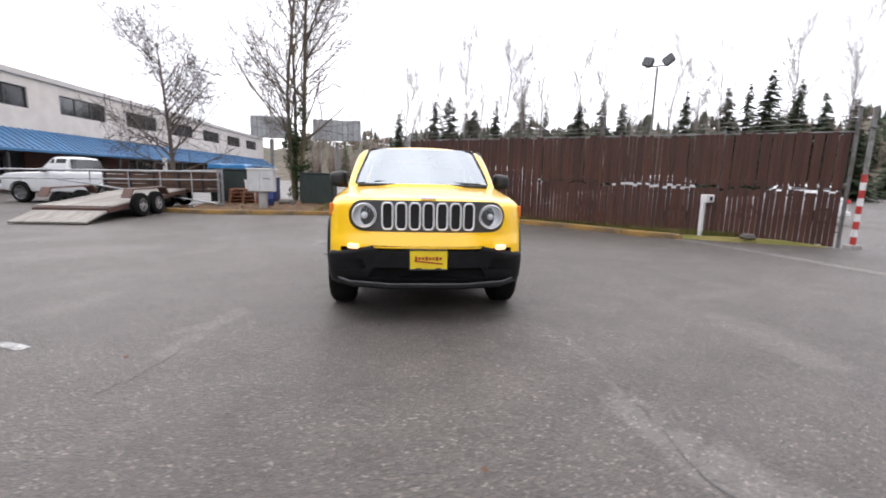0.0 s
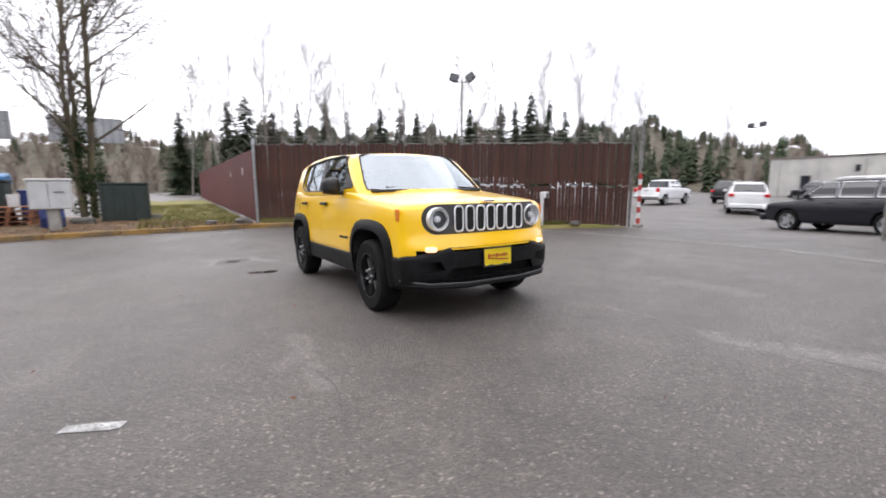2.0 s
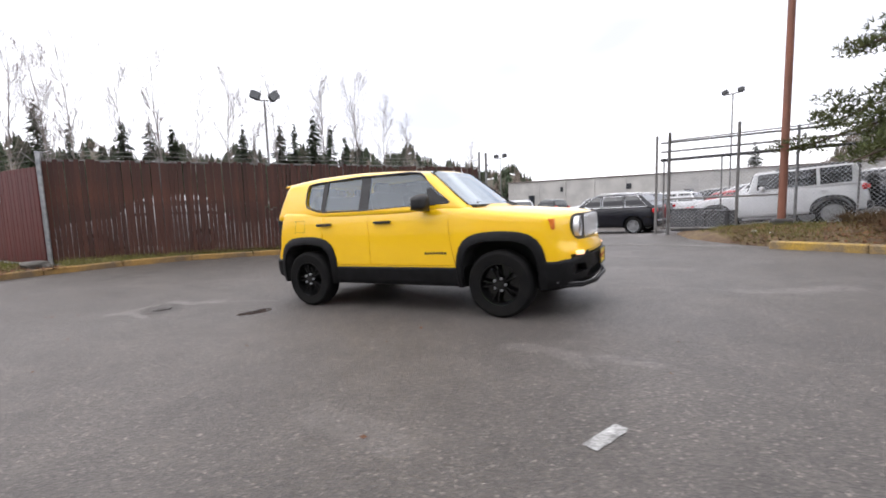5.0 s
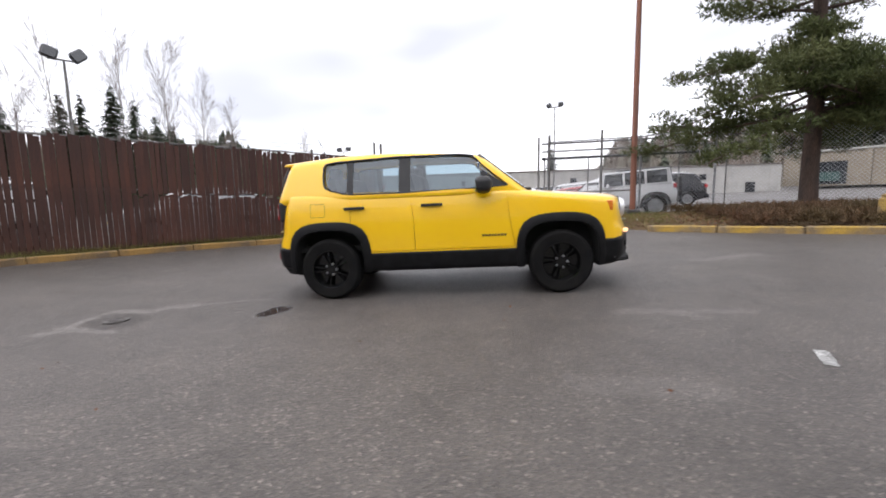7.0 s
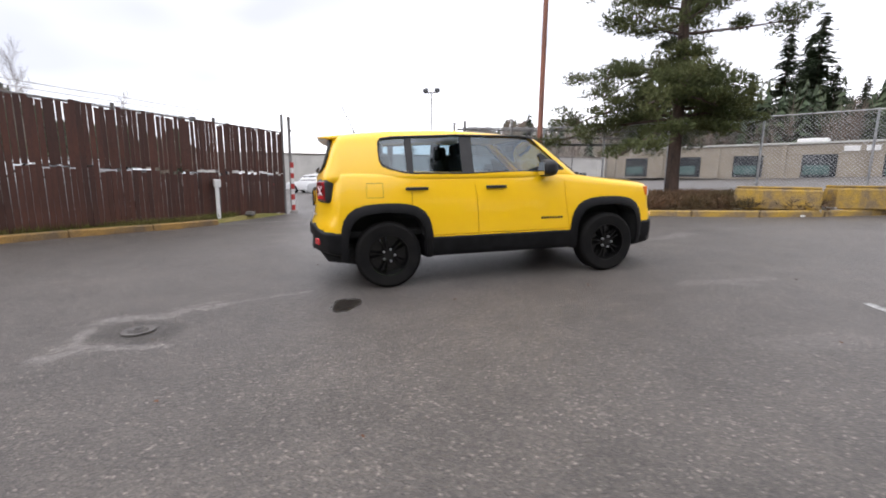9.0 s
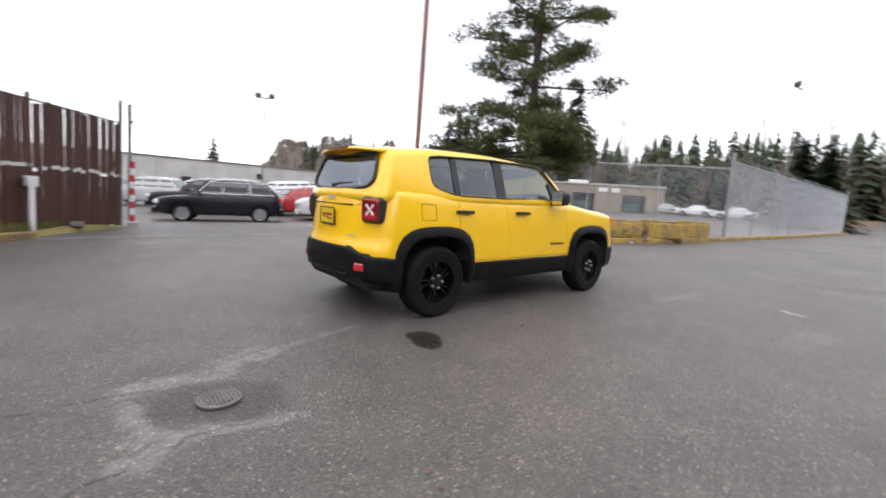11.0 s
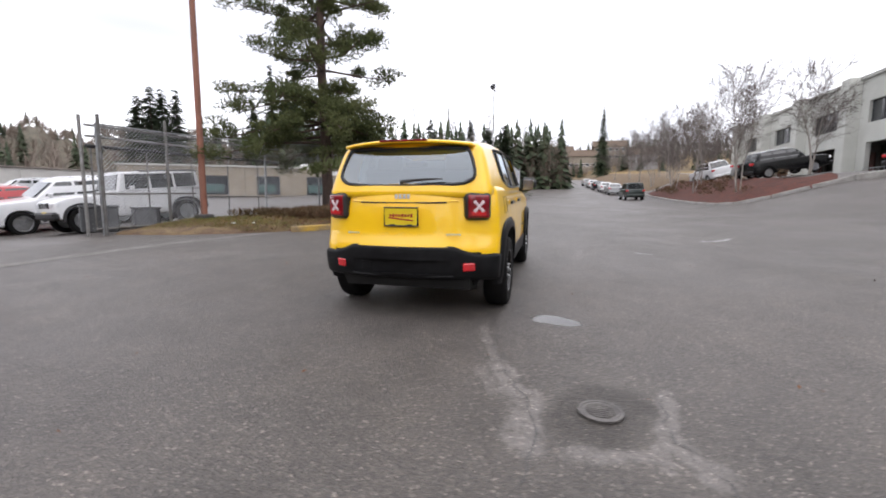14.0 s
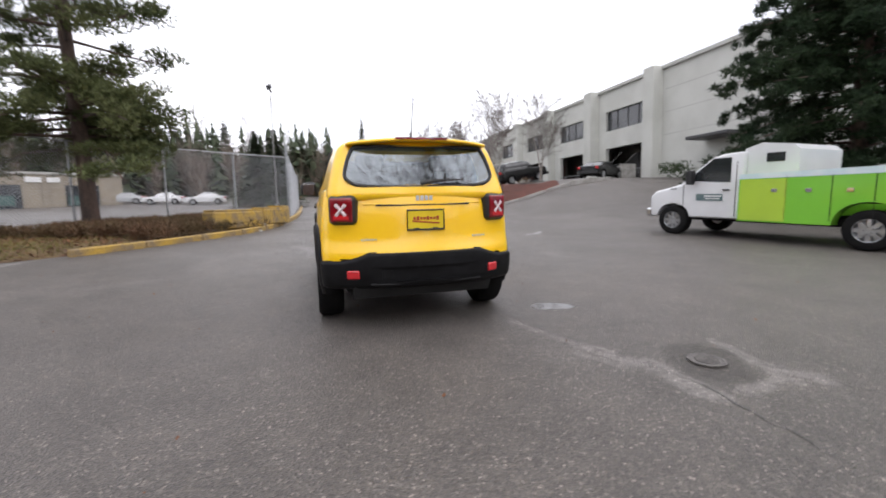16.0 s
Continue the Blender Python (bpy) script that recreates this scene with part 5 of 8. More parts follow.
    letter_bars(car, Matrix.Translation((0, 1.982, 1.102)), 0.15, 0.040, 4, BADGE, "rear_emblem")
    part("front_emblem", Shape().bevel_box((0, -2.012, 1.043), (0.13, 0.05, 0.012), 0.005, pose(0, 0, 0, 22)), CHROME, car, "small chrome emblem")
    # dealer plates
    for y, z, sg in ((-2.148, 0.545, -1), (2.022, 0.925, 1)):
        p = part("licence_plate", Shape().bevel_box((0, y, z), (0.305, 0.012, 0.155), 0.006), PLATEY, car, "yellow dealer plate with a red scribble")
        part("plate_frame", Shape().tube([(-0.155, y + sg * 0.004, z - 0.08), (0.155, y + sg * 0.004, z - 0.08), (0.155, y + sg * 0.004, z + 0.08), (-0.155, y + sg * 0.004, z + 0.08), (-0.155, y + sg * 0.004, z - 0.08)], 0.008, 6), BLACK, p)
        s = Shape().bevel_box((0, y + sg * 0.008, z - 0.02), (0.23, 0.004, 0.012), 0.001, pose(0, 0, 0, 0, -sg * 6))
        for i in range(8):
            s.bevel_box((-0.1 + i * 0.028, y + sg * 0.008, z + 0.012), (0.02, 0.004, 0.02 + 0.012 * (i % 3 == 0)), 0.001)
        part("plate_bars", s, INKRED, p, "red bars in place of lettering")
        for i in (-0.08, 0.08):
            part("plate_clip", Shape().bevel_box((i, y + sg * 0.006, z + sg * 0 - 0.073), (0.05, 0.008, 0.014), 0.003), BLACK, p)
    # roof
    part("antenna", Shape().tube([(0.0, 1.52, 1.63), (0.0, 1.55, 1.72), (0.0, 1.66, 1.97)], [0.012, 0.004, 0.003], 6), BLACK, car)
    # Added dark block stands in for the shade under the tail.
    part("rear_valance", Shape().prism([(1.55, 0.21), (1.90, 0.27), (1.98, 0.40), (1.55, 0.40)], -0.60, 0.60), UNDER, car)
    part("rear_axle", Shape().tube([(-0.7, 1.285, 0.34), (0.7, 1.285, 0.34)], 0.05, 10), UNDER, car)
    return car


glass_clear = glass_mat("clear_lens", (0.97, 0.97, 0.98), 0.92, 0.04)
TURNLIT = glow_mat("lit_turn_lamp", (1.0, 0.60, 0.32), 0.95)
offroader()


# -- parked vehicles, built from one plan with different proportions --
def paint(name, c, rough=0.32, coat=0.7):
    return pbr(name, c, tuple(x * 0.92 for x in c), 1.5, rough, coat=coat)


P_WHITE, P_DARK, P_RED, P_SILVER, P_BLACK = paint("white_car_paint", (0.72, 0.73, 0.74)), paint("charcoal_car_paint", (0.005, 0.0055, 0.010), 0.22, 0.0), paint("red_car_paint", (0.42, 0.02, 0.022)), paint("silver_car_paint", (0.40, 0.41, 0.42)), paint("black_car_paint", (0.005, 0.005, 0.006), 0.22, 0.0)
P_GREEN, P_LIME, P_TEAL, P_BLUE = paint("leaf_green_wrap", (0.19, 0.55, 0.035)), paint("lime_wrap", (0.42, 0.62, 0.05)), paint("teal_car_paint", (0.02, 0.16, 0.15)), paint("blue_car_paint", (0.03, 0.10, 0.32))


BODIES = {}


def parked(name, label, mat, m, L=4.6, W=1.85, Ht=1.68, hood=1.05, belt=1.12, base=0.30, ws=(-0.95, -0.30), rear=(2.1, 1.75), wb=2.75, off=0.05, r=0.36, cab_w=0.80, kind="suv", rim=None, group="", bed=False, category="car", cladding=False, boxy=0.0, low_detail=False, trim=False):
    """A parked vehicle facing its own -y: body, cabin, panes, wheels, lamps, bumpers, mirrors."""
    rim = rim or RIMS
    car = thing(name, label, category, m, group)
    h = L / 2
    wl = curve([(-h, W / 2 * (0.84 + 0.1 * boxy)), (-h + 0.45, W / 2 * 0.965), (0, W / 2), (h - 0.45, W / 2 * 0.97), (h, W / 2 * (0.86 + 0.1 * boxy))])
    sl = curve([(0.2, 0.92), (0.4, 0.985), (0.65, 1.0), (0.9, 0.985), (belt + 0.05, 0.93)])
    tp = curve([(-h, hood - 0.14), (-h + 0.3, hood - 0.04), (ws[0] - 0.05, hood + 0.03), (ws[0] + 0.4, belt + 0.01), (h, belt + 0.02)])

    def low(px, py, pz):
        t = (py + 1) / 2
        y = -h + L * t
        bot = base + 0.06 * abs(py) ** 6
        z = bot + (tp(y) - bot) * (pz + 1) / 2
        ap = min(abs(px), 1)
        k = 0.04 * ease((z - 0.75) / 0.4)
        y += (0.16 * (1 - boxy) * ap ** 3 + k + 0.10 * ease((0.5 - z) / 0.2)) * (1 - t) ** 7 - (0.14 * (1 - boxy) * ap ** 3 + k + 0.08 * ease((0.5 - z) / 0.2)) * t ** 7
        return (px * wl(y) * sl(z), y, z)

    yw = (-wb / 2 + off, wb / 2 + off)
    cuts = [Shape().prism(arch_outline(y, r + 0.06, 0.75 - 0.3 * boxy, r, 0.02), a, b) for y in yw for a, b in ((-1.4, -W / 2 + 0.34), (W / 2 - 0.34, 1.4))]
    if bed:
        cuts.append(Shape().bevel_box((0, (rear[0] + 0.08 + h - 0.06) / 2, belt), (W - 0.2, h - rear[0] - 0.16, 0.9), 0.03))
    for y in ((ws[0] + 0.15, (ws[1] + rear[1]) / 2, rear[1] - 0.2) if not low_detail else ()):
        for sg in (-1, 1):
            cuts.append(Shape().box((sg * W / 2, y, 0.78), (0.1, 0.008, 0.62)))
    key = (L, W, hood, belt, base, ws, rear, wb, off, r, bed, boxy, low_detail)
    if key not in BODIES:
        BODIES[key] = carve(hull_shape((W / 2, h, 0.45), 0.08, (8, 22, 6), low), cuts, "body", mat)
    shell = BODIES[key].copy()
    shell.materials[0] = mat
    part("body", shell, None, car)
    part("underbody", Shape().bevel_box((0, 0, base + 0.06), (W * 0.72, L * 0.84, 0.16), 0.04), UNDER, car)

    # cabin: solid shape with panes let into it
    cw = curve([(belt - 0.06, cab_w * W / 2 * 1.14), (belt + 0.1, cab_w * W / 2 * 1.10), (Ht, cab_w * W / 2 * (0.90 + 0.16 * boxy))])

    def yfr(z):
        return ws[0] + (ws[1] - ws[0]) * (z - belt) / (Ht - belt)

    def yre(z):
        return rear[0] + (rear[1] - rear[0]) * (z - belt) / (Ht - belt)

    def top(px, py, pz):
        t = (py + 1) / 2
        zt = Ht - 0.05 * (1 - boxy) * abs(2 * t - 0.9) ** 2.5 - 0.03 * px * px
        z = belt - 0.06 + (zt - belt + 0.06) * (pz + 1) / 2
        ap = min(abs(px), 1)
        y = (yfr(z) + 0.1 * ap ** 2.4 * (1 - boxy)) * (1 - t) + (yre(z) - 0.08 * ap ** 2.4 * (1 - boxy)) * t
        return (px * cw(z), y, z)
    part("cabin_shell", hull_shape((W * 0.38, (rear[0] - ws[0]) / 2, (Ht - belt) / 2 + 0.03), 0.07, (6, 14, 4), top), mat, car, smooth=True)
    z0, z1 = belt + 0.035, Ht - 0.11
    n_side = 2 if (bed or rear[0] - ws[0] < 2.6) else 3
    span0, span1 = yfr(z0) + 0.22, yre(z0) - 0.16
    top0, top1 = yfr(z1) + 0.16, yre(z1) - 0.12
    for sg in (-1, 1):
        for i in range(n_side):
            f0, f1 = i / n_side, (i + 1) / n_side
            a0, a1 = span0 + (span1 - span0) * f0 + 0.04, span0 + (span1 - span0) * f1 - 0.04
            b0, b1 = max(a0, top0) if i == 0 else a0, a1 if i < n_side - 1 else min(a1, top1)
            o = [(a0, z0), (a1, z0), (b1, z1), (b0, z1)]
            pts = [(sg * (cw(z) + 0.006), y, z) for y, z in o]
            if trim:
                part("window_trim", Shape().tube(pts + [pts[0]], 0.014, 6, False), CHROME, car, "bright chrome window surround")
            part("side_window", Shape().add(pts + [(sg * (cw(z) - 0.03), y, z) for y, z in o], [(0, 1, 2, 3), (4, 7, 6, 5), (0, 4, 5, 1), (1, 5, 6, 2), (2, 6, 7, 3), (3, 7, 4, 0)]), DARKGLASS, car)
        part("door_mirror", Shape().bevel_box((sg * (W / 2 + 0.03), ws[0] + 0.42, belt + 0.06), (0.18, 0.12, 0.15), 0.03), mat if kind != "truck" else BLACK, car)
        for y in ((ws[1] + 0.25, rear[1] - 0.75) if n_side == 3 else (ws[1] + 0.4,)):
            part("door_handle", Shape().bevel_box((sg * (W / 2 * 0.985 + 0.012), y, belt - 0.14), (0.02, 0.2, 0.03), 0.008), mat, car)
        part("headlight", Shape().bevel_box((sg * (W / 2 - 0.24), -h + 0.10, hood - 0.24), (0.36, 0.14, 0.15), 0.04, pose(0, 0, 0, 0, 0, sg * 22)), LAMPGLASS, car, "clear headlight")
        part("tail_light", Shape().bevel_box((sg * (W / 2 - 0.17), h - 0.075, belt - 0.13), (0.26, 0.12, 0.17 if not bed else 0.3), 0.03, pose(0, 0, 0, 0, 0, -sg * 16)), REFLECTOR, car, "red tail light")
    def quad(yf, zl, zh, hw, out):
        o = [(-hw * 1.04, zl), (hw * 1.04, zl), (hw * 0.93, zh), (-hw * 0.93, zh)]
        pts = [(x, yf(z) + out, z) for x, z in o] + [(x, yf(z) - out * 4, z) for x, z in o]
        return Shape().add(pts, [(0, 1, 2, 3), (4, 7, 6, 5), (0, 4, 5, 1), (1, 5, 6, 2), (2, 6, 7, 3), (3, 7, 4, 0)])
    part("windshield", quad(yfr, z0, z1, cw(z0) - 0.12, -0.012), DARKGLASS, car)
    part("rear_window", quad(yre, z0 + 0.02, z1, cw(z0) - 0.16, 0.012), DARKGLASS, car)
    part("front_bumper", Shape().bevel_box((0, -h + 0.06, base + 0.16), (W * 0.92, 0.22, 0.24), 0.06), BLACK if cladding else mat, car)
    part("rear_bumper", Shape().bevel_box((0, h - 0.06, base + 0.18), (W * 0.92, 0.2, 0.24), 0.06), CHROME if bed else (BLACK if cladding else mat), car)
    gr = part("grille", Shape().bevel_box((0, -h + 0.03, hood - 0.25), (W * 0.46, 0.08, 0.17), 0.02), BLACK, car)
    for i in range(7):
        part("grille_bar", Shape().bevel_box(((i - 3) * W * 0.06, -h - 0.015, hood - 0.25), (0.022, 0.02, 0.15), 0.005), CHROME, gr)
    part("licence_plate", Shape().bevel_box((0, h - 0.02, 0.72 if not bed else 0.6), (0.31, 0.02, 0.15), 0.005), PLATEY, car, "yellow dealer plate")
    part("licence_plate", Shape().bevel_box((0, -h + 0.01, base + 0.22), (0.31, 0.06, 0.15), 0.005), PLATEY, car, "yellow dealer plate")
    part("rear_wiper" if not bed else "tailgate_handle", Shape().bevel_box((0, h - 0.02 if bed else yre(z0 + 0.1) + 0.02, belt - 0.2 if bed else z0 + 0.1), (0.3, 0.02, 0.03), 0.008), BLACK, car)
    if kind == "suv" and not boxy:
        for sg in (-1, 1):
            part("roof_rail", Shape().tube([(sg * W * 0.33, top0 + 0.2, Ht - 0.02), (sg * W * 0.335, top0 + 0.4, Ht + 0.035), (sg * W * 0.335, top1 - 0.4, Ht + 0.03), (sg * W * 0.33, top1 - 0.2, Ht - 0.03)], 0.017, 6), CHROME, car, smooth=True)
    for y in yw:
        for sg in (-1, 1):
            wheel_parts(car, sg * (W / 2 - 0.14), y, r, 0.24, sg, rim, 5 if not low_detail else 6, 0.66)
            if cladding:
                o1, o2 = arch_outline(y, r + 0.05, 0.75 - 0.3 * boxy, r, base), arch_outline(y, r + 0.12, 0.75 - 0.3 * boxy, r, base)
                s = Shape()
                for (ya, za), (yb, zb) in zip(o1, o2):
                    s.v += [(sg * (W / 2 - 0.05), ya, za), (sg * (W / 2 + 0.025), ya, za), (sg * (W / 2 + 0.012), yb, zb), (sg * (W / 2 - 0.05), yb, zb)]
                s.f = [(i * 4 + j, i * 4 + j + 1, i * 4 + j + 5, i * 4 + j + 4) for i in range(len(o1) - 1) for j in range(3)]
                part("arch_flare", s, BLACK, car, smooth=True)
    return car


LOT = "cars on the dealer lot"
parked("suv", "charcoal grey mid-size suv with bright alloy wheels on the lot", P_DARK, on_ground(15.55, -0.2, 164), 4.62, 1.86, 1.70, 1.00, 1.10, ws=(-1.15, -0.35), rear=(2.2, 1.55), trim=True, group=LOT)
parked("suv", "white mid-size suv with yellow dealer plates on the lot", P_WHITE, on_ground(15.75, -5.9, 160), 4.82, 1.94, 1.76, 1.10, 1.18, r=0.38, group=LOT)
white_suv = parked("suv", "white suv seen tail-on with red lamps on the lot", P_WHITE, on_ground(25.9, 7.5, 118), 4.82, 1.94, 1.76, 1.10, 1.18, r=0.38, group=LOT)
wr = parked("off_road_car", "white open-country four-door with black flares behind the mesh gate", P_WHITE, on_ground(12.55, -5.75, 162), 4.4, 1.80, 1.84, 1.14, 1.22, 0.42, ws=(-0.62, -0.42), rear=(2.06, 1.98), wb=2.95, off=-0.05, r=0.40, cab_w=0.84, cladding=True, boxy=0.7, group=LOT)
part("hard_top", Shape().bevel_box((0, 1.05, 1.62), (1.50, 1.9, 0.46), 0.05), BLACK, wr, "black hard top")
sp = new("spare_wheel")
sp.parent = wr
sp.matrix_basis = Matrix.Translation((0, 2.26, 1.05)) @ pose(0, 0, 0, 0, 0, 90)
part("tyre", Shape().lathe([(0.24, -0.11), (0.36, -0.12), (0.40, -0.07), (0.40, 0.07), (0.36, 0.12), (0.24, 0.11), (0.22, 0.0), (0.001, 0.02)], 28), TYRE, sp, smooth=True)
parked("hatchback", "red compact car among the lot cars", P_RED, on_ground(19.4, -5.0, 160), 4.4, 1.8, 1.52, 0.95, 1.02, group=LOT, low_detail=True)
parked("sedan", "silver car among the lot cars", P_SILVER, on_ground(22.6, -5.6, 160), 4.7, 1.82, 1.47, 0.95, 1.0, rear=(1.75, 1.0), group=LOT, low_detail=True, kind="sedan")
parked("suv", "black suv far back on the lot", P_BLACK, on_ground(21.0, -0.4, 162), 4.7, 1.88, 1.72, 1.05, 1.12, group=LOT, low_detail=True)
parked("suv", "black suv far back beside a pickup on the lot", P_BLACK, on_ground(36.5, 13.2, 100), 4.7, 1.88, 1.76, 1.05, 1.12, group=LOT, low_detail=True)
ram = parked("pickup_truck", "white crew-cab pickup truck far back on the lot", P_WHITE, on_ground(30.2, 15.2, 98), 5.8, 2.0, 1.9, 1.22, 1.26, 0.42, ws=(-1.25, -0.62), rear=(0.95, 0.85), wb=3.55, r=0.41, bed=True, kind="truck", group=LOT, category="pickup truck")
for x, y, t, p, lab in ((28, 1.5, 150, P_SILVER, "silver"), (31, -1.5, 155, P_WHITE, "white"), (34, -5, 158, P_DARK, "dark grey"), (27, -6.5, 160, P_WHITE, "white"), (38, 4, 150, P_WHITE, "white"), (41, 9, 140, P_DARK, "dark"), (45, 16, 95, P_WHITE, "white"), (33, -10, 165, P_SILVER, "silver"), (40, -14, 165, P_RED, "red"), (25.0, -2.2, 162, P_WHITE, "white"), (22.6, -10.2, 160, P_WHITE, "white"), (19.2, -9.8, 160, P_DARK, "dark grey"), (26.2, -11.0, 160, P_SILVER, "silver"), (29.5, -6.6, 160, P_WHITE, "white")):
    parked("suv", lab + " suv in the far rows of the lot", p, on_ground(x, y, t), 4.7, 1.9, 1.72, 1.06, 1.13, group=LOT, low_detail=True)
# behind the slat fence
parked("suv", "white suv parked close behind the slat fence", P_WHITE, on_ground(3.0, 12.0, -128), 4.7, 1.9, 1.74, 1.08, 1.15, group=LOT, low_detail=True)
parked("hatchback", "silver car parked close behind the slat fence", P_SILVER, on_ground(7.6, 9.0, -128), 4.5, 1.82, 1.55, 0.98, 1.05, group=LOT, low_detail=True)
parked("suv", "white suv in the lot behind the slat fence", P_WHITE, on_ground(17.5, 13.8, -125), 4.7, 1.9, 1.74, 1.08, 1.15, group=LOT, low_detail=True)
# street and upper parking
ST = "cars along the street"
parked("wagon", "dark green wagon with a boxy rear parked at the kerb", paint("dark_green_car_paint", (0.018, 0.03, 0.026)), on_ground(-8.3, -42.6, 2), 4.7, 1.85, 1.75, 1.0, 1.08, rear=(2.2, 2.1), group=ST, boxy=0.4, low_detail=True)
for x, y, t, p, lab in ((-8.0, -56, 2, P_SILVER, "silver"), (-7.6, -63, 2, P_WHITE, "white"), (-7.2, -71, 2, P_DARK, "dark"), (-6.9, -80, 3, P_WHITE, "white"), (-6.5, -92, 3, P_SILVER, "silver"), (1.7, -78, 182, P_SILVER, "silver"), (1.9, -86, 182, P_WHITE, "white"), (2.2, -95, 182, P_SILVER, "silver")):
    parked("sedan", lab + " car parked along the uphill street", p, on_ground(x, y, t), 4.6, 1.82, 1.48, 0.95, 1.0, rear=(1.75, 1.0), group=ST, kind="sedan", low_detail=True)
parked("suv", "dark green suv on the raised parking above the mulch", P_BLACK, on_ground(-15.6, -28.4, -80), 4.9, 1.95, 1.76, 1.08, 1.15, group=ST)
parked("sedan", "silver car on the raised parking above the mulch", P_SILVER, on_ground(-15.6, -32.0, 8), 4.7, 1.85, 1.47, 0.95, 1.0, rear=(1.75, 1.0), group=ST, kind="sedan", low_detail=True)
parked("sedan", "dark sports car parked beside the warehouse steps", P_BLACK, on_ground(-21.0, -24.8, -62), 4.6, 1.85, 1.40, 0.92, 0.98, rear=(1.75, 0.9), group=ST, kind="sedan", low_detail=True)
parked("suv", "white van-like car beyond the bare trees", P_WHITE, on_ground(-14.8, -40, 8), 4.9, 1.9, 1.8, 1.1, 1.15, group=ST, low_detail=True)


for x, y, t, p, lab in ((14.6, -55, 96, P_WHITE, "white"), (20.0, -57.5, 92, P_WHITE, "white"), (25.2, -60, 95, P_SILVER, "silver")):
    parked("sedan", lab + " car in the lot behind the street fence", p, on_ground(x, y, t), 4.6, 1.82, 1.48, 0.95, 1.0, rear=(1.75, 1.0), group=ST, kind="sedan", low_detail=True)


# -- green and white service truck --
def service_truck():
    tr = thing("service_truck", "white van-nosed service truck with a lime green utility body", "truck", on_ground(-9.02, -1.72, 10.2))
    tr.scale = (1, 1, 0.92)
    W, h = 2.0, 2.9
    wb, r = 3.78, 0.39
    yw = (-wb / 2, wb / 2)
    prof = [(-2.52, 0.48), (-2.55, 0.80), (-2.53, 1.02), (-2.40, 1.16), (-1.78, 1.32), (-1.70, 1.35), (-0.98, 1.96), (-0.72, 2.05), (-0.28, 2.07), (-0.28, 0.48)]
    s = Shape().prism(prof, -W / 2 * 0.97, W / 2 * 0.97)
    cuts = [Shape().prism(arch_outline(yw[0], r + 0.06, 0.7, r, 0.02), a, b) for a, b in ((-1.4, -0.62), (0.62, 1.4))]
    bm = bmesh.new()
    bm.from_mesh(s.mesh("tmp", None))
    bmesh.ops.bevel(bm, geom=[e for e in bm.edges], offset=0.07, segments=3, affect="EDGES", profile=0.6)
    bm.verts.index_update()
    s2 = Shape().add([v.co[:] for v in bm.verts], [[v.index for v in f.verts] for f in bm.faces])
    bm.free()
    part("cab", carve(s2, cuts, "cab", P_WHITE), None, tr)
    for sg in (-1, 1):
        x = sg * (W / 2 * 0.97 + 0.006)
        o = [(-1.55, 1.42), (-0.52, 1.36), (-0.52, 1.95), (-0.92, 1.95)]
        part("door_window", Shape().add([(x, y, z) for y, z in o] + [(x - sg * 0.03, y, z) for y, z in o], [(0, 1, 2, 3), (4, 7, 6, 5), (0, 4, 5, 1), (1, 5, 6, 2), (2, 6, 7, 3), (3, 7, 4, 0)]), DARKGLASS, tr)
        part("door_mirror", Shape().bevel_box((sg * (W / 2 + 0.14), -1.35, 1.5), (0.2, 0.14, 0.36), 0.03), BLACK, tr)
        part("headlight", Shape().bevel_box((sg * 0.78, -2.50, 0.94), (0.3, 0.14, 0.22), 0.03), LAMPGLASS, tr, "clear headlight")
        part("door_gap", Shape().box((x - sg * 0.001, -1.62, 0.95), (0.006, 0.012, 0.8)), BLACKGAP, tr)
        part("door_gap", Shape().box((x - sg * 0.001, -0.40, 1.2), (0.006, 0.012, 1.3)), BLACKGAP, tr)
        part("door_handle", Shape().bevel_box((x + sg * 0.02, -0.6, 1.18), (0.03, 0.16, 0.04), 0.01), BLACK, tr)
        dec = part("door_sign", Shape().bevel_box((x + sg * 0.002, -0.98, 1.0), (0.006, 0.62, 0.17), 0.002), pbr("slate_decal", (0.10, 0.16, 0.17), (0.16, 0.22, 0.22), 9, 0.4), tr, "dark decal in place of a firm's sign")
        part("sign_bars", Shape().bevel_box((x + sg * 0.006, -0.9, 1.03), (0.004, 0.40, 0.035), 0.001).bevel_box((x + sg * 0.006, -0.9, 0.97), (0.004, 0.34, 0.025), 0.001), WHITE, dec)
        for i in range(3):
            part("badge_bar", Shape().bevel_box((x + sg * 0.002, -1.95 + i * 0.06, 1.22 - i * 0.0), (0.004, 0.045, 0.03), 0.001), BLACK, tr)
    part("windshield", Shape().add([(-0.84, -1.73, 1.40), (0.84, -1.73, 1.40), (0.78, -1.02, 1.98), (-0.78, -1.02, 1.98)], [(0, 1, 2, 3)]), DARKGLASS, tr)
    part("front_bumper", Shape().bevel_box((0, -2.58, 0.58), (1.96, 0.2, 0.24), 0.05), CHROME, tr, "chrome bumper")
    part("grille", Shape().bevel_box((0, -2.55, 0.92), (1.1, 0.06, 0.24), 0.02), SATIN, tr)
    # raised cap behind the cab with a small window
    cap = [(-0.34, 1.50), (0.68, 1.50), (0.68, 2.04), (0.56, 2.16), (0.0, 2.24), (-0.34, 2.13)]
    part("cap", Shape().prism(cap, -0.82, 0.82), P_WHITE, tr)
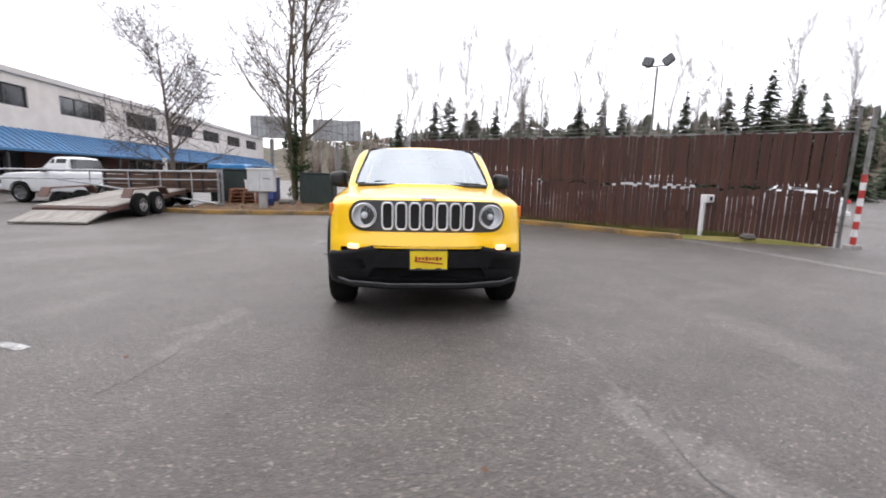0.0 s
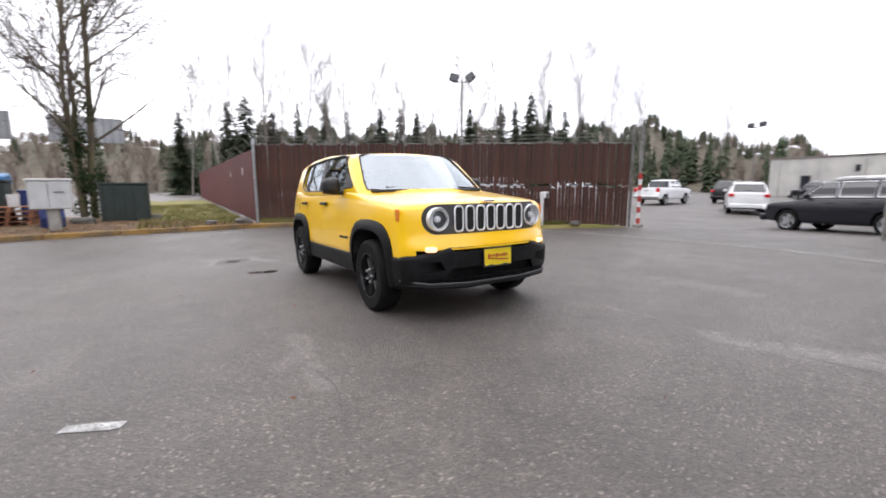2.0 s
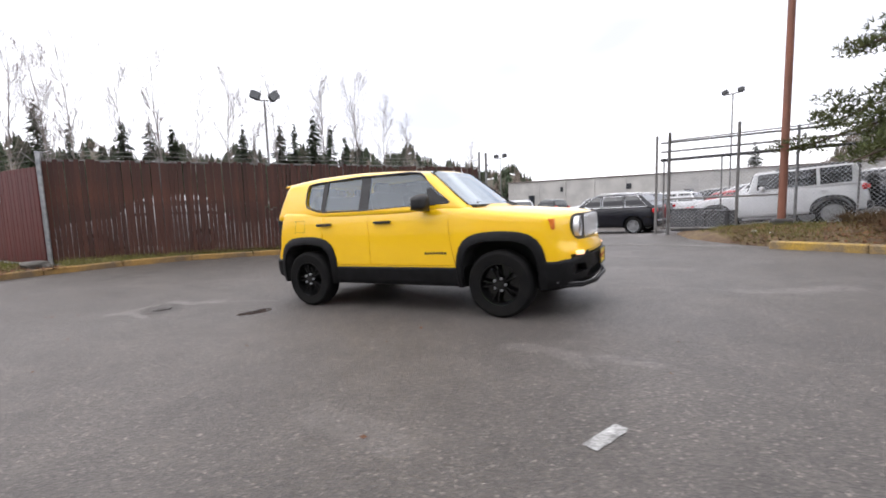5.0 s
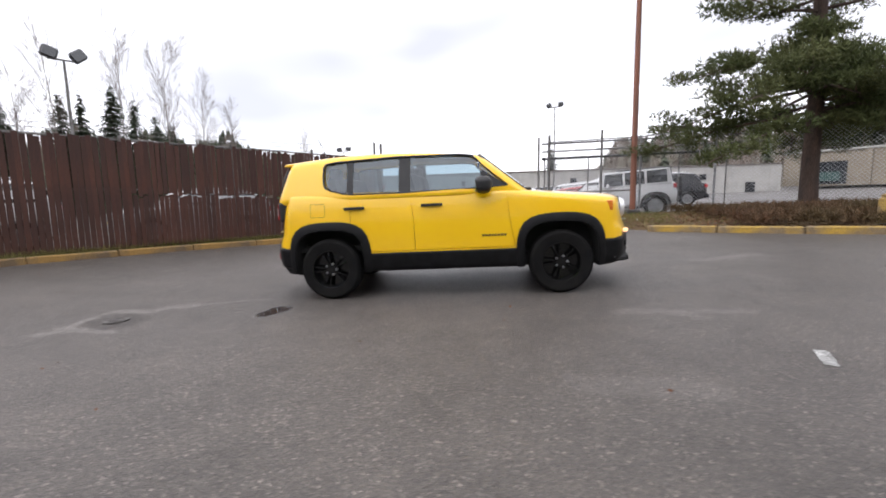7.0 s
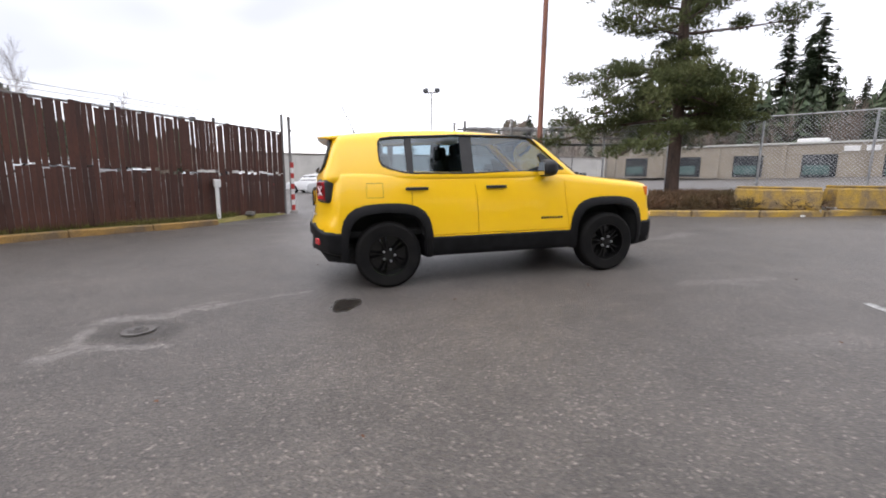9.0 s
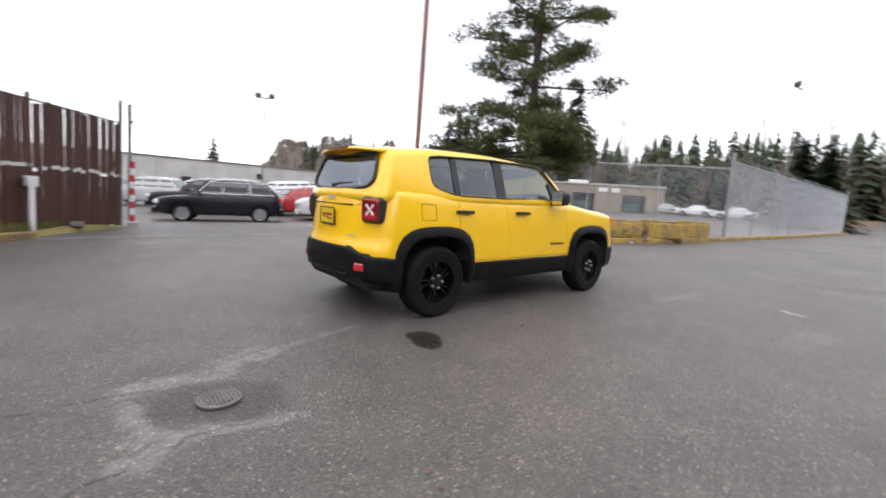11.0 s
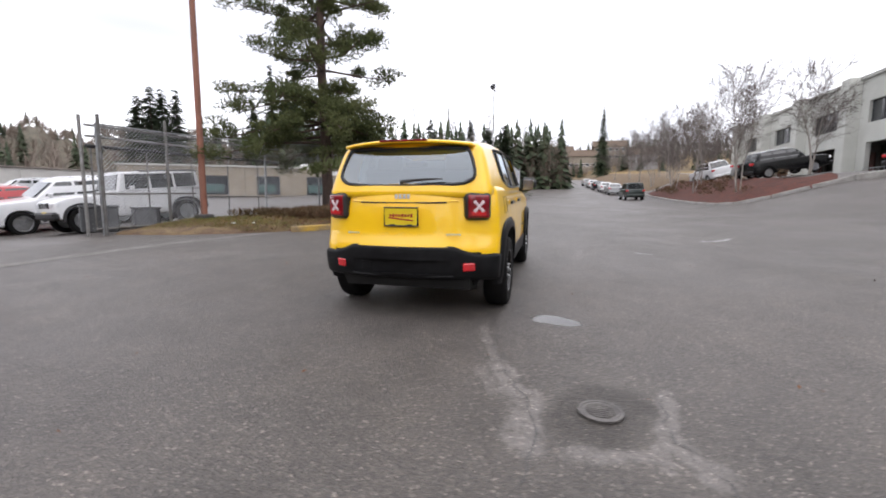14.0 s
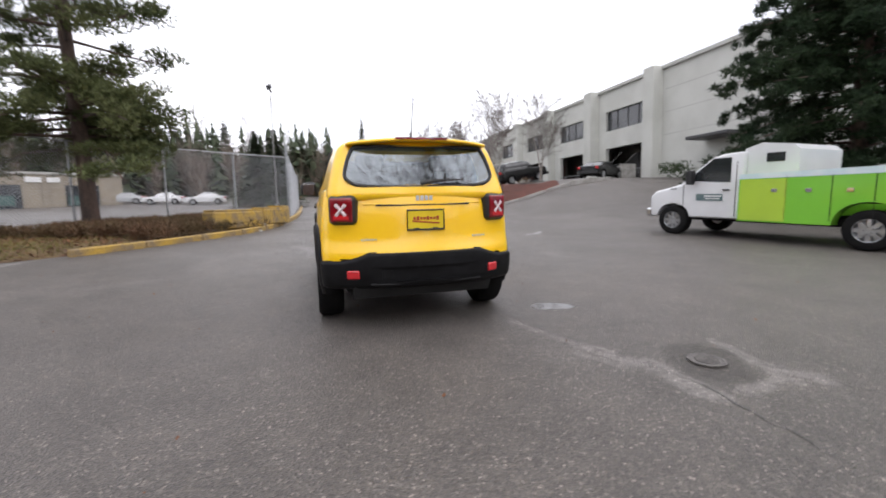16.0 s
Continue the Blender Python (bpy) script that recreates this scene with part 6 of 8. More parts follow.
    for sg in (-1, 1):
        part("cap_window", Shape().bevel_box((sg * 0.825, 0.26, 1.90), (0.02, 0.34, 0.20), 0.03), DARKGLASS, tr)
        # utility body sides, with wheel arch
        o = [(-0.26, 0.46), (3.55, 0.46), (3.55, 1.62), (-0.26, 1.50)]
        side = carve(Shape().prism(o, sg * 1.04 - 0.2, sg * 1.04 + 0.2 - (0.14 if sg > 0 else 0.26)), [Shape().prism(arch_outline(yw[1], r + 0.13, 0.8, r + 0.02, 0.0), sg * 1.04 - 0.6, sg * 1.04 + 0.6)], "utility_side", P_GREEN)
        us = part("utility_side", side, None, tr, "bright green utility body side")
        part("lime_panel", Shape().bevel_box((sg * 1.104, 0.20, 0.95), (0.014, 0.86, 0.92), 0.003), P_LIME, us, "lime panel")
        part("pale_band", Shape().prism([(-0.26, 1.42), (0.9, 1.44), (3.55, 1.50), (3.55, 1.64), (-0.26, 1.53)], sg * 1.104 - 0.006, sg * 1.104 + 0.006), pbr("pale_blue_band", (0.55, 0.68, 0.70), (0.66, 0.74, 0.74), 3, 0.4), us, "pale blue band")
        for y in (0.62, 1.35, 1.95, 2.75):
            part("door_gap", Shape().box((sg * 1.108, y, 1.0), (0.006, 0.010, 0.92)), BLACKGAP, us)
        for y in (0.42, 1.0, 1.62):
            part("latch", Shape().bevel_box((sg * 1.115, y, 1.16), (0.02, 0.10, 0.08), 0.01), CHROME, us)
    part("bed_floor", Shape().bevel_box((0, 1.65, 0.95), (1.7, 3.8, 0.12), 0.02), BLACK, tr)
    part("tailgate", Shape().bevel_box((0, 3.5, 1.2), (1.8, 0.08, 0.6), 0.02), P_GREEN, tr)
    part("frame", Shape().bevel_box((0, 0.4, 0.48), (0.9, 5.6, 0.2), 0.03), UNDER, tr)
    for y in yw:
        for sg in (-1, 1):
            wheel_parts(tr, sg * (0.86 if y < 0 else 0.93), y, r, 0.23, sg, RIMS, 8, 0.56, pairs=False)
    return tr


service_truck()


# -- flatbed trailer, white pickup and things beyond the kerb --
def trailer():
    tr = thing("equipment_trailer", "tilted flatbed equipment trailer with tandem wheels and a worn wooden deck", "trailer", on_ground(-9.42, 8.0, 0) @ pose(0, 0, 0.0, 0, 0, -90))
    deck = part("deck_frame", Shape().bevel_box((-1.5, 0, 0.46), (4.8, 2.0, 0.14), 0.02, pose(0, 0, 0, 0, 4)), pbr("rusty_brown_steel", (0.10, 0.045, 0.03), (0.06, 0.035, 0.03), 5, 0.7, grain=0.3), tr)
    PL = pbr("grey_deck_plank", (0.34, 0.32, 0.29), (0.24, 0.22, 0.20), 3, 0.85, rand=0.18, grain=0.25, stretch=(0.4, 3, 3))
    pm = Shape().bevel_box((0, 0, 0), (4.55, 0.19, 0.035), 0.006).mesh("plank", PL)
    for i in range(10):
        part("plank", pm, None, deck, m=pose(-1.5, -0.9 + i * 0.2, 0.548, 0, 4))
    for sg in (-1, 1):
        part("fender", Shape().prism([(-1.75, 0.62), (-1.55, 0.86), (0.15, 0.86), (0.35, 0.62), (0.30, 0.60), (0.12, 0.82), (-1.52, 0.82), (-1.70, 0.60)], sg * 1.12 - 0.13, sg * 1.12 + 0.13, "y"), pbr("fender_brown", (0.11, 0.05, 0.035), (0.07, 0.04, 0.03), 5, 0.6), tr)
        for x in (-1.15, -0.32):
            w = wheel_parts(tr, 0, 0, 0.36, 0.2, sg, RIMS, 6, 0.55, pairs=False)
            w.matrix_basis = pose(x, sg * 1.12, 0.36, 0, 0, 90)
    part("drawbar", Shape().tube([(-3.7, 0.6, 0.62), (-5.2, 0, 0.5), (-3.7, -0.6, 0.62)], 0.05, 8), UNDER, tr)
    part("ramp", Shape().bevel_box((1.25, 0, 0.17), (1.0, 1.9, 0.06), 0.01, pose(0, 0, 0, 0, 14)), PL, tr)
    return tr


trailer()
wp = parked("pickup_truck", "white single-cab work pickup parked beyond the trailer", P_WHITE, on_ground(-13.3, 13.2, -97), 5.3, 1.95, 1.80, 1.16, 1.20, 0.42, ws=(-1.0, -0.45), rear=(0.35, 0.25), wb=3.4, r=0.39, bed=True, kind="truck", category="pickup truck")


# ---- buildings ----
STUCCO = pbr("warm_white_stucco", (0.66, 0.62, 0.58), (0.58, 0.54, 0.51), 1.2, 0.9, bump=0.2, grain=0.08)
TILTUP = pbr("grey_green_concrete", (0.56, 0.565, 0.525), (0.49, 0.495, 0.455), 0.5, 0.85, bump=0.15, grain=0.08)
TILTDARK = pbr("grey_concrete_band", (0.46, 0.46, 0.43), (0.40, 0.40, 0.37), 0.6, 0.85, grain=0.08)
WAREHOUSE = pbr("pale_grey_block", (0.50, 0.49, 0.46), (0.40, 0.39, 0.37), 0.6, 0.9, grain=0.10)
TANWALL = pbr("tan_block", (0.30, 0.26, 0.205), (0.25, 0.215, 0.17), 0.8, 0.9, grain=0.08)
BLUEROOF = pbr("blue_metal_roof", (0.045, 0.17, 0.34), (0.035, 0.12, 0.25), 1.0, 0.4, grain=0.1, rand=0.12)
BRICK = pbr("dark_red_brick", (0.11, 0.045, 0.038), (0.07, 0.035, 0.03), 2, 0.85, grain=0.2)
WINDOW = pbr("office_glass", (0.022, 0.025, 0.03), (0.035, 0.04, 0.045), 0.8, 0.08, coat=0.5)
FRAME = pbr("dark_window_frame", (0.06, 0.06, 0.062), (0.05, 0.05, 0.05), 5, 0.5)
BLINDS = pbr("pale_blinds", (0.42, 0.42, 0.40), (0.30, 0.30, 0.30), 2, 0.8)


def wall_with_holes(name, y0, y1, z0, z1, holes, x0, x1, mat, parent):
    """A wall in the yz plane with real openings cut through it."""
    s = Shape().box(((x0 + x1) / 2, (y0 + y1) / 2, (z0 + z1) / 2), (abs(x1 - x0), y1 - y0, z1 - z0))
    me = carve(s, [Shape().box(((x0 + x1) / 2, (h[0] + h[1]) / 2, (h[2] + h[3]) / 2), (abs(x1 - x0) + 0.4, h[1] - h[0], h[3] - h[2])) for h in holes], name, mat)
    return part(name, me, None, parent)


def window_unit(parent, x, y0, y1, z0, z1, panes, side, depth=0.25):
    """A strip window: frame, mullions and panes set back in the wall. side: +1 when it looks towards +x."""
    w = new("window")
    w.parent = parent
    f = Shape()
    t = 0.06
    xx = x - side * depth
    f.box((xx, (y0 + y1) / 2, z0 + t / 2), (0.10, y1 - y0, t)).box((xx, (y0 + y1) / 2, z1 - t / 2), (0.10, y1 - y0, t))
    for i in range(panes + 1):
        f.box((xx, y0 + (y1 - y0) * i / panes, (z0 + z1) / 2), (0.09, t, z1 - z0 - 2 * t))
    part("frame", f, FRAME, w)
    for i in range(panes):
        a, b = y0 + (y1 - y0) * i / panes, y0 + (y1 - y0) * (i + 1) / panes
        part("pane", Shape().box((xx - side * 0.015, (a + b) / 2, (z0 + z1) / 2), (0.02, b - a - t, z1 - z0 - 2 * t)), WINDOW, w)
        if random.random() < 0.35:
            part("blind", Shape().box((xx - side * 0.08, (a + b) / 2, (z0 + z1) / 2 + 0.1), (0.02, b - a - t, (z1 - z0) * 0.75)), BLINDS, w)
    return w


# warehouse across the street: pilasters, strip windows above, dock openings below
bl = thing("warehouse", "grey concrete warehouse with pilasters, strip windows and recessed docks", "building")
XW = -25.0
bays = [(-31.62 - 8.0 * i, -31.62 - 8.0 * i + 8.0) for i in range(5)]
holes = []
for a, b in bays:
    holes.append((a + 1.85, b - 0.75, 7.25, 9.0))
    holes.append((a + 1.9, b - 0.9, 2.6, 5.7))
wall_with_holes("front_wall", -63.7, -8.0, 0.5, 10.85, holes, XW, XW - 0.35, TILTUP, bl)
for i, (a, b) in enumerate(bays):
    window_unit(bl, XW, a + 1.85, b - 0.75, 7.25, 9.0, 4, 1)
    # Near-black dock colour stands in for the shade inside the recess.
    dk = part("dock_recess", Shape().box((XW - 2.6, (a + b) / 2 + 0.5, 4.1), (0.2, 5.6, 3.3)).box((XW - 1.5, (a + b) / 2 + 0.5, 2.7), (2.2, 5.6, 0.2)), pbr("shaded_dock", (0.06, 0.055, 0.05), (0.09, 0.08, 0.07), 1, 0.9), bl)
    for q in range(3):
        part("dock_door", Shape().bevel_box((XW - 2.42, a + 2.7 + q * 1.75, 4.0), (0.1, 1.35, 2.4), 0.03), (FRAME, WAREHOUSE, BRICK)[q], dk)
    part("railing", Shape().tube([(XW + 0.1, a + 2.0, 3.6), (XW + 0.1, b - 1.0, 3.6)], 0.03, 6), GALV, dk)
    for q in range(9):
        part("baluster", Shape().tube([(XW + 0.1, a + 2.0 + q * 0.63, 2.6), (XW + 0.1, a + 2.0 + q * 0.63, 3.6)], 0.018, 5), GALV, dk)
# Added wall stops sky showing through the docks; interior shade is in its colour.
part("back_wall", Shape().box((XW - 3.4, -35.8, 5.55), (0.2, 55.3, 9.7)), pbr("shaded_interior", (0.10, 0.095, 0.09), (0.07, 0.065, 0.06), 1, 0.9), bl)
for y in (-23.4, -31.4, -39.4, -47.4, -55.4, -63.4):
    part("pilaster", Shape().bevel_box((XW + 0.45, y - 0.0, 5.85), (1.0, 1.15, 10.5), 0.05), TILTUP, bl)
part("parapet", Shape().box((XW - 0.1, -35.8, 10.95), (0.6, 55.6, 0.25)), TILTDARK, bl)
part("roof", Shape().box((XW - 12.3, -35.8, 10.6), (24, 55.5, 0.3)), TILTDARK, bl)
part("end_wall", Shape().box((XW - 12.3, -8.1, 5.6), (24, 0.4, 10.3)), TILTUP, bl)
for z in (5.9, 7.6, 9.3):
    part("reveal_band", Shape().box((XW + 0.006, -15.4, z), (0.012, 14.4, 0.06)), TILTDARK, bl)
st = thing("concrete_steps", "grey concrete steps with rails beside the dock", "steps", Matrix.Translation((XW + 1.6, -25.6, ground_z(-23.4, -25.6))))
for i in range(7):
    part("step", Shape().bevel_box((-0.15 * 0, 0.3 * i - 0.9, 0.09 + 0.17 * i), (1.4, 0.32, 0.18 + 0.34 * 0), 0.01), CONC, st)
    part("step_base", Shape().box((0, 0.3 * i - 0.9, 0.0 + 0.085 * i), (1.38, 0.3, 0.17 * i + 0.02)), CONC, st)
for sg in (-0.7, 0.7):
    part("handrail", Shape().tube([(sg, -1.0, 0.95), (sg, 1.0, 2.1)], 0.025, 6), DIRTYGALV, st)
part("entrance_canopy", Shape().bevel_box((XW + 0.9, -17.2, 5.0), (1.8, 3.2, 0.22), 0.04), FRAME, bl)

# office block behind the trailer: white upper floor, blue metal canopy, brick ground floor
ob_ = thing("office_block", "two-storey white office block with a blue metal canopy", "building", Matrix.Translation((-22.5, 20, 0)) @ pose(0, 0, 0, 0, 0, 1.2))
wins = [(-15.5 + 6.95 * i, -15.5 + 6.95 * i + 4.5) for i in range(9)]
wall_with_holes("upper_wall", -25, 48, 3.2, 6.75, [(a, b, 4.75, 5.95) for a, b in wins], 0, -0.3, STUCCO, ob_)
wall_with_holes("lower_wall", -25, 48, -0.6, 3.2, [(a + 0.3, b - 0.4, 0.3, 2.2) for a, b in wins], -0.3, -0.6, BRICK, ob_)
for a, b in wins:
    window_unit(ob_, 0, a, b, 4.75, 5.95, 3, 1, 0.14)
    window_unit(ob_, -0.3, a + 0.3, b - 0.4, 0.3, 2.2, 3, 1, 0.14)
part("fascia", Shape().bevel_box((0.04, 11.5, 6.68), (0.2, 73.2, 0.35), 0.03), pbr("pale_fascia", (0.55, 0.53, 0.51), (0.5, 0.48, 0.46), 1, 0.7), ob_)
part("roof", Shape().box((-8, 11.5, 6.65), (16, 73, 0.2)), TILTDARK, ob_)
part("end_wall", Shape().box((-8, -25, 3), (16, 0.3, 7.2)), STUCCO, ob_)
canopy = part("canopy", Shape().prism([(0.02, 3.52), (1.85, 2.30), (1.85, 2.16), (0.02, 3.30)], -25, 48, "y"), BLUEROOF, ob_, "blue metal canopy roof")
seam_m = Shape().bevel_box((0, 0, 0.02), (2.19, 0.035, 0.05), 0.006).mesh("standing_seam", BLUEROOF)
for i in range(150):
    part("standing_seam", seam_m, None, canopy, m=pose(0.94, -24.8 + i * 0.485, 2.93, 0, 33.7, 0))
for i in range(16):
    part("canopy_post", Shape().bevel_box((1.6, -24 + i * 4.6, 0.9), (0.14, 0.14, 2.9), 0.02), FRAME, ob_)

# long pale warehouse beyond the lot
wh = thing("lot_warehouse", "long low pale grey block warehouse behind the lot", "building")
wa, wb_ = Vector((60.2, 20.3, 0)), Vector((48.6, -34.6, 0))
wd_ = (wb_ - wa)
wt = math.degrees(math.atan2(wd_.y, wd_.x))
wc = (wa + wb_) / 2
whm = Matrix.Translation((wc.x, wc.y, -0.6)) @ pose(0, 0, 0, 0, 0, wt - 90)
L2 = wd_.length / 2
s = Shape()
part("wall", Shape().box((-6, 0, 2.3), (12, 2 * L2, 4.6)), WAREHOUSE, wh, m=whm)
part("roof_edge", Shape().bevel_box((-6, 0, 4.66), (12.3, 2 * L2 + 0.3, 0.16), 0.03), pbr("dark_roof_edge", (0.14, 0.12, 0.11), (0.2, 0.17, 0.15), 2, 0.8), wh, m=whm)
for i, (dy, w_, h_, z_) in enumerate(((-24, 1.0, 2.0, 1.6), (-19, 0.8, 0.7, 3.3), (-10, 0.8, 0.7, 3.3), (-3, 1.0, 2.0, 1.6), (5, 0.8, 0.7, 3.3), (12, 2.6, 1.2, 2.6), (20, 0.8, 0.7, 3.3), (25, 1.0, 2.0, 1.6))):
    for sx_ in (0.0,):
        w = new("window")
        w.parent = wh
        part("frame", Shape().bevel_box((0.02, dy, z_), (0.1, w_, h_), 0.01), FRAME, w, m=whm)
        part("pane", Shape().bevel_box((0.075, dy, z_), (0.02, w_ - 0.16, h_ - 0.16), 0.005), WINDOW, w, m=whm)
for i in range(14):
    part("pilaster", Shape().bevel_box((0.05, -L2 + 1 + i * (2 * L2 - 2) / 13, 2.2), (0.12, 0.35, 4.4), 0.02), WAREHOUSE, wh, m=whm)

# tan workshops beyond the pine
tb = thing("tan_workshop", "low tan block workshop with teal roller doors", "building", Matrix.Translation((37, -52, 1.6)) @ pose(0, 0, 0, 0, 0, 32))
part("wall", Shape().box((4.5, -5, 1.9), (37, 10, 4.2)), TANWALL, tb)
part("roof_edge", Shape().bevel_box((4.5, -5, 4.05), (37.4, 10.4, 0.25), 0.04), TILTDARK, tb)
# Teal is dulled in the colour to stand in for distance haze.
TEALD = pbr("teal_door", (0.045, 0.09, 0.085), (0.06, 0.12, 0.11), 2, 0.5)
for x in (-10, -3, 4, 11, 18):
    d = part("roller_door", Shape().bevel_box((x, 0.02, 1.35), (3.2, 0.12, 2.7), 0.02), WINDOW, tb, "open dark roller door")
    part("door_van", Shape().bevel_box((x + 0.2, 0.12, 0.9), (2.4, 0.1, 1.1), 0.1), TEALD, d)
    part("pilaster", Shape().bevel_box((x + 3.4, 0.08, 1.9), (0.5, 0.2, 4.0), 0.02), TANWALL, tb)
part("sign_board", Shape().bevel_box((-6.5, 0.12, 3.3), (3, 0.1, 0.6), 0.02), WHITE, tb, "plain white sign board")
part("skylight", Shape().bevel_box((-2, -3, 4.45), (3, 2, 0.6), 0.1), WHITE, tb)

# hill houses at the end of the street
HOUSEW = pbr("grey_siding", (0.42, 0.41, 0.40), (0.35, 0.34, 0.33), 1, 0.85)
for x, y, w, h, mt in ((-9.5, -196, 11, 6.0, TANWALL), (-21, -200, 13, 6.5, TANWALL), (-33, -190, 10, 5.0, HOUSEW), (-1, -206, 9, 5.5, HOUSEW)):
    z = ground_z(x, y) - 0.3 + 12.5 * ease((math.hypot(x, y) - 172) / 55)
    hh = thing("hill_house", ("tan" if mt is TANWALL else "grey") + " gabled house on the hill at the street's end", "house", Matrix.Translation((x, y, z)), "houses on the hill")
    part("wall", Shape().box((0, 0, h / 2 - 1), (w, 9, h + 2)), mt, hh)
    part("roof", Shape().prism([(-5.2, h - 0.1), (5.2, h - 0.1), (0, h + 3.0)], -w / 2 - 0.6, w / 2 + 0.6), pbr("brown_shingle", (0.10, 0.07, 0.05), (0.14, 0.10, 0.07), 2, 0.9, grain=0.2), hh)
    for i in range(5):
        for zz in (2.2, 5.2):
            if zz < h - 1:
                wn_ = new("window")
                wn_.parent = hh
                part("frame", Shape().bevel_box((-w / 2 + (i + 0.5) * w / 5, 4.52, zz), (1.6, 0.1, 1.4), 0.02), WHITE, wn_)
                part("pane", Shape().bevel_box((-w / 2 + (i + 0.5) * w / 5, 4.58, zz), (1.35, 0.04, 1.15), 0.01), WINDOW, wn_)


# ---- lamps, boxes, billboards ----
def mast_lamp(x, y, top, heads, label, turn=0, r=0.09, mat_=None, lean=0.0, size=1.0):
    z = ground_z(x, y)
    l = thing("mast_light", label, "lamp post", Matrix.Translation((x, y, z)) @ pose(0, 0, 0, 0, lean, turn), "mast lights")
    h = top - z
    part("mast", Shape().tube([(0, 0, -0.2), (0, 0, h)], [r, r * 0.6], 10), mat_ or DIRTYGALV, l, smooth=True)
    part("cross_arm", Shape().tube([(-0.6, 0, h), (0.6, 0, h)], 0.04, 8), DIRTYGALV, l)
    for sx_, tilt in heads:
        hd = part("flood_head", Shape().bevel_box((sx_, 0, h + 0.28 * size), (0.62 * size, 0.42 * size, 0.5 * size), 0.08 * size, pose(0, 0, 0, 0, tilt)), SATIN, l)
        part("lens", Shape().bevel_box((sx_, -0.22 * size, h + 0.26 * size), (0.5 * size, 0.03, 0.4 * size), 0.01, pose(0, 0, 0, 0, tilt)), DARKGLASS, hd)
    return l


mast_lamp(13.8, 19.2, 7.75, ((-0.50, 18), (0.55, -38)), "tall pole with two dark floodlights behind the slat fence", -38)
mast_lamp(49.6, 17.6, 6.9, ((-0.7, 0), (0.7, 0)), "far pole with two flat floodlights on the lot", 70, 0.08)
mast_lamp(31.1, -6.1, 8.0, ((-0.5, 0), (0.5, 20)), "tall pale pole with paired floodlights on the lot", 60, 0.07, size=0.62)
mast_lamp(3.85, -28.6, 9.4, ((0.2, 30),), "tall pale pole with one floodlight beside the street fence", 80, 0.06, size=0.7)

bx = thing("utility_cabinet", "grey-white electrical cabinet on a concrete pedestal", "utility box", Matrix.Translation((-5.4, 10.55, ground_z(-5.4, 10.55) + 0.1)) @ pose(0, 0, 0, 0, 0, 6))
part("pedestal", Shape().bevel_box((0.02, 0, 0.30), (0.26, 0.3, 0.66), 0.03), CONC, bx)
part("cabinet", Shape().bevel_box((0, 0, 0.98), (0.88, 0.5, 0.78), 0.03), pbr("grey_white_enamel", (0.56, 0.57, 0.57), (0.47, 0.48, 0.48), 3, 0.5), bx)
part("lid", Shape().bevel_box((0, 0, 1.385), (0.94, 0.56, 0.05), 0.015), WHITE, bx)
part("latch", Shape().bevel_box((0.2, -0.26, 1.05), (0.22, 0.02, 0.03), 0.005), SATIN, bx)
part("door_gap", Shape().box((-0.02, -0.253, 0.98), (0.006, 0.008, 0.66)), BLACKGAP, bx)

# dark enclosures and stacked pallets behind the cabinet
def bin_box(x, y, w, d, h, mat_, label, turn=0):
    b = thing("bin", label, "bin", Matrix.Translation((x, y, ground_z(x, y) + 0.08)) @ pose(0, 0, 0, 0, 0, turn), "bins behind the kerb")
    part("body", Shape().bevel_box((0, 0, h / 2), (w, d, h), 0.04), mat_, b)
    part("lid", Shape().bevel_box((0, 0, h + 0.03), (w * 1.04, d * 1.04, 0.07), 0.02), mat_, b)
    for i in range(5):
        part("rib", Shape().bevel_box((-w / 2 + (i + 0.5) * w / 5, -d / 2 - 0.01, h / 2), (0.05, 0.04, h * 0.9), 0.01), mat_, b)
    return b
DKGREEN = pbr("dark_green_plastic", (0.016, 0.03, 0.026), (0.025, 0.036, 0.032), 3, 0.6)
BLUEP = pbr("blue_tarp", (0.03, 0.22, 0.50), (0.02, 0.15, 0.36), 4, 0.5, bump=0.3, bscale=20)
bin_box(-4.0, 13.6, 1.35, 1.0, 1.25, DKGREEN, "dark green lidded bin on the verge")
bin_box(-7.9, 14.4, 1.5, 1.1, 1.35, DKGREEN, "dark bin behind the cabinet", 5)
tp = thing("tarp_bundle", "crumpled blue tarp over a dark crate", "tarp", Matrix.Translation((-8.0, 14.6, ground_z(-8, 14.6) + 1.42)))
part("sheet", hull_shape((0.8, 0.55, 0.22), 0.12, (10, 8, 3), lambda a, b, c: (a * 0.8, b * 0.58, 0.06 + c * 0.2 + 0.08 * noise.noise(Vector((a * 2, b * 2, c))))), BLUEP, tp, smooth=True)
PAL = pbr("orange_pallet_wood", (0.30, 0.12, 0.06), (0.20, 0.09, 0.05), 5, 0.85, rand=0.2, grain=0.2)
for k_ in range(4):
    pl = thing("pallet", "stacked reddish wooden pallet", "pallet", Matrix.Translation((-6.9, 13.3, ground_z(-6.9, 13.3) + 0.10 + 0.145 * k_)) @ pose(0, 0, 0, 0, 0, k_ * 3), "pallet stack")
    for i in range(6):
        part("board", Shape().bevel_box((0, -0.5 + i * 0.2, 0.125), (1.2, 0.12, 0.022), 0.004), PAL, pl)
    for i in (-0.5, 0, 0.5):
        part("bearer", Shape().bevel_box((i, 0, 0.055), (0.09, 1.15, 0.11), 0.005), PAL, pl)

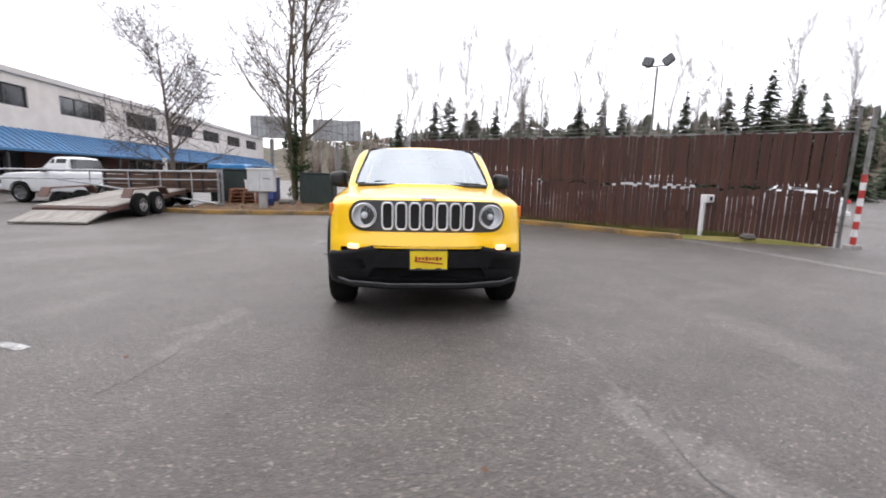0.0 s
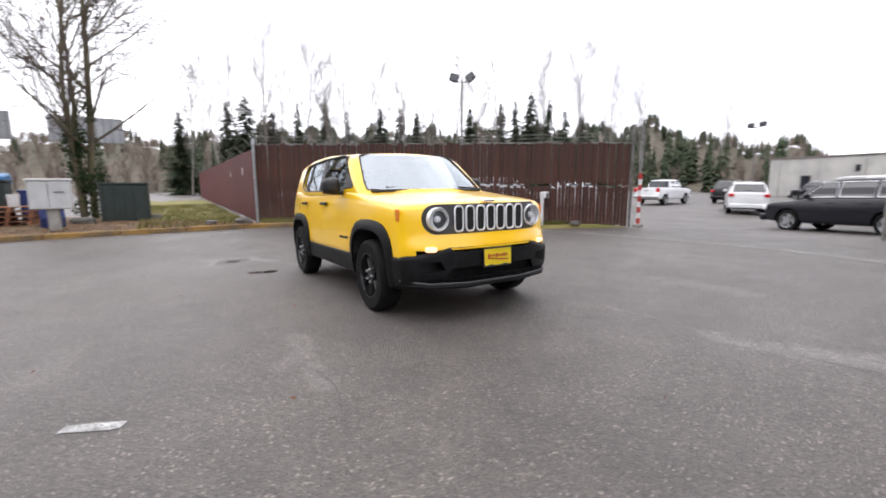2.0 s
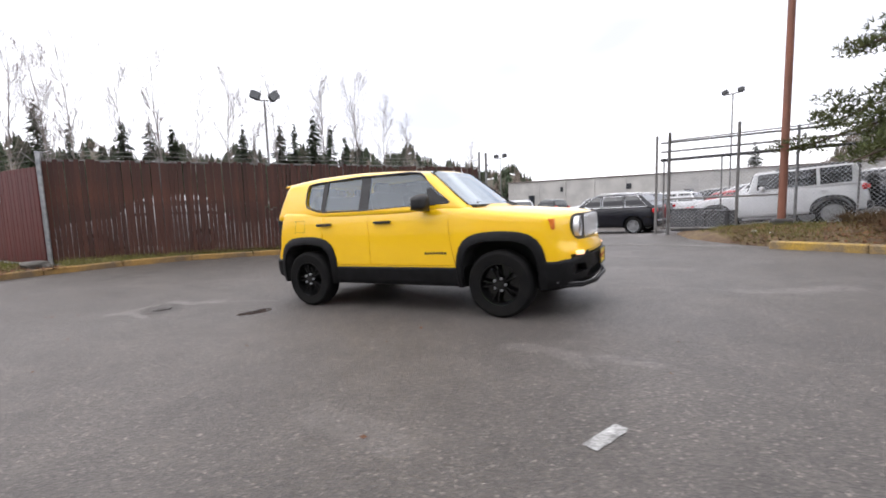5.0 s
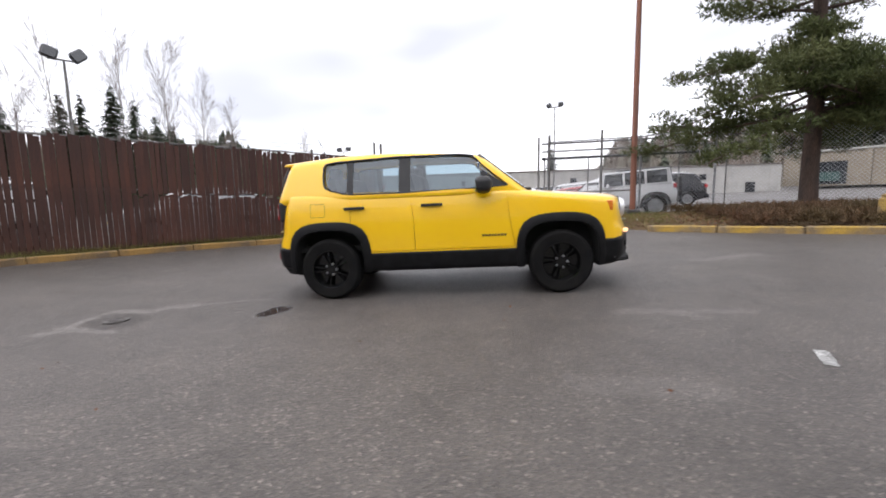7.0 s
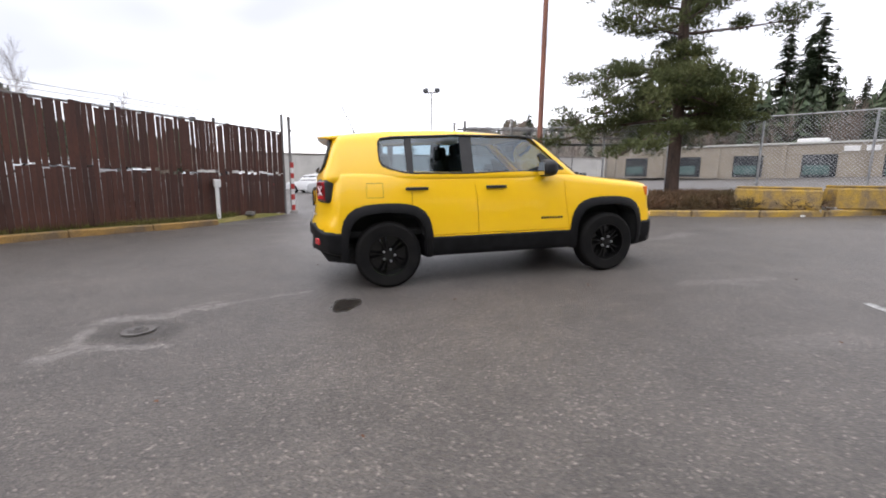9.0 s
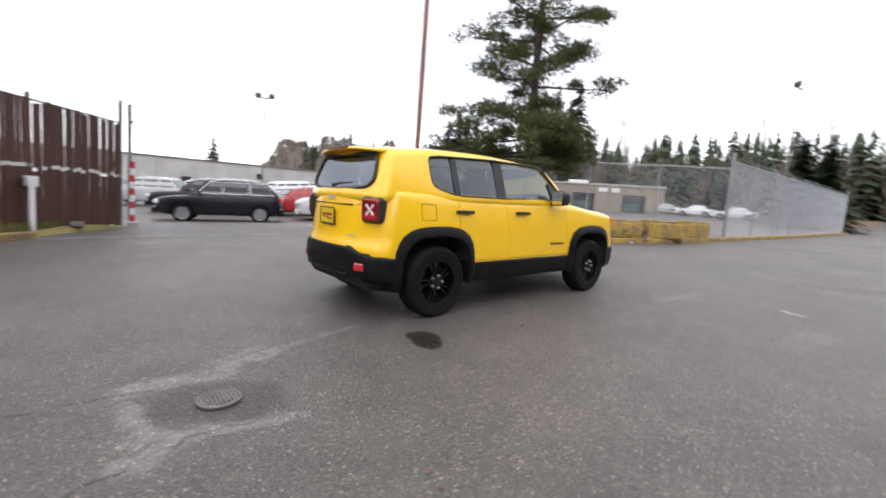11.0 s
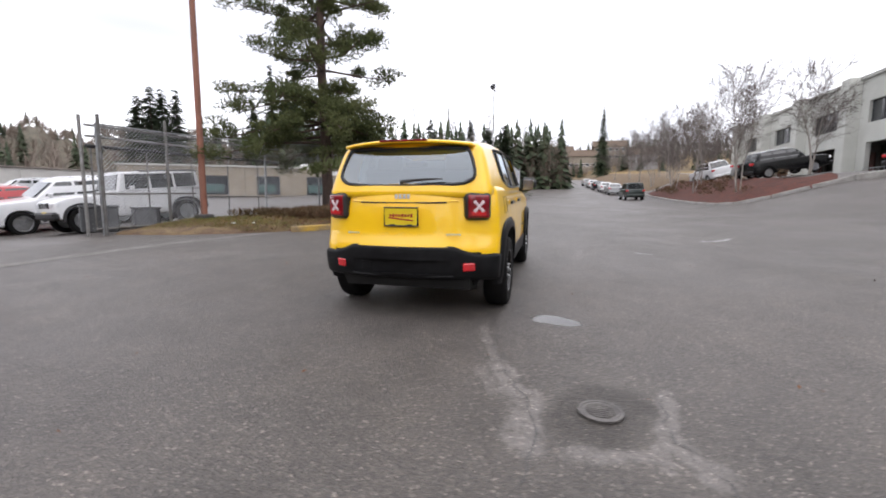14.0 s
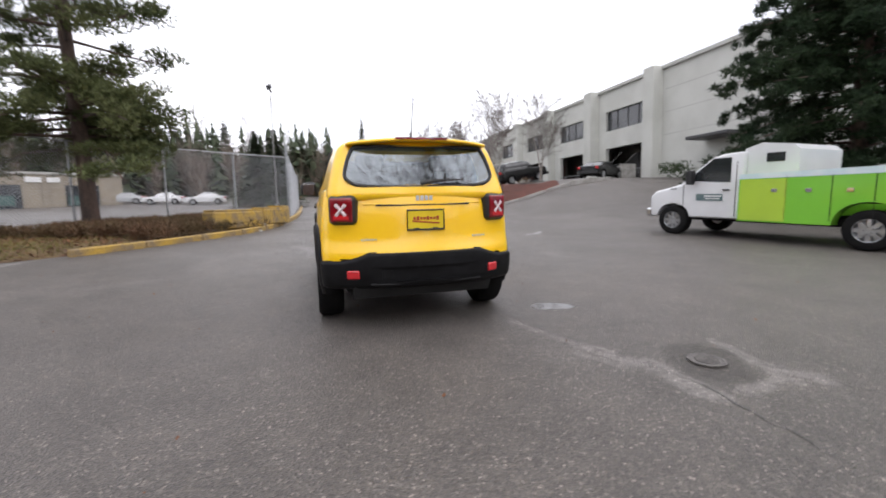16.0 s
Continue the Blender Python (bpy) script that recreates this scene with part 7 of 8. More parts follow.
crate = thing("blue_crate", "blue plastic crate beside the bins", "crate", Matrix.Translation((-6.5, 14.75, ground_z(-6.5, 14.75) + 0.08)))
BLUEC = pbr("blue_plastic", (0.022, 0.045, 0.19), (0.018, 0.034, 0.13), 4, 0.5)
part("body", Shape().bevel_box((0, 0, 0.52), (0.86, 0.8, 1.04), 0.05), BLUEC, crate)
part("rim", Shape().bevel_box((0, 0, 1.05), (0.92, 0.86, 0.07), 0.02), BLUEC, crate)
for i in range(4):
    part("rib", Shape().bevel_box((-0.3 + i * 0.2, -0.41, 0.5), (0.04, 0.03, 0.9), 0.008), BLUEC, crate)
drum = thing("plastic_drum", "blue plastic drum behind the cabinet", "drum", Matrix.Translation((-5.62, 11.6, ground_z(-5.62, 11.6) + 0.08)))
part("body", Shape().lathe([(0.001, 0.0), (0.26, 0.0), (0.28, 0.03), (0.285, 0.28), (0.295, 0.30), (0.285, 0.32), (0.28, 0.58), (0.25, 0.64), (0.001, 0.64)], 24, "z"), BLUEC, drum, smooth=True)
part("bung", Shape().lathe([(0.04, 0.64), (0.04, 0.665), (0.001, 0.665)], 10, "z", (0.14, 0, 0)), WHITE, drum)
pail = thing("bucket", "white plastic bucket standing on the pallets", "bucket", Matrix.Translation((-6.75, 13.05, ground_z(-6.9, 13.3) + 0.10 + 0.145 * 3 + 0.137)))
part("body", Shape().lathe([(0.001, 0.0), (0.13, 0.0), (0.155, 0.36), (0.165, 0.37), (0.15, 0.375), (0.12, 0.02), (0.001, 0.02)], 20, "z"), WHITE, pail, smooth=True)
part("handle", Shape().tube([(0.16 * math.cos(a_), 0.02, 0.36 - 0.13 * math.sin(a_)) for a_ in [math.pi * q / 8 for q in range(9)]], 0.005, 5), GALV, pail)

# low stake-sided trailer behind the swing gate
stk = thing("stake_trailer", "low brown stake-sided trailer behind the swing gate", "trailer", Matrix.Translation((-9.5, 12.15, ground_z(-9.5, 12.15))))
BOARD = pbr("brown_board", (0.085, 0.045, 0.028), (0.05, 0.03, 0.022), 4, 0.85, rand=0.25, grain=0.3, stretch=(0.4, 2, 2))
part("deck", Shape().bevel_box((0, 0, 0.62), (3.7, 1.5, 0.12), 0.015), BOARD, stk)
for sg in (-1, 1):
    for q in range(4):
        part("side_board", Shape().bevel_box((0, sg * 0.74, 0.77 + q * 0.165), (3.66, 0.03, 0.15), 0.006), BOARD, stk)
    for q in range(5):
        part("stake", Shape().bevel_box((-1.7 + q * 0.85, sg * 0.775, 1.0), (0.07, 0.03, 0.82), 0.006), UNDER, stk)
for sg in (-1, 1):
    w = wheel_parts(stk, 0, 0, 0.32, 0.18, sg, RIMS, 6, 0.55, pairs=False)
    w.matrix_basis = pose(0.3, sg * 0.62, 0.32, 0, 0, 90)
part("drawbar", Shape().tube([(-1.8, 0, 0.55), (-2.7, 0, 0.5)], 0.04, 8), UNDER, stk)
part("jack", Shape().tube([(-2.6, 0, 0.0), (-2.6, 0, 0.62)], 0.03, 8), UNDER, stk)

# long swing gate of steel tube
sg_ = thing("swing_gate", "long tapered swing gate of grey steel tube", "gate")
G0, G1_ = Vector((-7.0, 11.1, 0.0)), Vector((-15.5, 10.2, 0.0))
def gt(name, a, b, r=0.03):
    pa, pb = G0.lerp(G1_, a[0]), G0.lerp(G1_, b[0])
    part(name, Shape().tube([(pa.x, pa.y, ground_z(pa.x, pa.y) + a[1]), (pb.x, pb.y, ground_z(pb.x, pb.y) + b[1])], r, 8), GALV, sg_, smooth=True)
for k_ in (0.0, 0.015):
    gt("post", (k_, -0.2), (k_, 1.45), 0.05)
gt("top_rail", (0.0, 1.35), (1.0, 1.28))
gt("mid_rail", (0.0, 1.05), (1.0, 0.98), 0.022)
gt("stay", (0.0, 0.15), (0.62, 1.0), 0.03)
gt("stay", (0.0, 1.4), (0.3, 1.3), 0.025)
for k_ in (0.12, 0.24, 0.36, 0.5):
    gt("upright", (k_, 0.15 + 0.85 * k_ / 0.62), (k_, 1.33), 0.022)
wpst = solo("marker_post", Shape().bevel_box((-10.05, 13.2, 1.52), (0.16, 0.05, 0.56), 0.01).bevel_box((-10.05, 13.22, 0.75), (0.05, 0.05, 1.7), 0.008), WHITE, "white board on a post in front of a bare tree", "sign post")

# rocks and litter on the verge
for x, y, r_ in ((-0.7, 10.1, 0.22), (-1.6, 10.2, 0.15), (-5.1, 12.6, 0.28), (-3.2, 13.6, 0.2), (8.0, 4.2, 0.12)):
    solo("rock", hull_shape((1, 1, 0.7), 0.45, (3, 3, 2), lambda a, b, c: (x + r_ * a * (1 + 0.3 * noise.noise(Vector((a, b + x, c)))), y + r_ * b * (1 + 0.3 * noise.noise(Vector((a + x, b, c)))), ground_z(x, y) + 0.16 + r_ * 0.5 * c)), pbr("grey_rock", (0.14, 0.13, 0.115), (0.09, 0.085, 0.075), 5, 0.9, bump=0.5), "small grey-brown rock on the verge", "rock", smooth=True)

for (x, y, w, t_) in ((-23.1, 71.2, 6.4, 14), (-12.6, 73.6, 8.2, 6)):
    bb = thing("billboard", "weathered grey billboard back on a steel column", "billboard", Matrix.Translation((x, y, 0)) @ pose(0, 0, 0, 0, 0, t_), "billboards")
    part("column", Shape().tube([(0, 0.3, -0.5), (0, 0.3, 7)], 0.35, 12), DIRTYGALV, bb, smooth=True)
    part("panel", Shape().bevel_box((0, 0, 9.0), (w, 0.3, 3.4), 0.05), pbr("grey_billboard", (0.36, 0.37, 0.38), (0.26, 0.27, 0.28), 0.5, 0.8, grain=0.1), bb)
    for i in range(9):
        part("stringer", Shape().bevel_box((-w / 2 + (i + 0.5) * w / 9, -0.2, 9.0), (0.12, 0.12, 3.5), 0.01), DIRTYGALV, bb)
    part("catwalk", Shape().bevel_box((0, -0.5, 7.2), (w, 0.8, 0.1), 0.02), DIRTYGALV, bb)


# small litter at the pole, on the blocks and on the asphalt
PAPER = pbr("pale_litter", (0.66, 0.66, 0.64), (0.52, 0.52, 0.50), 12, 0.7)
for x, y, r_ in ((7.35, -4.45, 0.055), (6.9, -4.7, 0.035), (2.6, -9.0, 0.04), (6.4, 5.05, 0.04), (1.3, 9.35, 0.045)):
    solo("litter", hull_shape((1, 1, 0.7), 0.4, (3, 3, 2), lambda a, b, c: (x + r_ * a * (1 + 0.4 * noise.noise(Vector((a * 2, b + x, c)))), y + r_ * b * (1 + 0.4 * noise.noise(Vector((a + y, b * 2, c)))), ground_z(x, y) + (0.20 if x > 4 and y < 0 else 0.03) + r_ * 0.6 * c)), PAPER, "crumpled white scrap of litter on the verge", "litter")
CRATE = pbr("dark_grey_plastic", (0.045, 0.047, 0.050), (0.06, 0.062, 0.065), 4, 0.6)
for x, y, w_, h_ in ((9.75, -3.15, 0.80, 0.66), (9.15, -4.0, 0.62, 0.58)):
    gb = thing("storage_crate", "low dark grey plastic crate behind the mesh gate", "crate", Matrix.Translation((x + 0.75, y, ground_z(x, y) + 0.02)) @ pose(0, 0, 0, 0, 0, 60), "crates behind the gate")
    part("body", Shape().bevel_box((0, 0, h_ / 2), (w_, 0.5, h_), 0.04), CRATE, gb)
    part("lid", Shape().bevel_box((0, 0, h_ + 0.02), (w_ * 1.05, 0.54, 0.06), 0.02), CRATE, gb)
    for q in range(3):
        part("rib", Shape().bevel_box((-w_ / 3 + q * w_ / 3, -0.26, h_ / 2), (0.05, 0.03, h_ * 0.85), 0.01), CRATE, gb)


# ---- plants ----
from mathutils.bvhtree import BVHTree

BARK = pbr("grey_bark", (0.155, 0.125, 0.10), (0.085, 0.07, 0.058), 3, 0.9, bump=0.6, bscale=30, grain=0.3, stretch=(3, 3, 0.6))
MOSSBARK = pbr("mossy_bark", (0.12, 0.105, 0.055), (0.085, 0.065, 0.05), 2, 0.95, bump=0.6, bscale=30, grain=0.3)
PALEBARK = pbr("pale_bark", (0.33, 0.30, 0.27), (0.20, 0.18, 0.16), 3, 0.9, grain=0.2, stretch=(2, 2, 0.5))
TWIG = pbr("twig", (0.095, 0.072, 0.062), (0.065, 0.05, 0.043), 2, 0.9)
# Paler twig copy; fading into the bright sky is put into its colour.
HAZETWIG = pbr("hazed_twig", (0.15, 0.125, 0.115), (0.11, 0.095, 0.085), 0.4, 0.95)
PINEBARK = pbr("pine_bark", (0.10, 0.065, 0.05), (0.055, 0.04, 0.034), 3, 0.95, bump=0.7, bscale=22, grain=0.3, stretch=(2, 2, 0.5))


def leaf_mat(name, c1, c2, scale=0.8):
    m = pbr(name, c1, c2, scale, 0.7, grain=0.25, bscale=6, spec=0.25)
    n, l = m.node_tree.nodes, m.node_tree.links
    b = n["Principled BSDF"]
    g = n.new("ShaderNodeNewGeometry")
    mr = n.new("ShaderNodeMapRange")
    mr.inputs[3].default_value, mr.inputs[4].default_value = 0.6, 1.3
    l.new(g.outputs["Random Per Island"], mr.inputs[0])
    mx = n.new("ShaderNodeMix")
    mx.data_type, mx.blend_type = "RGBA", "MULTIPLY"
    mx.inputs[0].default_value = 1.0
    l.new(b.inputs["Base Color"].links[0].from_socket, mx.inputs[6])
    l.new(mr.outputs[0], mx.inputs[7])
    l.new(mx.outputs[2], b.inputs["Base Color"])
    return m


NEEDLE = leaf_mat("pine_needles", (0.072, 0.094, 0.034), (0.118, 0.130, 0.050))
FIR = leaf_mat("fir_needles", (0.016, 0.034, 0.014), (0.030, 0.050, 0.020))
# Paler needle copy for distant conifers, with haze put into the colour.
HAZEFIR = leaf_mat("hazed_fir_needles", (0.048, 0.070, 0.038), (0.076, 0.096, 0.052), 0.2)
HEATHER = leaf_mat("dry_heather", (0.15, 0.085, 0.05), (0.10, 0.075, 0.035), 0.7)
GRASSB = leaf_mat("grass_blades", (0.13, 0.14, 0.035), (0.22, 0.19, 0.07), 0.5)
LITTER = leaf_mat("dead_leaves", (0.20, 0.09, 0.04), (0.12, 0.055, 0.03), 0.9)
IVY = leaf_mat("ivy_leaves", (0.03, 0.055, 0.018), (0.05, 0.075, 0.025), 0.9)


def grow(rs, base, direction, length, radius, level, wood, twig, spread, up, kids, seg=4, wob=0.10, start=0.22, least=0.0035, reach=1.0):
    """A branch as a wavering tapered tube that sends out smaller branches."""
    p, d = Vector(base), Vector(direction).normalized()
    pts, rad = [p.copy()], [radius]
    for i in range(seg):
        d = (d + Vector((rs.gauss(0, wob), rs.gauss(0, wob), rs.gauss(0, wob) + up))).normalized()
        p = p + d * length / seg
        pts.append(p.copy())
        rad.append(max(least, radius * (1 - 0.78 * (i + 1) / seg)))
    (wood if level > 1 else twig).tube(pts, rad, 7 if level >= 3 else 5 if level == 2 else 3, False)
    if level == 0:
        return
    n = kids[level]
    for k in range(n):
        t = start + (0.98 - start) * (k + rs.random()) / n
        i = min(int(t * seg), seg - 1)
        q = pts[i].lerp(pts[i + 1], t * seg - i)
        ax = (pts[i + 1] - pts[i]).normalized()
        side = ax.cross(Vector((rs.gauss(0, 1), rs.gauss(0, 1), rs.gauss(0, 1)))).normalized()
        a = spread * rs.uniform(0.7, 1.3)
        nd = (ax * math.cos(a) + side * math.sin(a)).normalized()
        grow(rs, q, nd, length * reach * (rs.uniform(0.34, 0.60) if level == 3 else rs.uniform(0.45, 0.75)) * (1 - 0.45 * t), max(least, rad[i] * rs.uniform(0.36, 0.52)), level - 1, wood, twig, spread, up, kids, (2, 3, 4)[level - 1], wob * 1.3, 0.15, least)


def bare_tree(name, label, x, y, h, seed, stems=1, spread=0.6, up=0.05, kids=(0, 5, 6, 9), rad=None, wood_m=None, twig_m=None, lean=0.0, lift=0.1, start=0.22, least=0.0035, close=0.10, gap=0.12, reach=1.0, wob=0.04):
    rs = random.Random(seed)
    wood, twig = Shape(), Shape()
    for s in range(stems):
        a = 2 * math.pi * s / stems + rs.random()
        d = Vector((math.cos(a) * (close if stems > 1 else 0) + lean, math.sin(a) * (close if stems > 1 else 0), 1))
        r0 = rad or h * 0.014
        grow(rs, (gap * math.cos(a) * (stems > 1), gap * math.sin(a) * (stems > 1), -0.2), d, h * rs.uniform(0.88, 1.0), r0 * (1 if s == 0 else 0.75), 3, wood, twig, spread, up, kids, 8, wob, start, least, reach)
    t = thing(name, label, "tree", Matrix.Translation((x, y, ground_z(x, y) + lift)))
    part("trunk", wood, wood_m or BARK, t, smooth=True, fix=False)
    part("crown", twig, twig_m or TWIG, t, "bare leafless twigs", fix=False)
    return t


def needle_tufts(rs, shape, c, size, count, ln=0.16, wd=0.014, k=5, outward=0.6):
    """Needle tufts scattered through a flattened clump."""
    g = np.random.default_rng(rs.getrandbits(32))
    def unit(a):
        return a / np.maximum(np.linalg.norm(a, axis=1, keepdims=True), 1e-6)
    v = unit(g.normal(size=(count, 3))) * g.random((count, 1)) ** 0.45
    p = np.repeat(np.array(c) + v * np.array(size), k, axis=0)
    axis = np.repeat(unit(v * outward + np.column_stack((g.normal(0, 0.4, count), g.normal(0, 0.4, count), np.full(count, 0.5)))), k, axis=0)
    n = count * k
    d = unit(axis + g.normal(0, 0.55, (n, 3)))
    s = unit(np.cross(d, g.normal(size=(n, 3)))) * wd
    tip = p + d * ln * g.uniform(0.6, 1.2, (n, 1))
    j = len(shape.v)
    shape.v += np.stack((p - s, p + s, tip), axis=1).reshape(-1, 3).tolist()
    shape.f += [(j + 3 * q, j + 3 * q + 1, j + 3 * q + 2) for q in range(n)]


def pine(x, y):
    rs = random.Random(11)
    t = thing("pine_tree", "tall irregular pine with clumped green needles on a mulched mound", "tree", Matrix.Translation((x, y, ground_z(x, y) + 0.2)))
    tr, nd = Shape(), Shape()
    pts = [(0, 0, -0.5), (0.02, 0.02, 1.2), (0.10, -0.05, 3.2), (0.16, 0.0, 5.5), (0.10, 0.05, 8.0), (0.05, 0.0, 10.5), (0.0, 0.0, 13.2)]
    tr.tube(pts, [0.24, 0.20, 0.18, 0.155, 0.12, 0.08, 0.02], 12, False)
    def at(z):
        for a, b in zip(pts[:-1], pts[1:]):
            if a[2] <= z <= b[2]:
                f = (z - a[2]) / (b[2] - a[2])
                return Vector(a).lerp(Vector(b), f)
        return Vector(pts[-1])
    levels = []
    for i in range(26):
        levels.append((rs.uniform(2.3, 4.3), rs.uniform(2.0, 3.7), 0))
    for i in range(44):
        z = 4.9 + 8.1 * (i + rs.random()) / 44
        levels.append((z, rs.uniform(1.9, 3.9) * (1 - 0.085 * (z - 5)), 1))
    for i, (z, ln, kind) in enumerate(levels):
        a = i * 2.399963 + rs.uniform(-0.3, 0.3)
        b0 = at(z)
        if kind == 0:
            ln *= (1.22 - 0.28 * (z - 2.3)) * (1.0 + 0.36 * math.cos(a - 1.0))
        rise = -0.16 - 0.05 * (4.3 - z) if kind == 0 else 0.06
        tip = b0 + Vector((math.cos(a) * ln, math.sin(a) * ln, ln * rise + rs.uniform(-0.15, 0.3)))
        mid = b0.lerp(tip, 0.5) + Vector((rs.gauss(0, 0.1), rs.gauss(0, 0.1), 0.2 if kind == 0 else rs.uniform(-0.2, 0.1)))
        tr.tube([b0, mid, tip], [0.055 if kind == 0 else 0.05, 0.032, 0.012], 5, False)
        n = 4 if kind == 0 else 3
        for q in range(n):
            f = 0.34 + 0.66 * (q + 0.6) / n if kind == 0 else 0.46 + 0.58 * (q + 0.3) / n
            c = b0.lerp(mid, f * 2) if f < 0.5 else mid.lerp(tip, f * 2 - 1)
            off = Vector((rs.gauss(0, 0.30), rs.gauss(0, 0.30), rs.uniform(0.0, 0.26)))
            w = rs.uniform(0.48, 0.86)
            for _ in range(3):
                sub = Vector((rs.gauss(0, 0.36), rs.gauss(0, 0.36), rs.gauss(0, 0.12))) * w
                needle_tufts(rs, nd, c + off + sub, (w * 0.62, w * 0.62, w * 0.30), 56, 0.15, 0.014, 5)
            tr.tube([c, c + off], [0.014, 0.006], 4, False)
    needle_tufts(rs, nd, at(12.9), (0.4, 0.4, 0.6), 120)
    part("trunk", tr, PINEBARK, t, smooth=True, fix=False)
    part("crown", nd, NEEDLE, t, "clumps of green needles", fix=False)
    return t


def fir(name, label, seed, h, r, mat_, rows=16, sprays=13, mesh_only=False):
    """A conifer: whorls of drooping sprays, each a fringe of narrow triangles."""
    rs = random.Random(seed)
    tr, nd = Shape(), Shape()
    tr.tube([(0, 0, -0.3), (0, 0, h * 0.5), (0, 0, h * 0.98)], [h * 0.014, h * 0.009, 0.01], 7, False)
    for i in range(rows):
        f = (i + 0.3) / rows
        z = h * (0.06 + 0.93 * f)
        ln = r * (1 - f) ** 0.85 + 0.12
        for k in range(max(6, int(sprays * (1 - 0.5 * f)))):
            a = rs.uniform(0, 2 * math.pi)
            L = ln * rs.uniform(0.5, 1.15)
            d = Vector((math.cos(a), math.sin(a), rs.uniform(-0.40, 0.08)))
            s = Vector((-math.sin(a), math.cos(a), 0))
            p0 = Vector((0, 0, z + rs.uniform(-1.0, 1.0) * h / rows))
            for q in range(9):
                g = (q + 1.2) / 9
                c = p0 + d * L * g + Vector((0, 0, -0.10 * L * g * g))
                for sd in (-1, 1):
                    fl = (0.16 + L * 0.38 * (1.1 - 0.8 * g)) * rs.uniform(0.6, 1.3)
                    tip = c + (d * rs.uniform(0.25, 0.7) + s * sd * rs.uniform(0.4, 0.9)) * fl + Vector((0, 0, rs.uniform(-0.35, 0.10) * fl))
                    j = len(nd.v)
                    hw = d * (0.04 + 0.16 * fl)
                    nd.v += [tuple(c - hw), tuple(c + hw), tuple(tip)]
                    nd.f.append((j, j + 1, j + 2))
    return tr, nd


pine(7.14, -9.25)

# bare street trees on the verge
bare_tree("maple_tree", "bare multi-stemmed tree with a mossy trunk on the verge", -5.3, 15.2, 13.5, 21, 3, 0.80, 0.10, (0, 6, 8, 20), 0.13, MOSSBARK, start=0.16, close=0.05, gap=0.2, reach=0.80, wob=0.05, least=0.008)
bare_tree("maple_tree", "bare round-crowned tree in front of the office block", -9.9, 13.6, 6.6, 5, 1, 1.0, 0.05, (0, 7, 10, 30), 0.11, start=0.20, reach=1.15, wob=0.025, least=0.006)
rs = random.Random(3)
iv = Shape()
for k_ in range(26):
    needle_tufts(rs, iv, (-5.3 + rs.gauss(0, 0.22), 15.2 + rs.gauss(0, 0.22), rs.uniform(0.3, 4.2)), (0.30, 0.30, 0.45), 70, 0.11, 0.035, 2)
solo("ivy", iv, IVY, "dark green ivy climbing a bare trunk", "ivy", kind="stuff", fix=False)

# dead grass on both sides of the uphill street
bed("verge_uphill", [(-11.0, -51), (-10.4, -75), (-9.6, -110), (-9.0, -160)], [(-24.0, -51), (-26, -75), (-30, -110), (-36, -160)], SOIL, "bare winter ground beside the uphill street", 0.10)
bed("verge_uphill", [(3.4, -44), (3.6, -75), (4.2, -110), (5.0, -160)], [(9, -44), (11, -75), (26, -110), (32, -160)], SOIL, "brown leafy ground beside the uphill street", 0.10)

# trees in the mulch bed across the street
bed("mulch_bed", [(-13.9, -19.0), (-10.6, -20.4), (-9.9, -22.5), (-9.9, -30), (-10.4, -40), (-10.8, -49)], [(-15.2, -21.6), (-13.6, -23.0), (-13.4, -25), (-13.6, -31), (-13.8, -40), (-14, -49)], MULCH, "raised bed of dark red bark mulch", 0.10, 0.30, rough=0.14)
kerb("kerb_mulch", [(-17.5, -18.9), (-14.2, -18.9), (-10.7, -20.1), (-9.75, -22.2), (-9.75, -30), (-10.25, -40), (-10.65, -49)], CONC, "grey concrete kerb round the mulch bed")
for i, (x, y, h) in enumerate(((-11.4, -23.5, 6.8), (-12.6, -27.5, 6.2), (-11.2, -31.5, 6.6), (-12.6, -35, 6.4), (-11.4, -39, 7.0), (-12.4, -43.5, 6.4), (-14.5, -22.8, 5.6))):
    bare_tree("street_tree", "bare pale-barked young tree in the mulch bed", x, y, h, 40 + i, 1 if i % 2 else 2, 0.66, 0.05, (0, 6, 9, 18), 0.055, PALEBARK, HAZETWIG, lift=0.35, reach=0.85, wob=0.09, least=0.006)
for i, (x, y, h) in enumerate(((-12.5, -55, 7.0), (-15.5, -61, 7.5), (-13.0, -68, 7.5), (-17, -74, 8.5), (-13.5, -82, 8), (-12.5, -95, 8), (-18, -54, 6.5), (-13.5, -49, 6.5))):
    bare_tree("street_tree", "bare grey tree on the bank beside the uphill street", x, y, h, 80 + i, 2 if i % 2 else 3, 0.62, 0.06, (0, 5, 8, 16), 0.06, PALEBARK, HAZETWIG, lift=0.05, reach=0.85, wob=0.08, least=0.008)
ub = Shape()
for k_ in range(34):
    x, y = rs.uniform(-13.3, -10.4), rs.uniform(-46, -21.5)
    needle_tufts(rs, ub, (x, y, ground_z(x, y) + 0.55), (0.5, 0.5, 0.25), 26, 0.22, 0.02, 4)
solo("low_shrubs", ub, HEATHER, "scattered dry low shrubs in the mulch", "shrub", kind="stuff", fix=False)

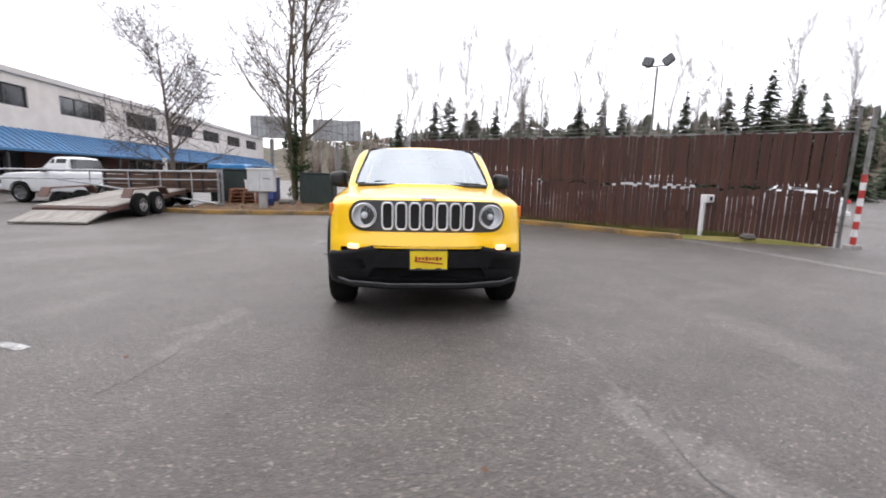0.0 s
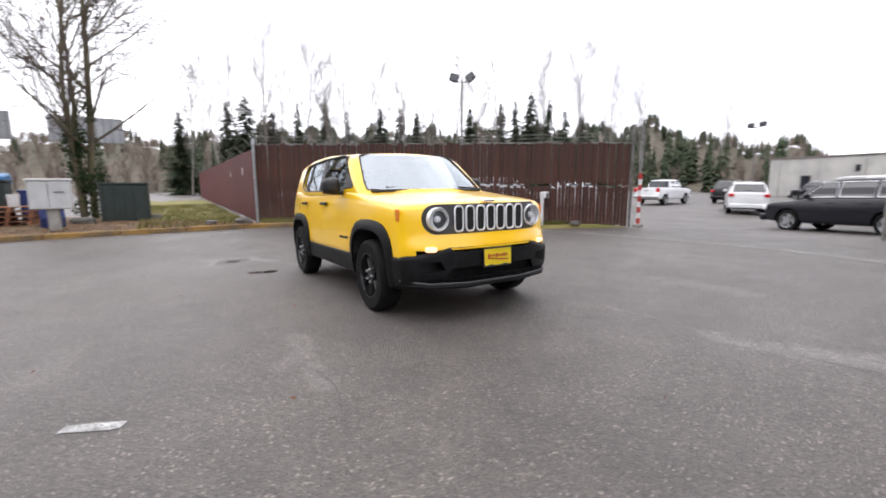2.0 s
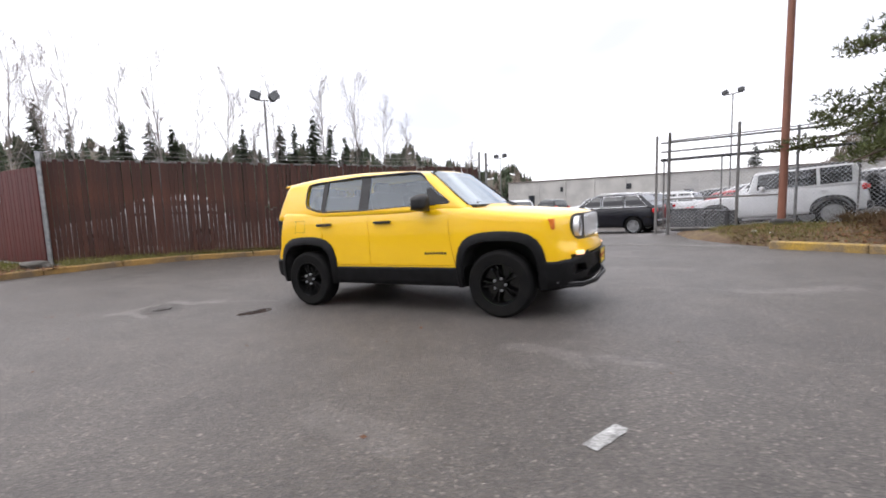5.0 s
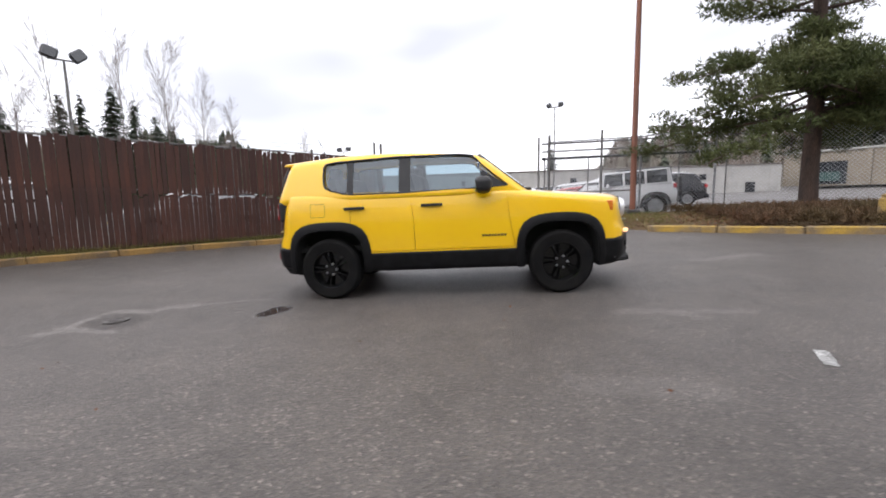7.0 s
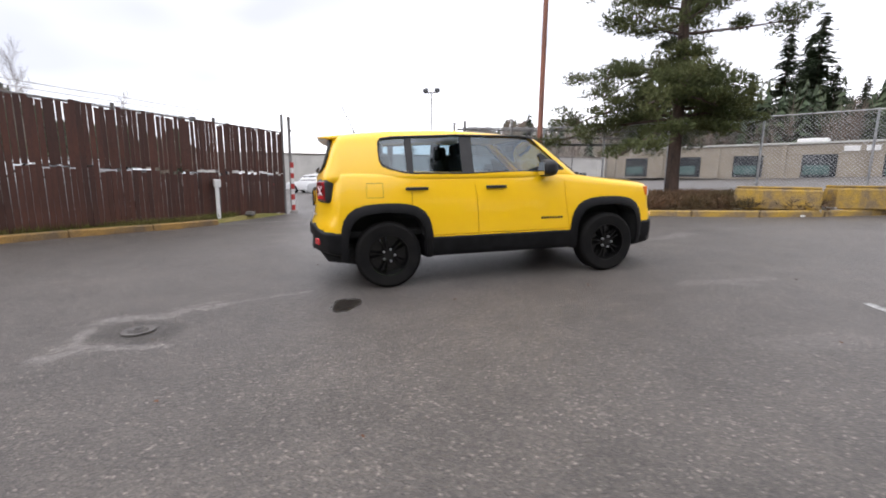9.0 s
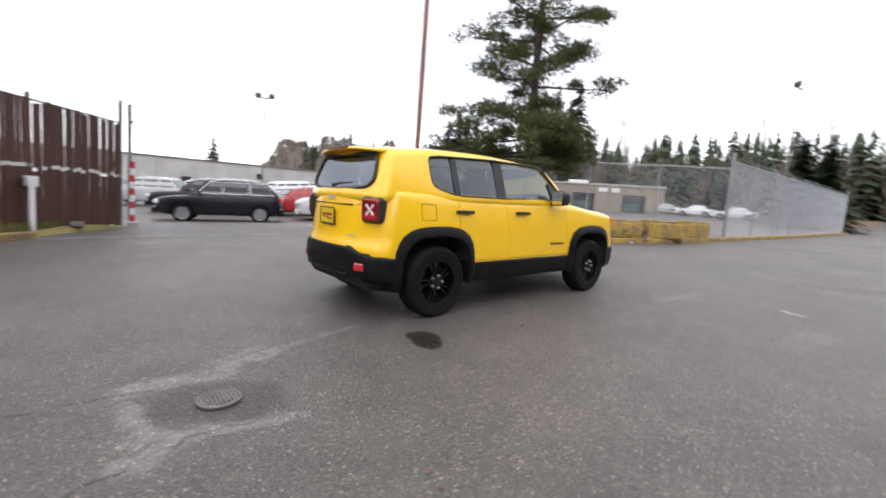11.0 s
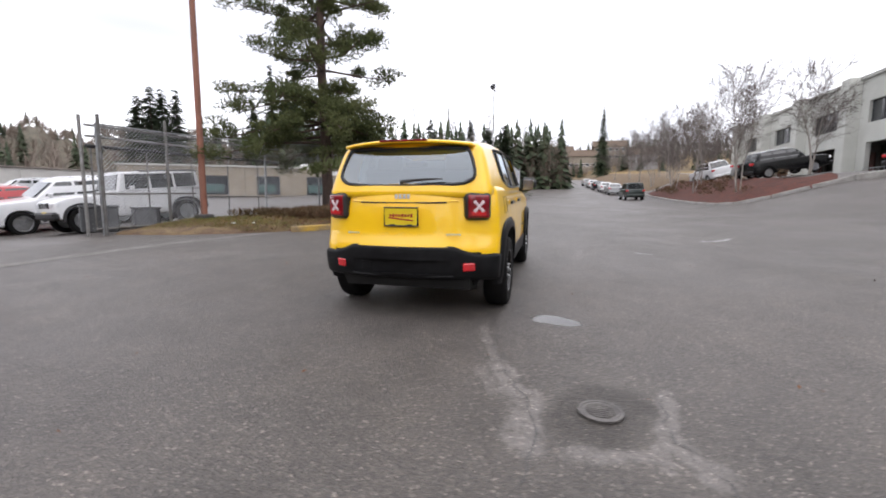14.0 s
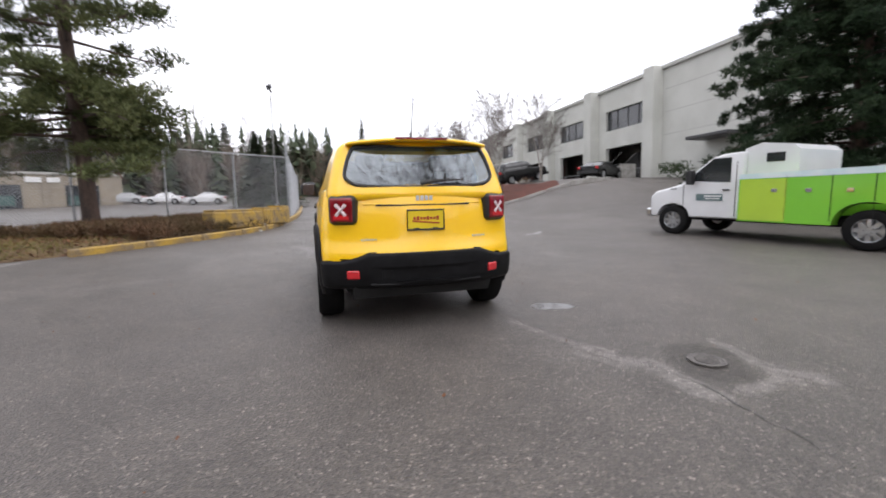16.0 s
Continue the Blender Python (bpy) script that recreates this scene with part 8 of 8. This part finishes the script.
# big dark fir behind the service truck
def big_fir(x, y, h, r, seed):
    """A near fir: long boughs that sag and lift at the tip, hung with short sprays of needles."""
    q = random.Random(seed)
    tr, nd = Shape(), Shape()
    tr.tube([(0, 0, -0.3), (0.05, 0, h * 0.5), (0, 0, h)], [0.26, 0.17, 0.02], 12, False)
    for i in range(150):
        f = (i + q.random()) / 150
        z = 1.3 + (h - 1.8) * f
        ln = (r * (1 - f) ** 0.8 + 0.3) * q.uniform(0.65, 1.15)
        a = i * 2.399963 + q.uniform(-0.4, 0.4)
        out = Vector((math.cos(a), math.sin(a), 0))
        side = Vector((-math.sin(a), math.cos(a), 0))
        sag = q.uniform(0.16, 0.34) * ln
        bough = [Vector((0.03, 0, z)) + out * ln * g + Vector((0, 0, 0.10 * ln * g - sag * g * g * (1.5 - 0.5 * g))) for g in (0, 0.25, 0.5, 0.75, 1.0)]
        tr.tube(bough, [0.05, 0.04, 0.03, 0.018, 0.006], 5, False)
        n = max(4, int(ln * 2.6))
        for k in range(n):
            g = 0.22 + 0.78 * (k + 0.5) / n
            b0 = bough[min(3, int(g * 4))].lerp(bough[min(3, int(g * 4)) + 1], g * 4 - min(3, int(g * 4)))
            w = (0.50 - 0.22 * g) * q.uniform(0.7, 1.25)
            for sd in (-1, 0, 1):
                c = b0 + side * sd * w * 0.8 + Vector((q.gauss(0, 0.14), q.gauss(0, 0.14), q.gauss(-0.16, 0.13)))
                needle_tufts(q, nd, c, (w * 0.6, w * 0.6, 0.17), 34, 0.17, 0.017, 4, 0.4)
    t = thing("fir_tree", "large dark drooping fir beside the driveway", "tree", Matrix.Translation((x, y, ground_z(x, y))))
    part("trunk", tr, PINEBARK, t, smooth=True, fix=False)
    part("crown", nd, FIR, t, "drooping dark green sprays", fix=False)


big_fir(-16.2, -4.6, 15.5, 4.4, 77)
bw = Shape()
for x, y in ((-23.6, -20.5), (-23.5, -19.2), (-23.6, -27.8)):
    needle_tufts(rs, bw, (x, y, ground_z(x, y) + 0.6), (0.8, 0.8, 0.6), 260, 0.16, 0.04, 2)
solo("hedge", bw, IVY, "clipped dark shrubs against the warehouse wall", "shrub", kind="stuff", fix=False)

# heather mound under the pine, grass and litter on the verges
hs = Shape()
for k_ in range(520):
    f = rs.random()
    y = rs.uniform(-11.5, -6.4)
    kx = 4.15 + (y + 6.5) * 0.62 if y > -9.5 else 2.7
    x = kx + 0.35 + rs.random() ** 1.2 * 4.4
    if x > 9.0 + (y + 8) * 0.9:
        continue
    needle_tufts(rs, hs, (x, y, ground_z(x, y) + 0.20 + 0.17 * math.sin(min(1, (x - kx) / 3) * 2.2)), (0.28, 0.28, 0.13), 20, 0.17, 0.011, 4)
solo("heather", hs, HEATHER, "low dry brown heather on the mound", "shrub", kind="stuff", fix=False)


def top_of(name):
    """Height of a named surface under a point, where it has one."""
    me = bpy.data.objects[name].data
    tree = BVHTree.FromPolygons([v.co for v in me.vertices], [tuple(p.vertices) for p in me.polygons])
    def z(x, y, other):
        hit = tree.ray_cast(Vector((x, y, 20)), Vector((0, 0, -1)))[0]
        return hit.z if hit else other
    return z


MOUND = top_of("verge_south")


def blades(name, label, area, count, mat_, h=0.10, w=0.006, lift=0.1, cat="grass", on=None):
    s = Shape()
    for _ in range(count):
        x, y = area(rs)
        z = on(x, y, ground_z(x, y)) if on else ground_z(x, y) + lift
        d = Vector((rs.gauss(0, 0.4), rs.gauss(0, 0.4), 1)).normalized()
        L = h * rs.uniform(0.4, 1.4)
        a = rs.uniform(0, math.pi)
        sd = Vector((math.cos(a), math.sin(a), 0)) * w
        j = len(s.v)
        s.v += [(x - sd.x, y - sd.y, z - 0.02), (x + sd.x, y + sd.y, z - 0.02), (x + d.x * L, y + d.y * L, z + d.z * L)]
        s.f.append((j, j + 1, j + 2))
    return solo(name, s, mat_, label, cat, kind="stuff", fix=False)


def along(front, back):
    a, b = [Vector((*p, 0)) for p in front], [Vector((*p, 0)) for p in back]
    def pick(r):
        i = r.randrange(len(a) - 1)
        f, g = r.random(), r.random()
        p = a[i].lerp(a[i + 1], f).lerp(b[i].lerp(b[i + 1], f), g)
        return p.x, p.y
    return pick


VN = along([(-0.25, 9.6), (2.25, 8.86), (3.72, 7.82), (5.12, 6.72), (6.4, 5.5), (7.3, 4.7)], [(-0.1, 10.8), (2.4, 9.1), (4.4, 7.5), (5.9, 6.35), (7.2, 5.3), (8.2, 4.45)])
blades("verge_grass", "sparse yellow-green grass along the slat fence", VN, 15000, GRASSB, 0.15)
blades("lawn_grass", "short yellow-green lawn grass beside the red fence", along([(-3.5, 9.9), (-0.5, 9.9)], [(-4.2, 26), (-0.6, 26)]), 16000, GRASSB, 0.09, 0.01)
blades("gate_grass", "green grass at the foot of the pole", along([(6.6, -3.9), (5.4, -5.2)], [(9.4, -3.4), (9.2, -6.2)]), 2200, GRASSB, 0.10, 0.006, on=MOUND)


def litter(name, label, area, count, lift, size=0.03, on=None):
    s = Shape()
    for _ in range(count):
        x, y = area(rs)
        z = (on(x, y, ground_z(x, y)) + 0.005 if on else ground_z(x, y) + lift) + rs.uniform(0, 0.02)
        a = rs.uniform(0, 6.28)
        L = size * rs.uniform(0.5, 1.5)
        u, v = Vector((math.cos(a), math.sin(a), rs.gauss(0, 0.3))) * L, Vector((-math.sin(a), math.cos(a), rs.gauss(0, 0.3))) * L * 0.6
        c = Vector((x, y, z))
        j = len(s.v)
        s.v += [tuple(c - u), tuple(c + v), tuple(c + u), tuple(c - v)]
        s.f.append((j, j + 1, j + 2, j + 3))
    return solo(name, s, LITTER, label, "leaf litter", kind="stuff", fix=False)


litter("leaf_litter", "fallen brown leaves along the kerb and soil", along([(-8.2, 9.2), (-4, 9.35), (-0.3, 9.3)], [(-8.2, 12.8), (-4, 13), (-0.4, 10.6)]), 3200, 0.125)
litter("leaf_litter", "fallen brown leaves under the pine", along([(5.2, -5.2), (3.4, -8.0), (2.5, -11)], [(8.8, -6.5), (7.2, -9.5), (4.4, -12.4)]), 2600, 0.30, on=MOUND)
blades("mound_grass", "sparse dead grass on the bare mound", along([(6.3, -4.0), (5.2, -5.2), (4.4, -6.4)], [(9.3, -3.6), (9.0, -5.6), (8.4, -7.6)]), 3500, GRASSB, 0.08, 0.005, on=MOUND)
litter("leaf_litter", "fallen brown leaves on the mound beside the pole", along([(6.3, -4.0), (5.2, -5.2), (4.4, -6.4)], [(9.3, -3.6), (9.0, -5.6), (8.4, -7.6)]), 3000, 0.26, on=MOUND)
litter("leaf_litter", "a few stray leaves and pale chips on the asphalt", along([(-7, -6), (-7, 8)], [(5.5, -5), (5.5, 7)]), 150, 0.007, 0.014)

# far conifers and birches behind the fences
fir_kinds = []
for k_ in range(4):
    t, n_ = fir("fir", "", 100 + k_, 10.0, (2.9, 2.4, 2.7, 2.2)[k_], HAZEFIR, 28, 24)
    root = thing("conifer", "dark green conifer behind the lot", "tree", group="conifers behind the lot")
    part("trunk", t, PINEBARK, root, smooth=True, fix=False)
    part("crown", n_, HAZEFIR, root, "dark green needles", fix=False)
    fir_kinds.append(root)


def ring(bearing, dist):
    a = radians(bearing)
    return dist * math.sin(a), dist * math.cos(a)


CON = [(128.2, 94, 17), (129.4, 92, 18.5), (130.6, 95, 18.5), (131.9, 92, 18), (140, 80, 15), (163, 90, 14), (168.5, 94, 14), (173.5, 88, 12), (156, 92, 14), (149, 96, 14), (185.4, 145, 21), (115, 105, 15), (99, 120, 12)]
CON = [(*ring(b, d), h, h * (0.10 if d > 130 else 0.20)) for b, d, h in CON]
CON += [(3.4, 55.4, 10.7, 2.2), (5.2, 53.1, 11.0, 2.4), (8.3, 59.9, 9.8, 2.4), (9.6, 61, 10.8, 2.4), (11.8, 55.3, 11.3, 1.7), (15.3, 54.5, 12.7, 1.7), (20.7, 61.3, 11.7, 1.9), (23.8, 55.9, 11.9, 2.0), (28.3, 58.4, 12.8, 2.2), (31.6, 59.0, 12.8, 2.3)]
CON += [(61.5, -80, 26, 4.2), (52.6, -75.6, 24.5, 4.0), (57, -79, 22.5, 4.0), (47, -72, 15, 3.0)]
CON += [(34.5, 48.2, 12.1, 2.1), (35.7, 42.6, 11.7, 1.9), (38.6, 43.0, 12.3, 2.0), (36.1, 37.1, 12.2, 2.1), (40.6, 38.5, 11.8, 2.0), (43.5, 38.4, 10.7, 1.8), (51.0, 42.1, 10.9, 2.6), (-1.7, 64.4, 10.6, 2.0), (18, 66, 9.5, 2.2), (26, 66, 10, 2.4), (46, 47, 10, 2.3)]
for i, (x, y, h, r_) in enumerate(CON):
    m = Matrix.Translation((x, y, ground_z(x, y) - 0.2)) @ pose(0, 0, 0, 0, 0, i * 77)
    c = fir_kinds[i] if i < 4 else copy_thing(fir_kinds[i % 4], m)
    c.matrix_basis = m
    k_ = r_ / 1.75
    c.scale = (k_, k_, (h + 1.0) / 10)

# dense hedge-like conifers beside the street
for i, (x, y, h) in enumerate(((5.0, -45.5, 7.2), (5.7, -49.0, 8.8), (7.4, -47.5, 8.4), (8.2, -52, 8.6))):
    c = copy_thing(fir_kinds[i % 4], Matrix.Translation((x, y, ground_z(x, y))) @ pose(0, 0, 0, 0, 0, i * 50))
    c.scale = (h / 10 * 1.35, h / 10 * 1.35, h / 10)
    tagged(c, "bushy dark green conifer at the street's edge", "tree", "street conifers")

birch_kinds = []
for k_ in range(3):
    birch_kinds.append(bare_tree("birch_tree", "tall thin bare birch behind the fence", 0, 0, 16.0, 60 + k_, 1, 0.50, 0.10, (0, 5, 8, 26), 0.085, PALEBARK, HAZETWIG, start=0.30, least=0.0065, reach=0.66))
BIR = [(-12, 60, 14), (-1, 55, 16), (2, 50, 16), (5, 58, 17), (8, 52, 19), (9.5, 55, 16), (13.5, 54, 19), (16, 50, 17), (18.5, 56, 21), (22.5, 62, 20), (27, 58, 20), (29, 55, 17), (34, 60, 21), (36.5, 58, 16), (40, 55, 19), (45, 62, 21), (50.5, 66, 22), (54, 70, 19), (58, 74, 16), (152, 85, 17), (154, 90, 15), (165, 95, 18), (171, 100, 17), (176, 95, 15), (66, 90, 14), (-18, 70, 15)]
for i, (b, d, h) in enumerate(BIR):
    x, y = ring(b, d)
    m = Matrix.Translation((x, y, ground_z(x, y))) @ pose(0, 0, 0, (i * 37) % 7 - 3, (i * 53) % 9 - 4, i * 61)
    c = birch_kinds[i] if i < 3 else copy_thing(birch_kinds[i % 3], m)
    c.matrix_basis = m
    c.scale = (h / 16 * 0.95, h / 16 * 0.95, h / 16)
    tagged(c, group="birches behind the fence")

# wooded hillsides all round, too many stems to count
wood_s, wood_e = Shape(), Shape()
BEAR = [-70, -20, -14, 0, 12, 58, 64, 72, 76, 103, 108, 148, 156, 180, 183, 190, 193, 200, 206, 262, 270]
RISE = [3.0, 4.0, 5.0, 5.6, 7.0, 7.0, 5.0, 4.2, 1.6, 1.6, 7.0, 7.2, 6.2, 5.6, 1.0, 1.0, 3.0, 3.0, 3.0, 3.0, 3.0]


def skyline(b, d):
    """Height of the wooded crest seen at bearing b, at a distance of d."""
    e = float(np.interp(b, BEAR, RISE)) * (1 + 0.10 * math.sin(b * 0.9) + 0.06 * math.sin(b * 2.3 + 1))
    return 1.5 + d * math.tan(radians(e))


def hill_base(b, d):
    x, y = ring(b, d)
    g = ground_z(x, y) - 0.4
    top = max(g, skyline(b, 158) - 3.4)
    return g + (top - g) * ease((d - 78) / 80)


def far_rise(b, d):
    """Ground of the hill that closes the street."""
    x, y = ring(b, d)
    return ground_z(x, y) - 0.3 + 12.5 * ease((d - 172) / 55)


rg = np.random.default_rng(9)
brush_v, ever_v = [], []


def brush(x, y, base, h):
    """A bare crown: thin rising branches from one foot."""
    k = 44
    a, e = rg.uniform(0, 2 * math.pi, k), rg.uniform(0.05, 1.0, k)
    L = h * 0.60 * np.sqrt(e)
    z = base + h * rg.uniform(0.0, 0.5, k)
    w = rg.uniform(0.035, 0.085, k)
    foot = np.column_stack((x + rg.normal(0, 0.25, k), y + rg.normal(0, 0.25, k), z))
    side = np.column_stack((-np.sin(a) * w, np.cos(a) * w, np.zeros(k)))
    tip = foot + np.column_stack((np.cos(a) * L * 0.42, np.sin(a) * L * 0.42, L * rg.uniform(0.4, 0.95, k)))
    brush_v.append(np.stack((foot - side, foot + side, tip), axis=1).reshape(-1, 3))


def evergreen(x, y, base, h):
    """A distant conifer: whorls of short drooping sprays round a spire."""
    k = 150
    f = np.sort(rg.random(k)) ** 1.1
    r = (h * 0.23 * (1 - f) ** 0.8 + 0.12) * rg.uniform(0.55, 1.15, k)
    a = rg.uniform(0, 2 * math.pi, k)
    z = base + h * (0.03 + 0.93 * f)
    out = np.column_stack((np.cos(a), np.sin(a), np.zeros(k)))
    side = np.column_stack((-np.sin(a), np.cos(a), np.zeros(k))) * (0.10 + 0.28 * r)[:, None]
    c = np.column_stack((np.full(k, x), np.full(k, y), z)) + out * (r * 0.55)[:, None]
    root = np.column_stack((np.full(k, x), np.full(k, y), z + 0.05 * h))
    tip = c + out * (r * 0.45)[:, None] + np.column_stack((np.zeros(k), np.zeros(k), -0.22 * r))
    ever_v.append(np.stack((root, c - side, tip, root, tip, c + side), axis=1).reshape(-1, 3))


for i in range(6300):
    thicket, end = 5200 <= i < 5900, i >= 5900
    b = rs.uniform(134, 181) if thicket else rs.uniform(177, 201) if end else rs.uniform(-60, 262)
    if not end and (-50 < b < -16 or 183.5 < b < 190 or 202 < b < 240):
        continue
    d = rs.uniform(80, 165) if i % 2 else rs.uniform(135, 168)
    if thicket:
        d = rs.uniform(74, 92)
    if end:
        d = rs.uniform(184, 235)
    x, y = ring(b, d)
    base = far_rise(b, d) if end else hill_base(b, d)
    h = rs.uniform(5, 9) if end else rs.uniform(8, 14) if thicket else min(rs.uniform(5.5, 10), (skyline(b, d) - base) * rs.uniform(0.9, 1.12))
    if h < 2.0:
        continue
    dark = 0.20 if thicket or end else 0.08 if b < 0 else 0.75 if 50 < b < 62 else 0.10 if 75 < b < 136 else 0.42 if 0 < b < 50 else 0.30
    (evergreen if rs.random() < dark else brush)(x, y, base, h)
wood_s.v, wood_e.v = np.concatenate(brush_v).tolist(), np.concatenate(ever_v).tolist()
wood_s.f = np.arange(len(wood_s.v)).reshape(-1, 3).tolist()
wood_e.f = np.arange(len(wood_e.v)).reshape(-1, 3).tolist()
# Brush colour is lightened to carry the distance haze.
solo("far_woods", wood_s, pbr("hazed_brush", (0.23, 0.185, 0.155), (0.165, 0.135, 0.105), 0.05, 0.95), "grey-brown bare winter woods on the hills", "woods", kind="stuff", fix=False)
solo("far_evergreens", wood_e, HAZEFIR, "dark evergreens scattered through the far woods", "woods", kind="stuff", fix=False)
hl_ = Shape()
nb = 336
dist = (76, 86, 95, 105, 115, 125, 135, 147, 158, 175, 200, 260)
for d in dist:
    for i in range(nb + 1):
        b = -68 + 336 * i / nb
        x, y = ring(b, d)
        hl_.v.append((x, y, hill_base(b, min(d, 158)) - 0.3))
hl_.f = [(j * (nb + 1) + i, j * (nb + 1) + i + 1, (j + 1) * (nb + 1) + i + 1, (j + 1) * (nb + 1) + i) for j in range(len(dist) - 1) for i in range(nb)]
solo("hillside", hl_, pbr("brush_hillside", (0.115, 0.095, 0.07), (0.075, 0.07, 0.045), 0.05, 0.95, grain=0.4, bscale=0.6), "brown brushy hillside behind the lot", "hill", kind="structure", smooth=True, fix=False)
end_hill = Shape()
end_d = (166, 176, 190, 205, 230, 300)
for d in end_d:
    for i in range(31):
        x, y = ring(174 + i, d)
        end_hill.v.append((x, y, far_rise(174 + i, min(d, 230)) + (0.0 if d > 166 else -0.6)))
end_hill.f = [(j * 31 + i, j * 31 + i + 1, (j + 1) * 31 + i + 1, (j + 1) * 31 + i) for j in range(len(end_d) - 1) for i in range(30)]
solo("hillside", end_hill, pbr("dry_bank", (0.27, 0.19, 0.09), (0.16, 0.125, 0.08), 0.08, 0.95, grain=0.4, bscale=0.6), "dry tan bank and hill at the street's end", "hill", kind="structure", smooth=True, fix=False)
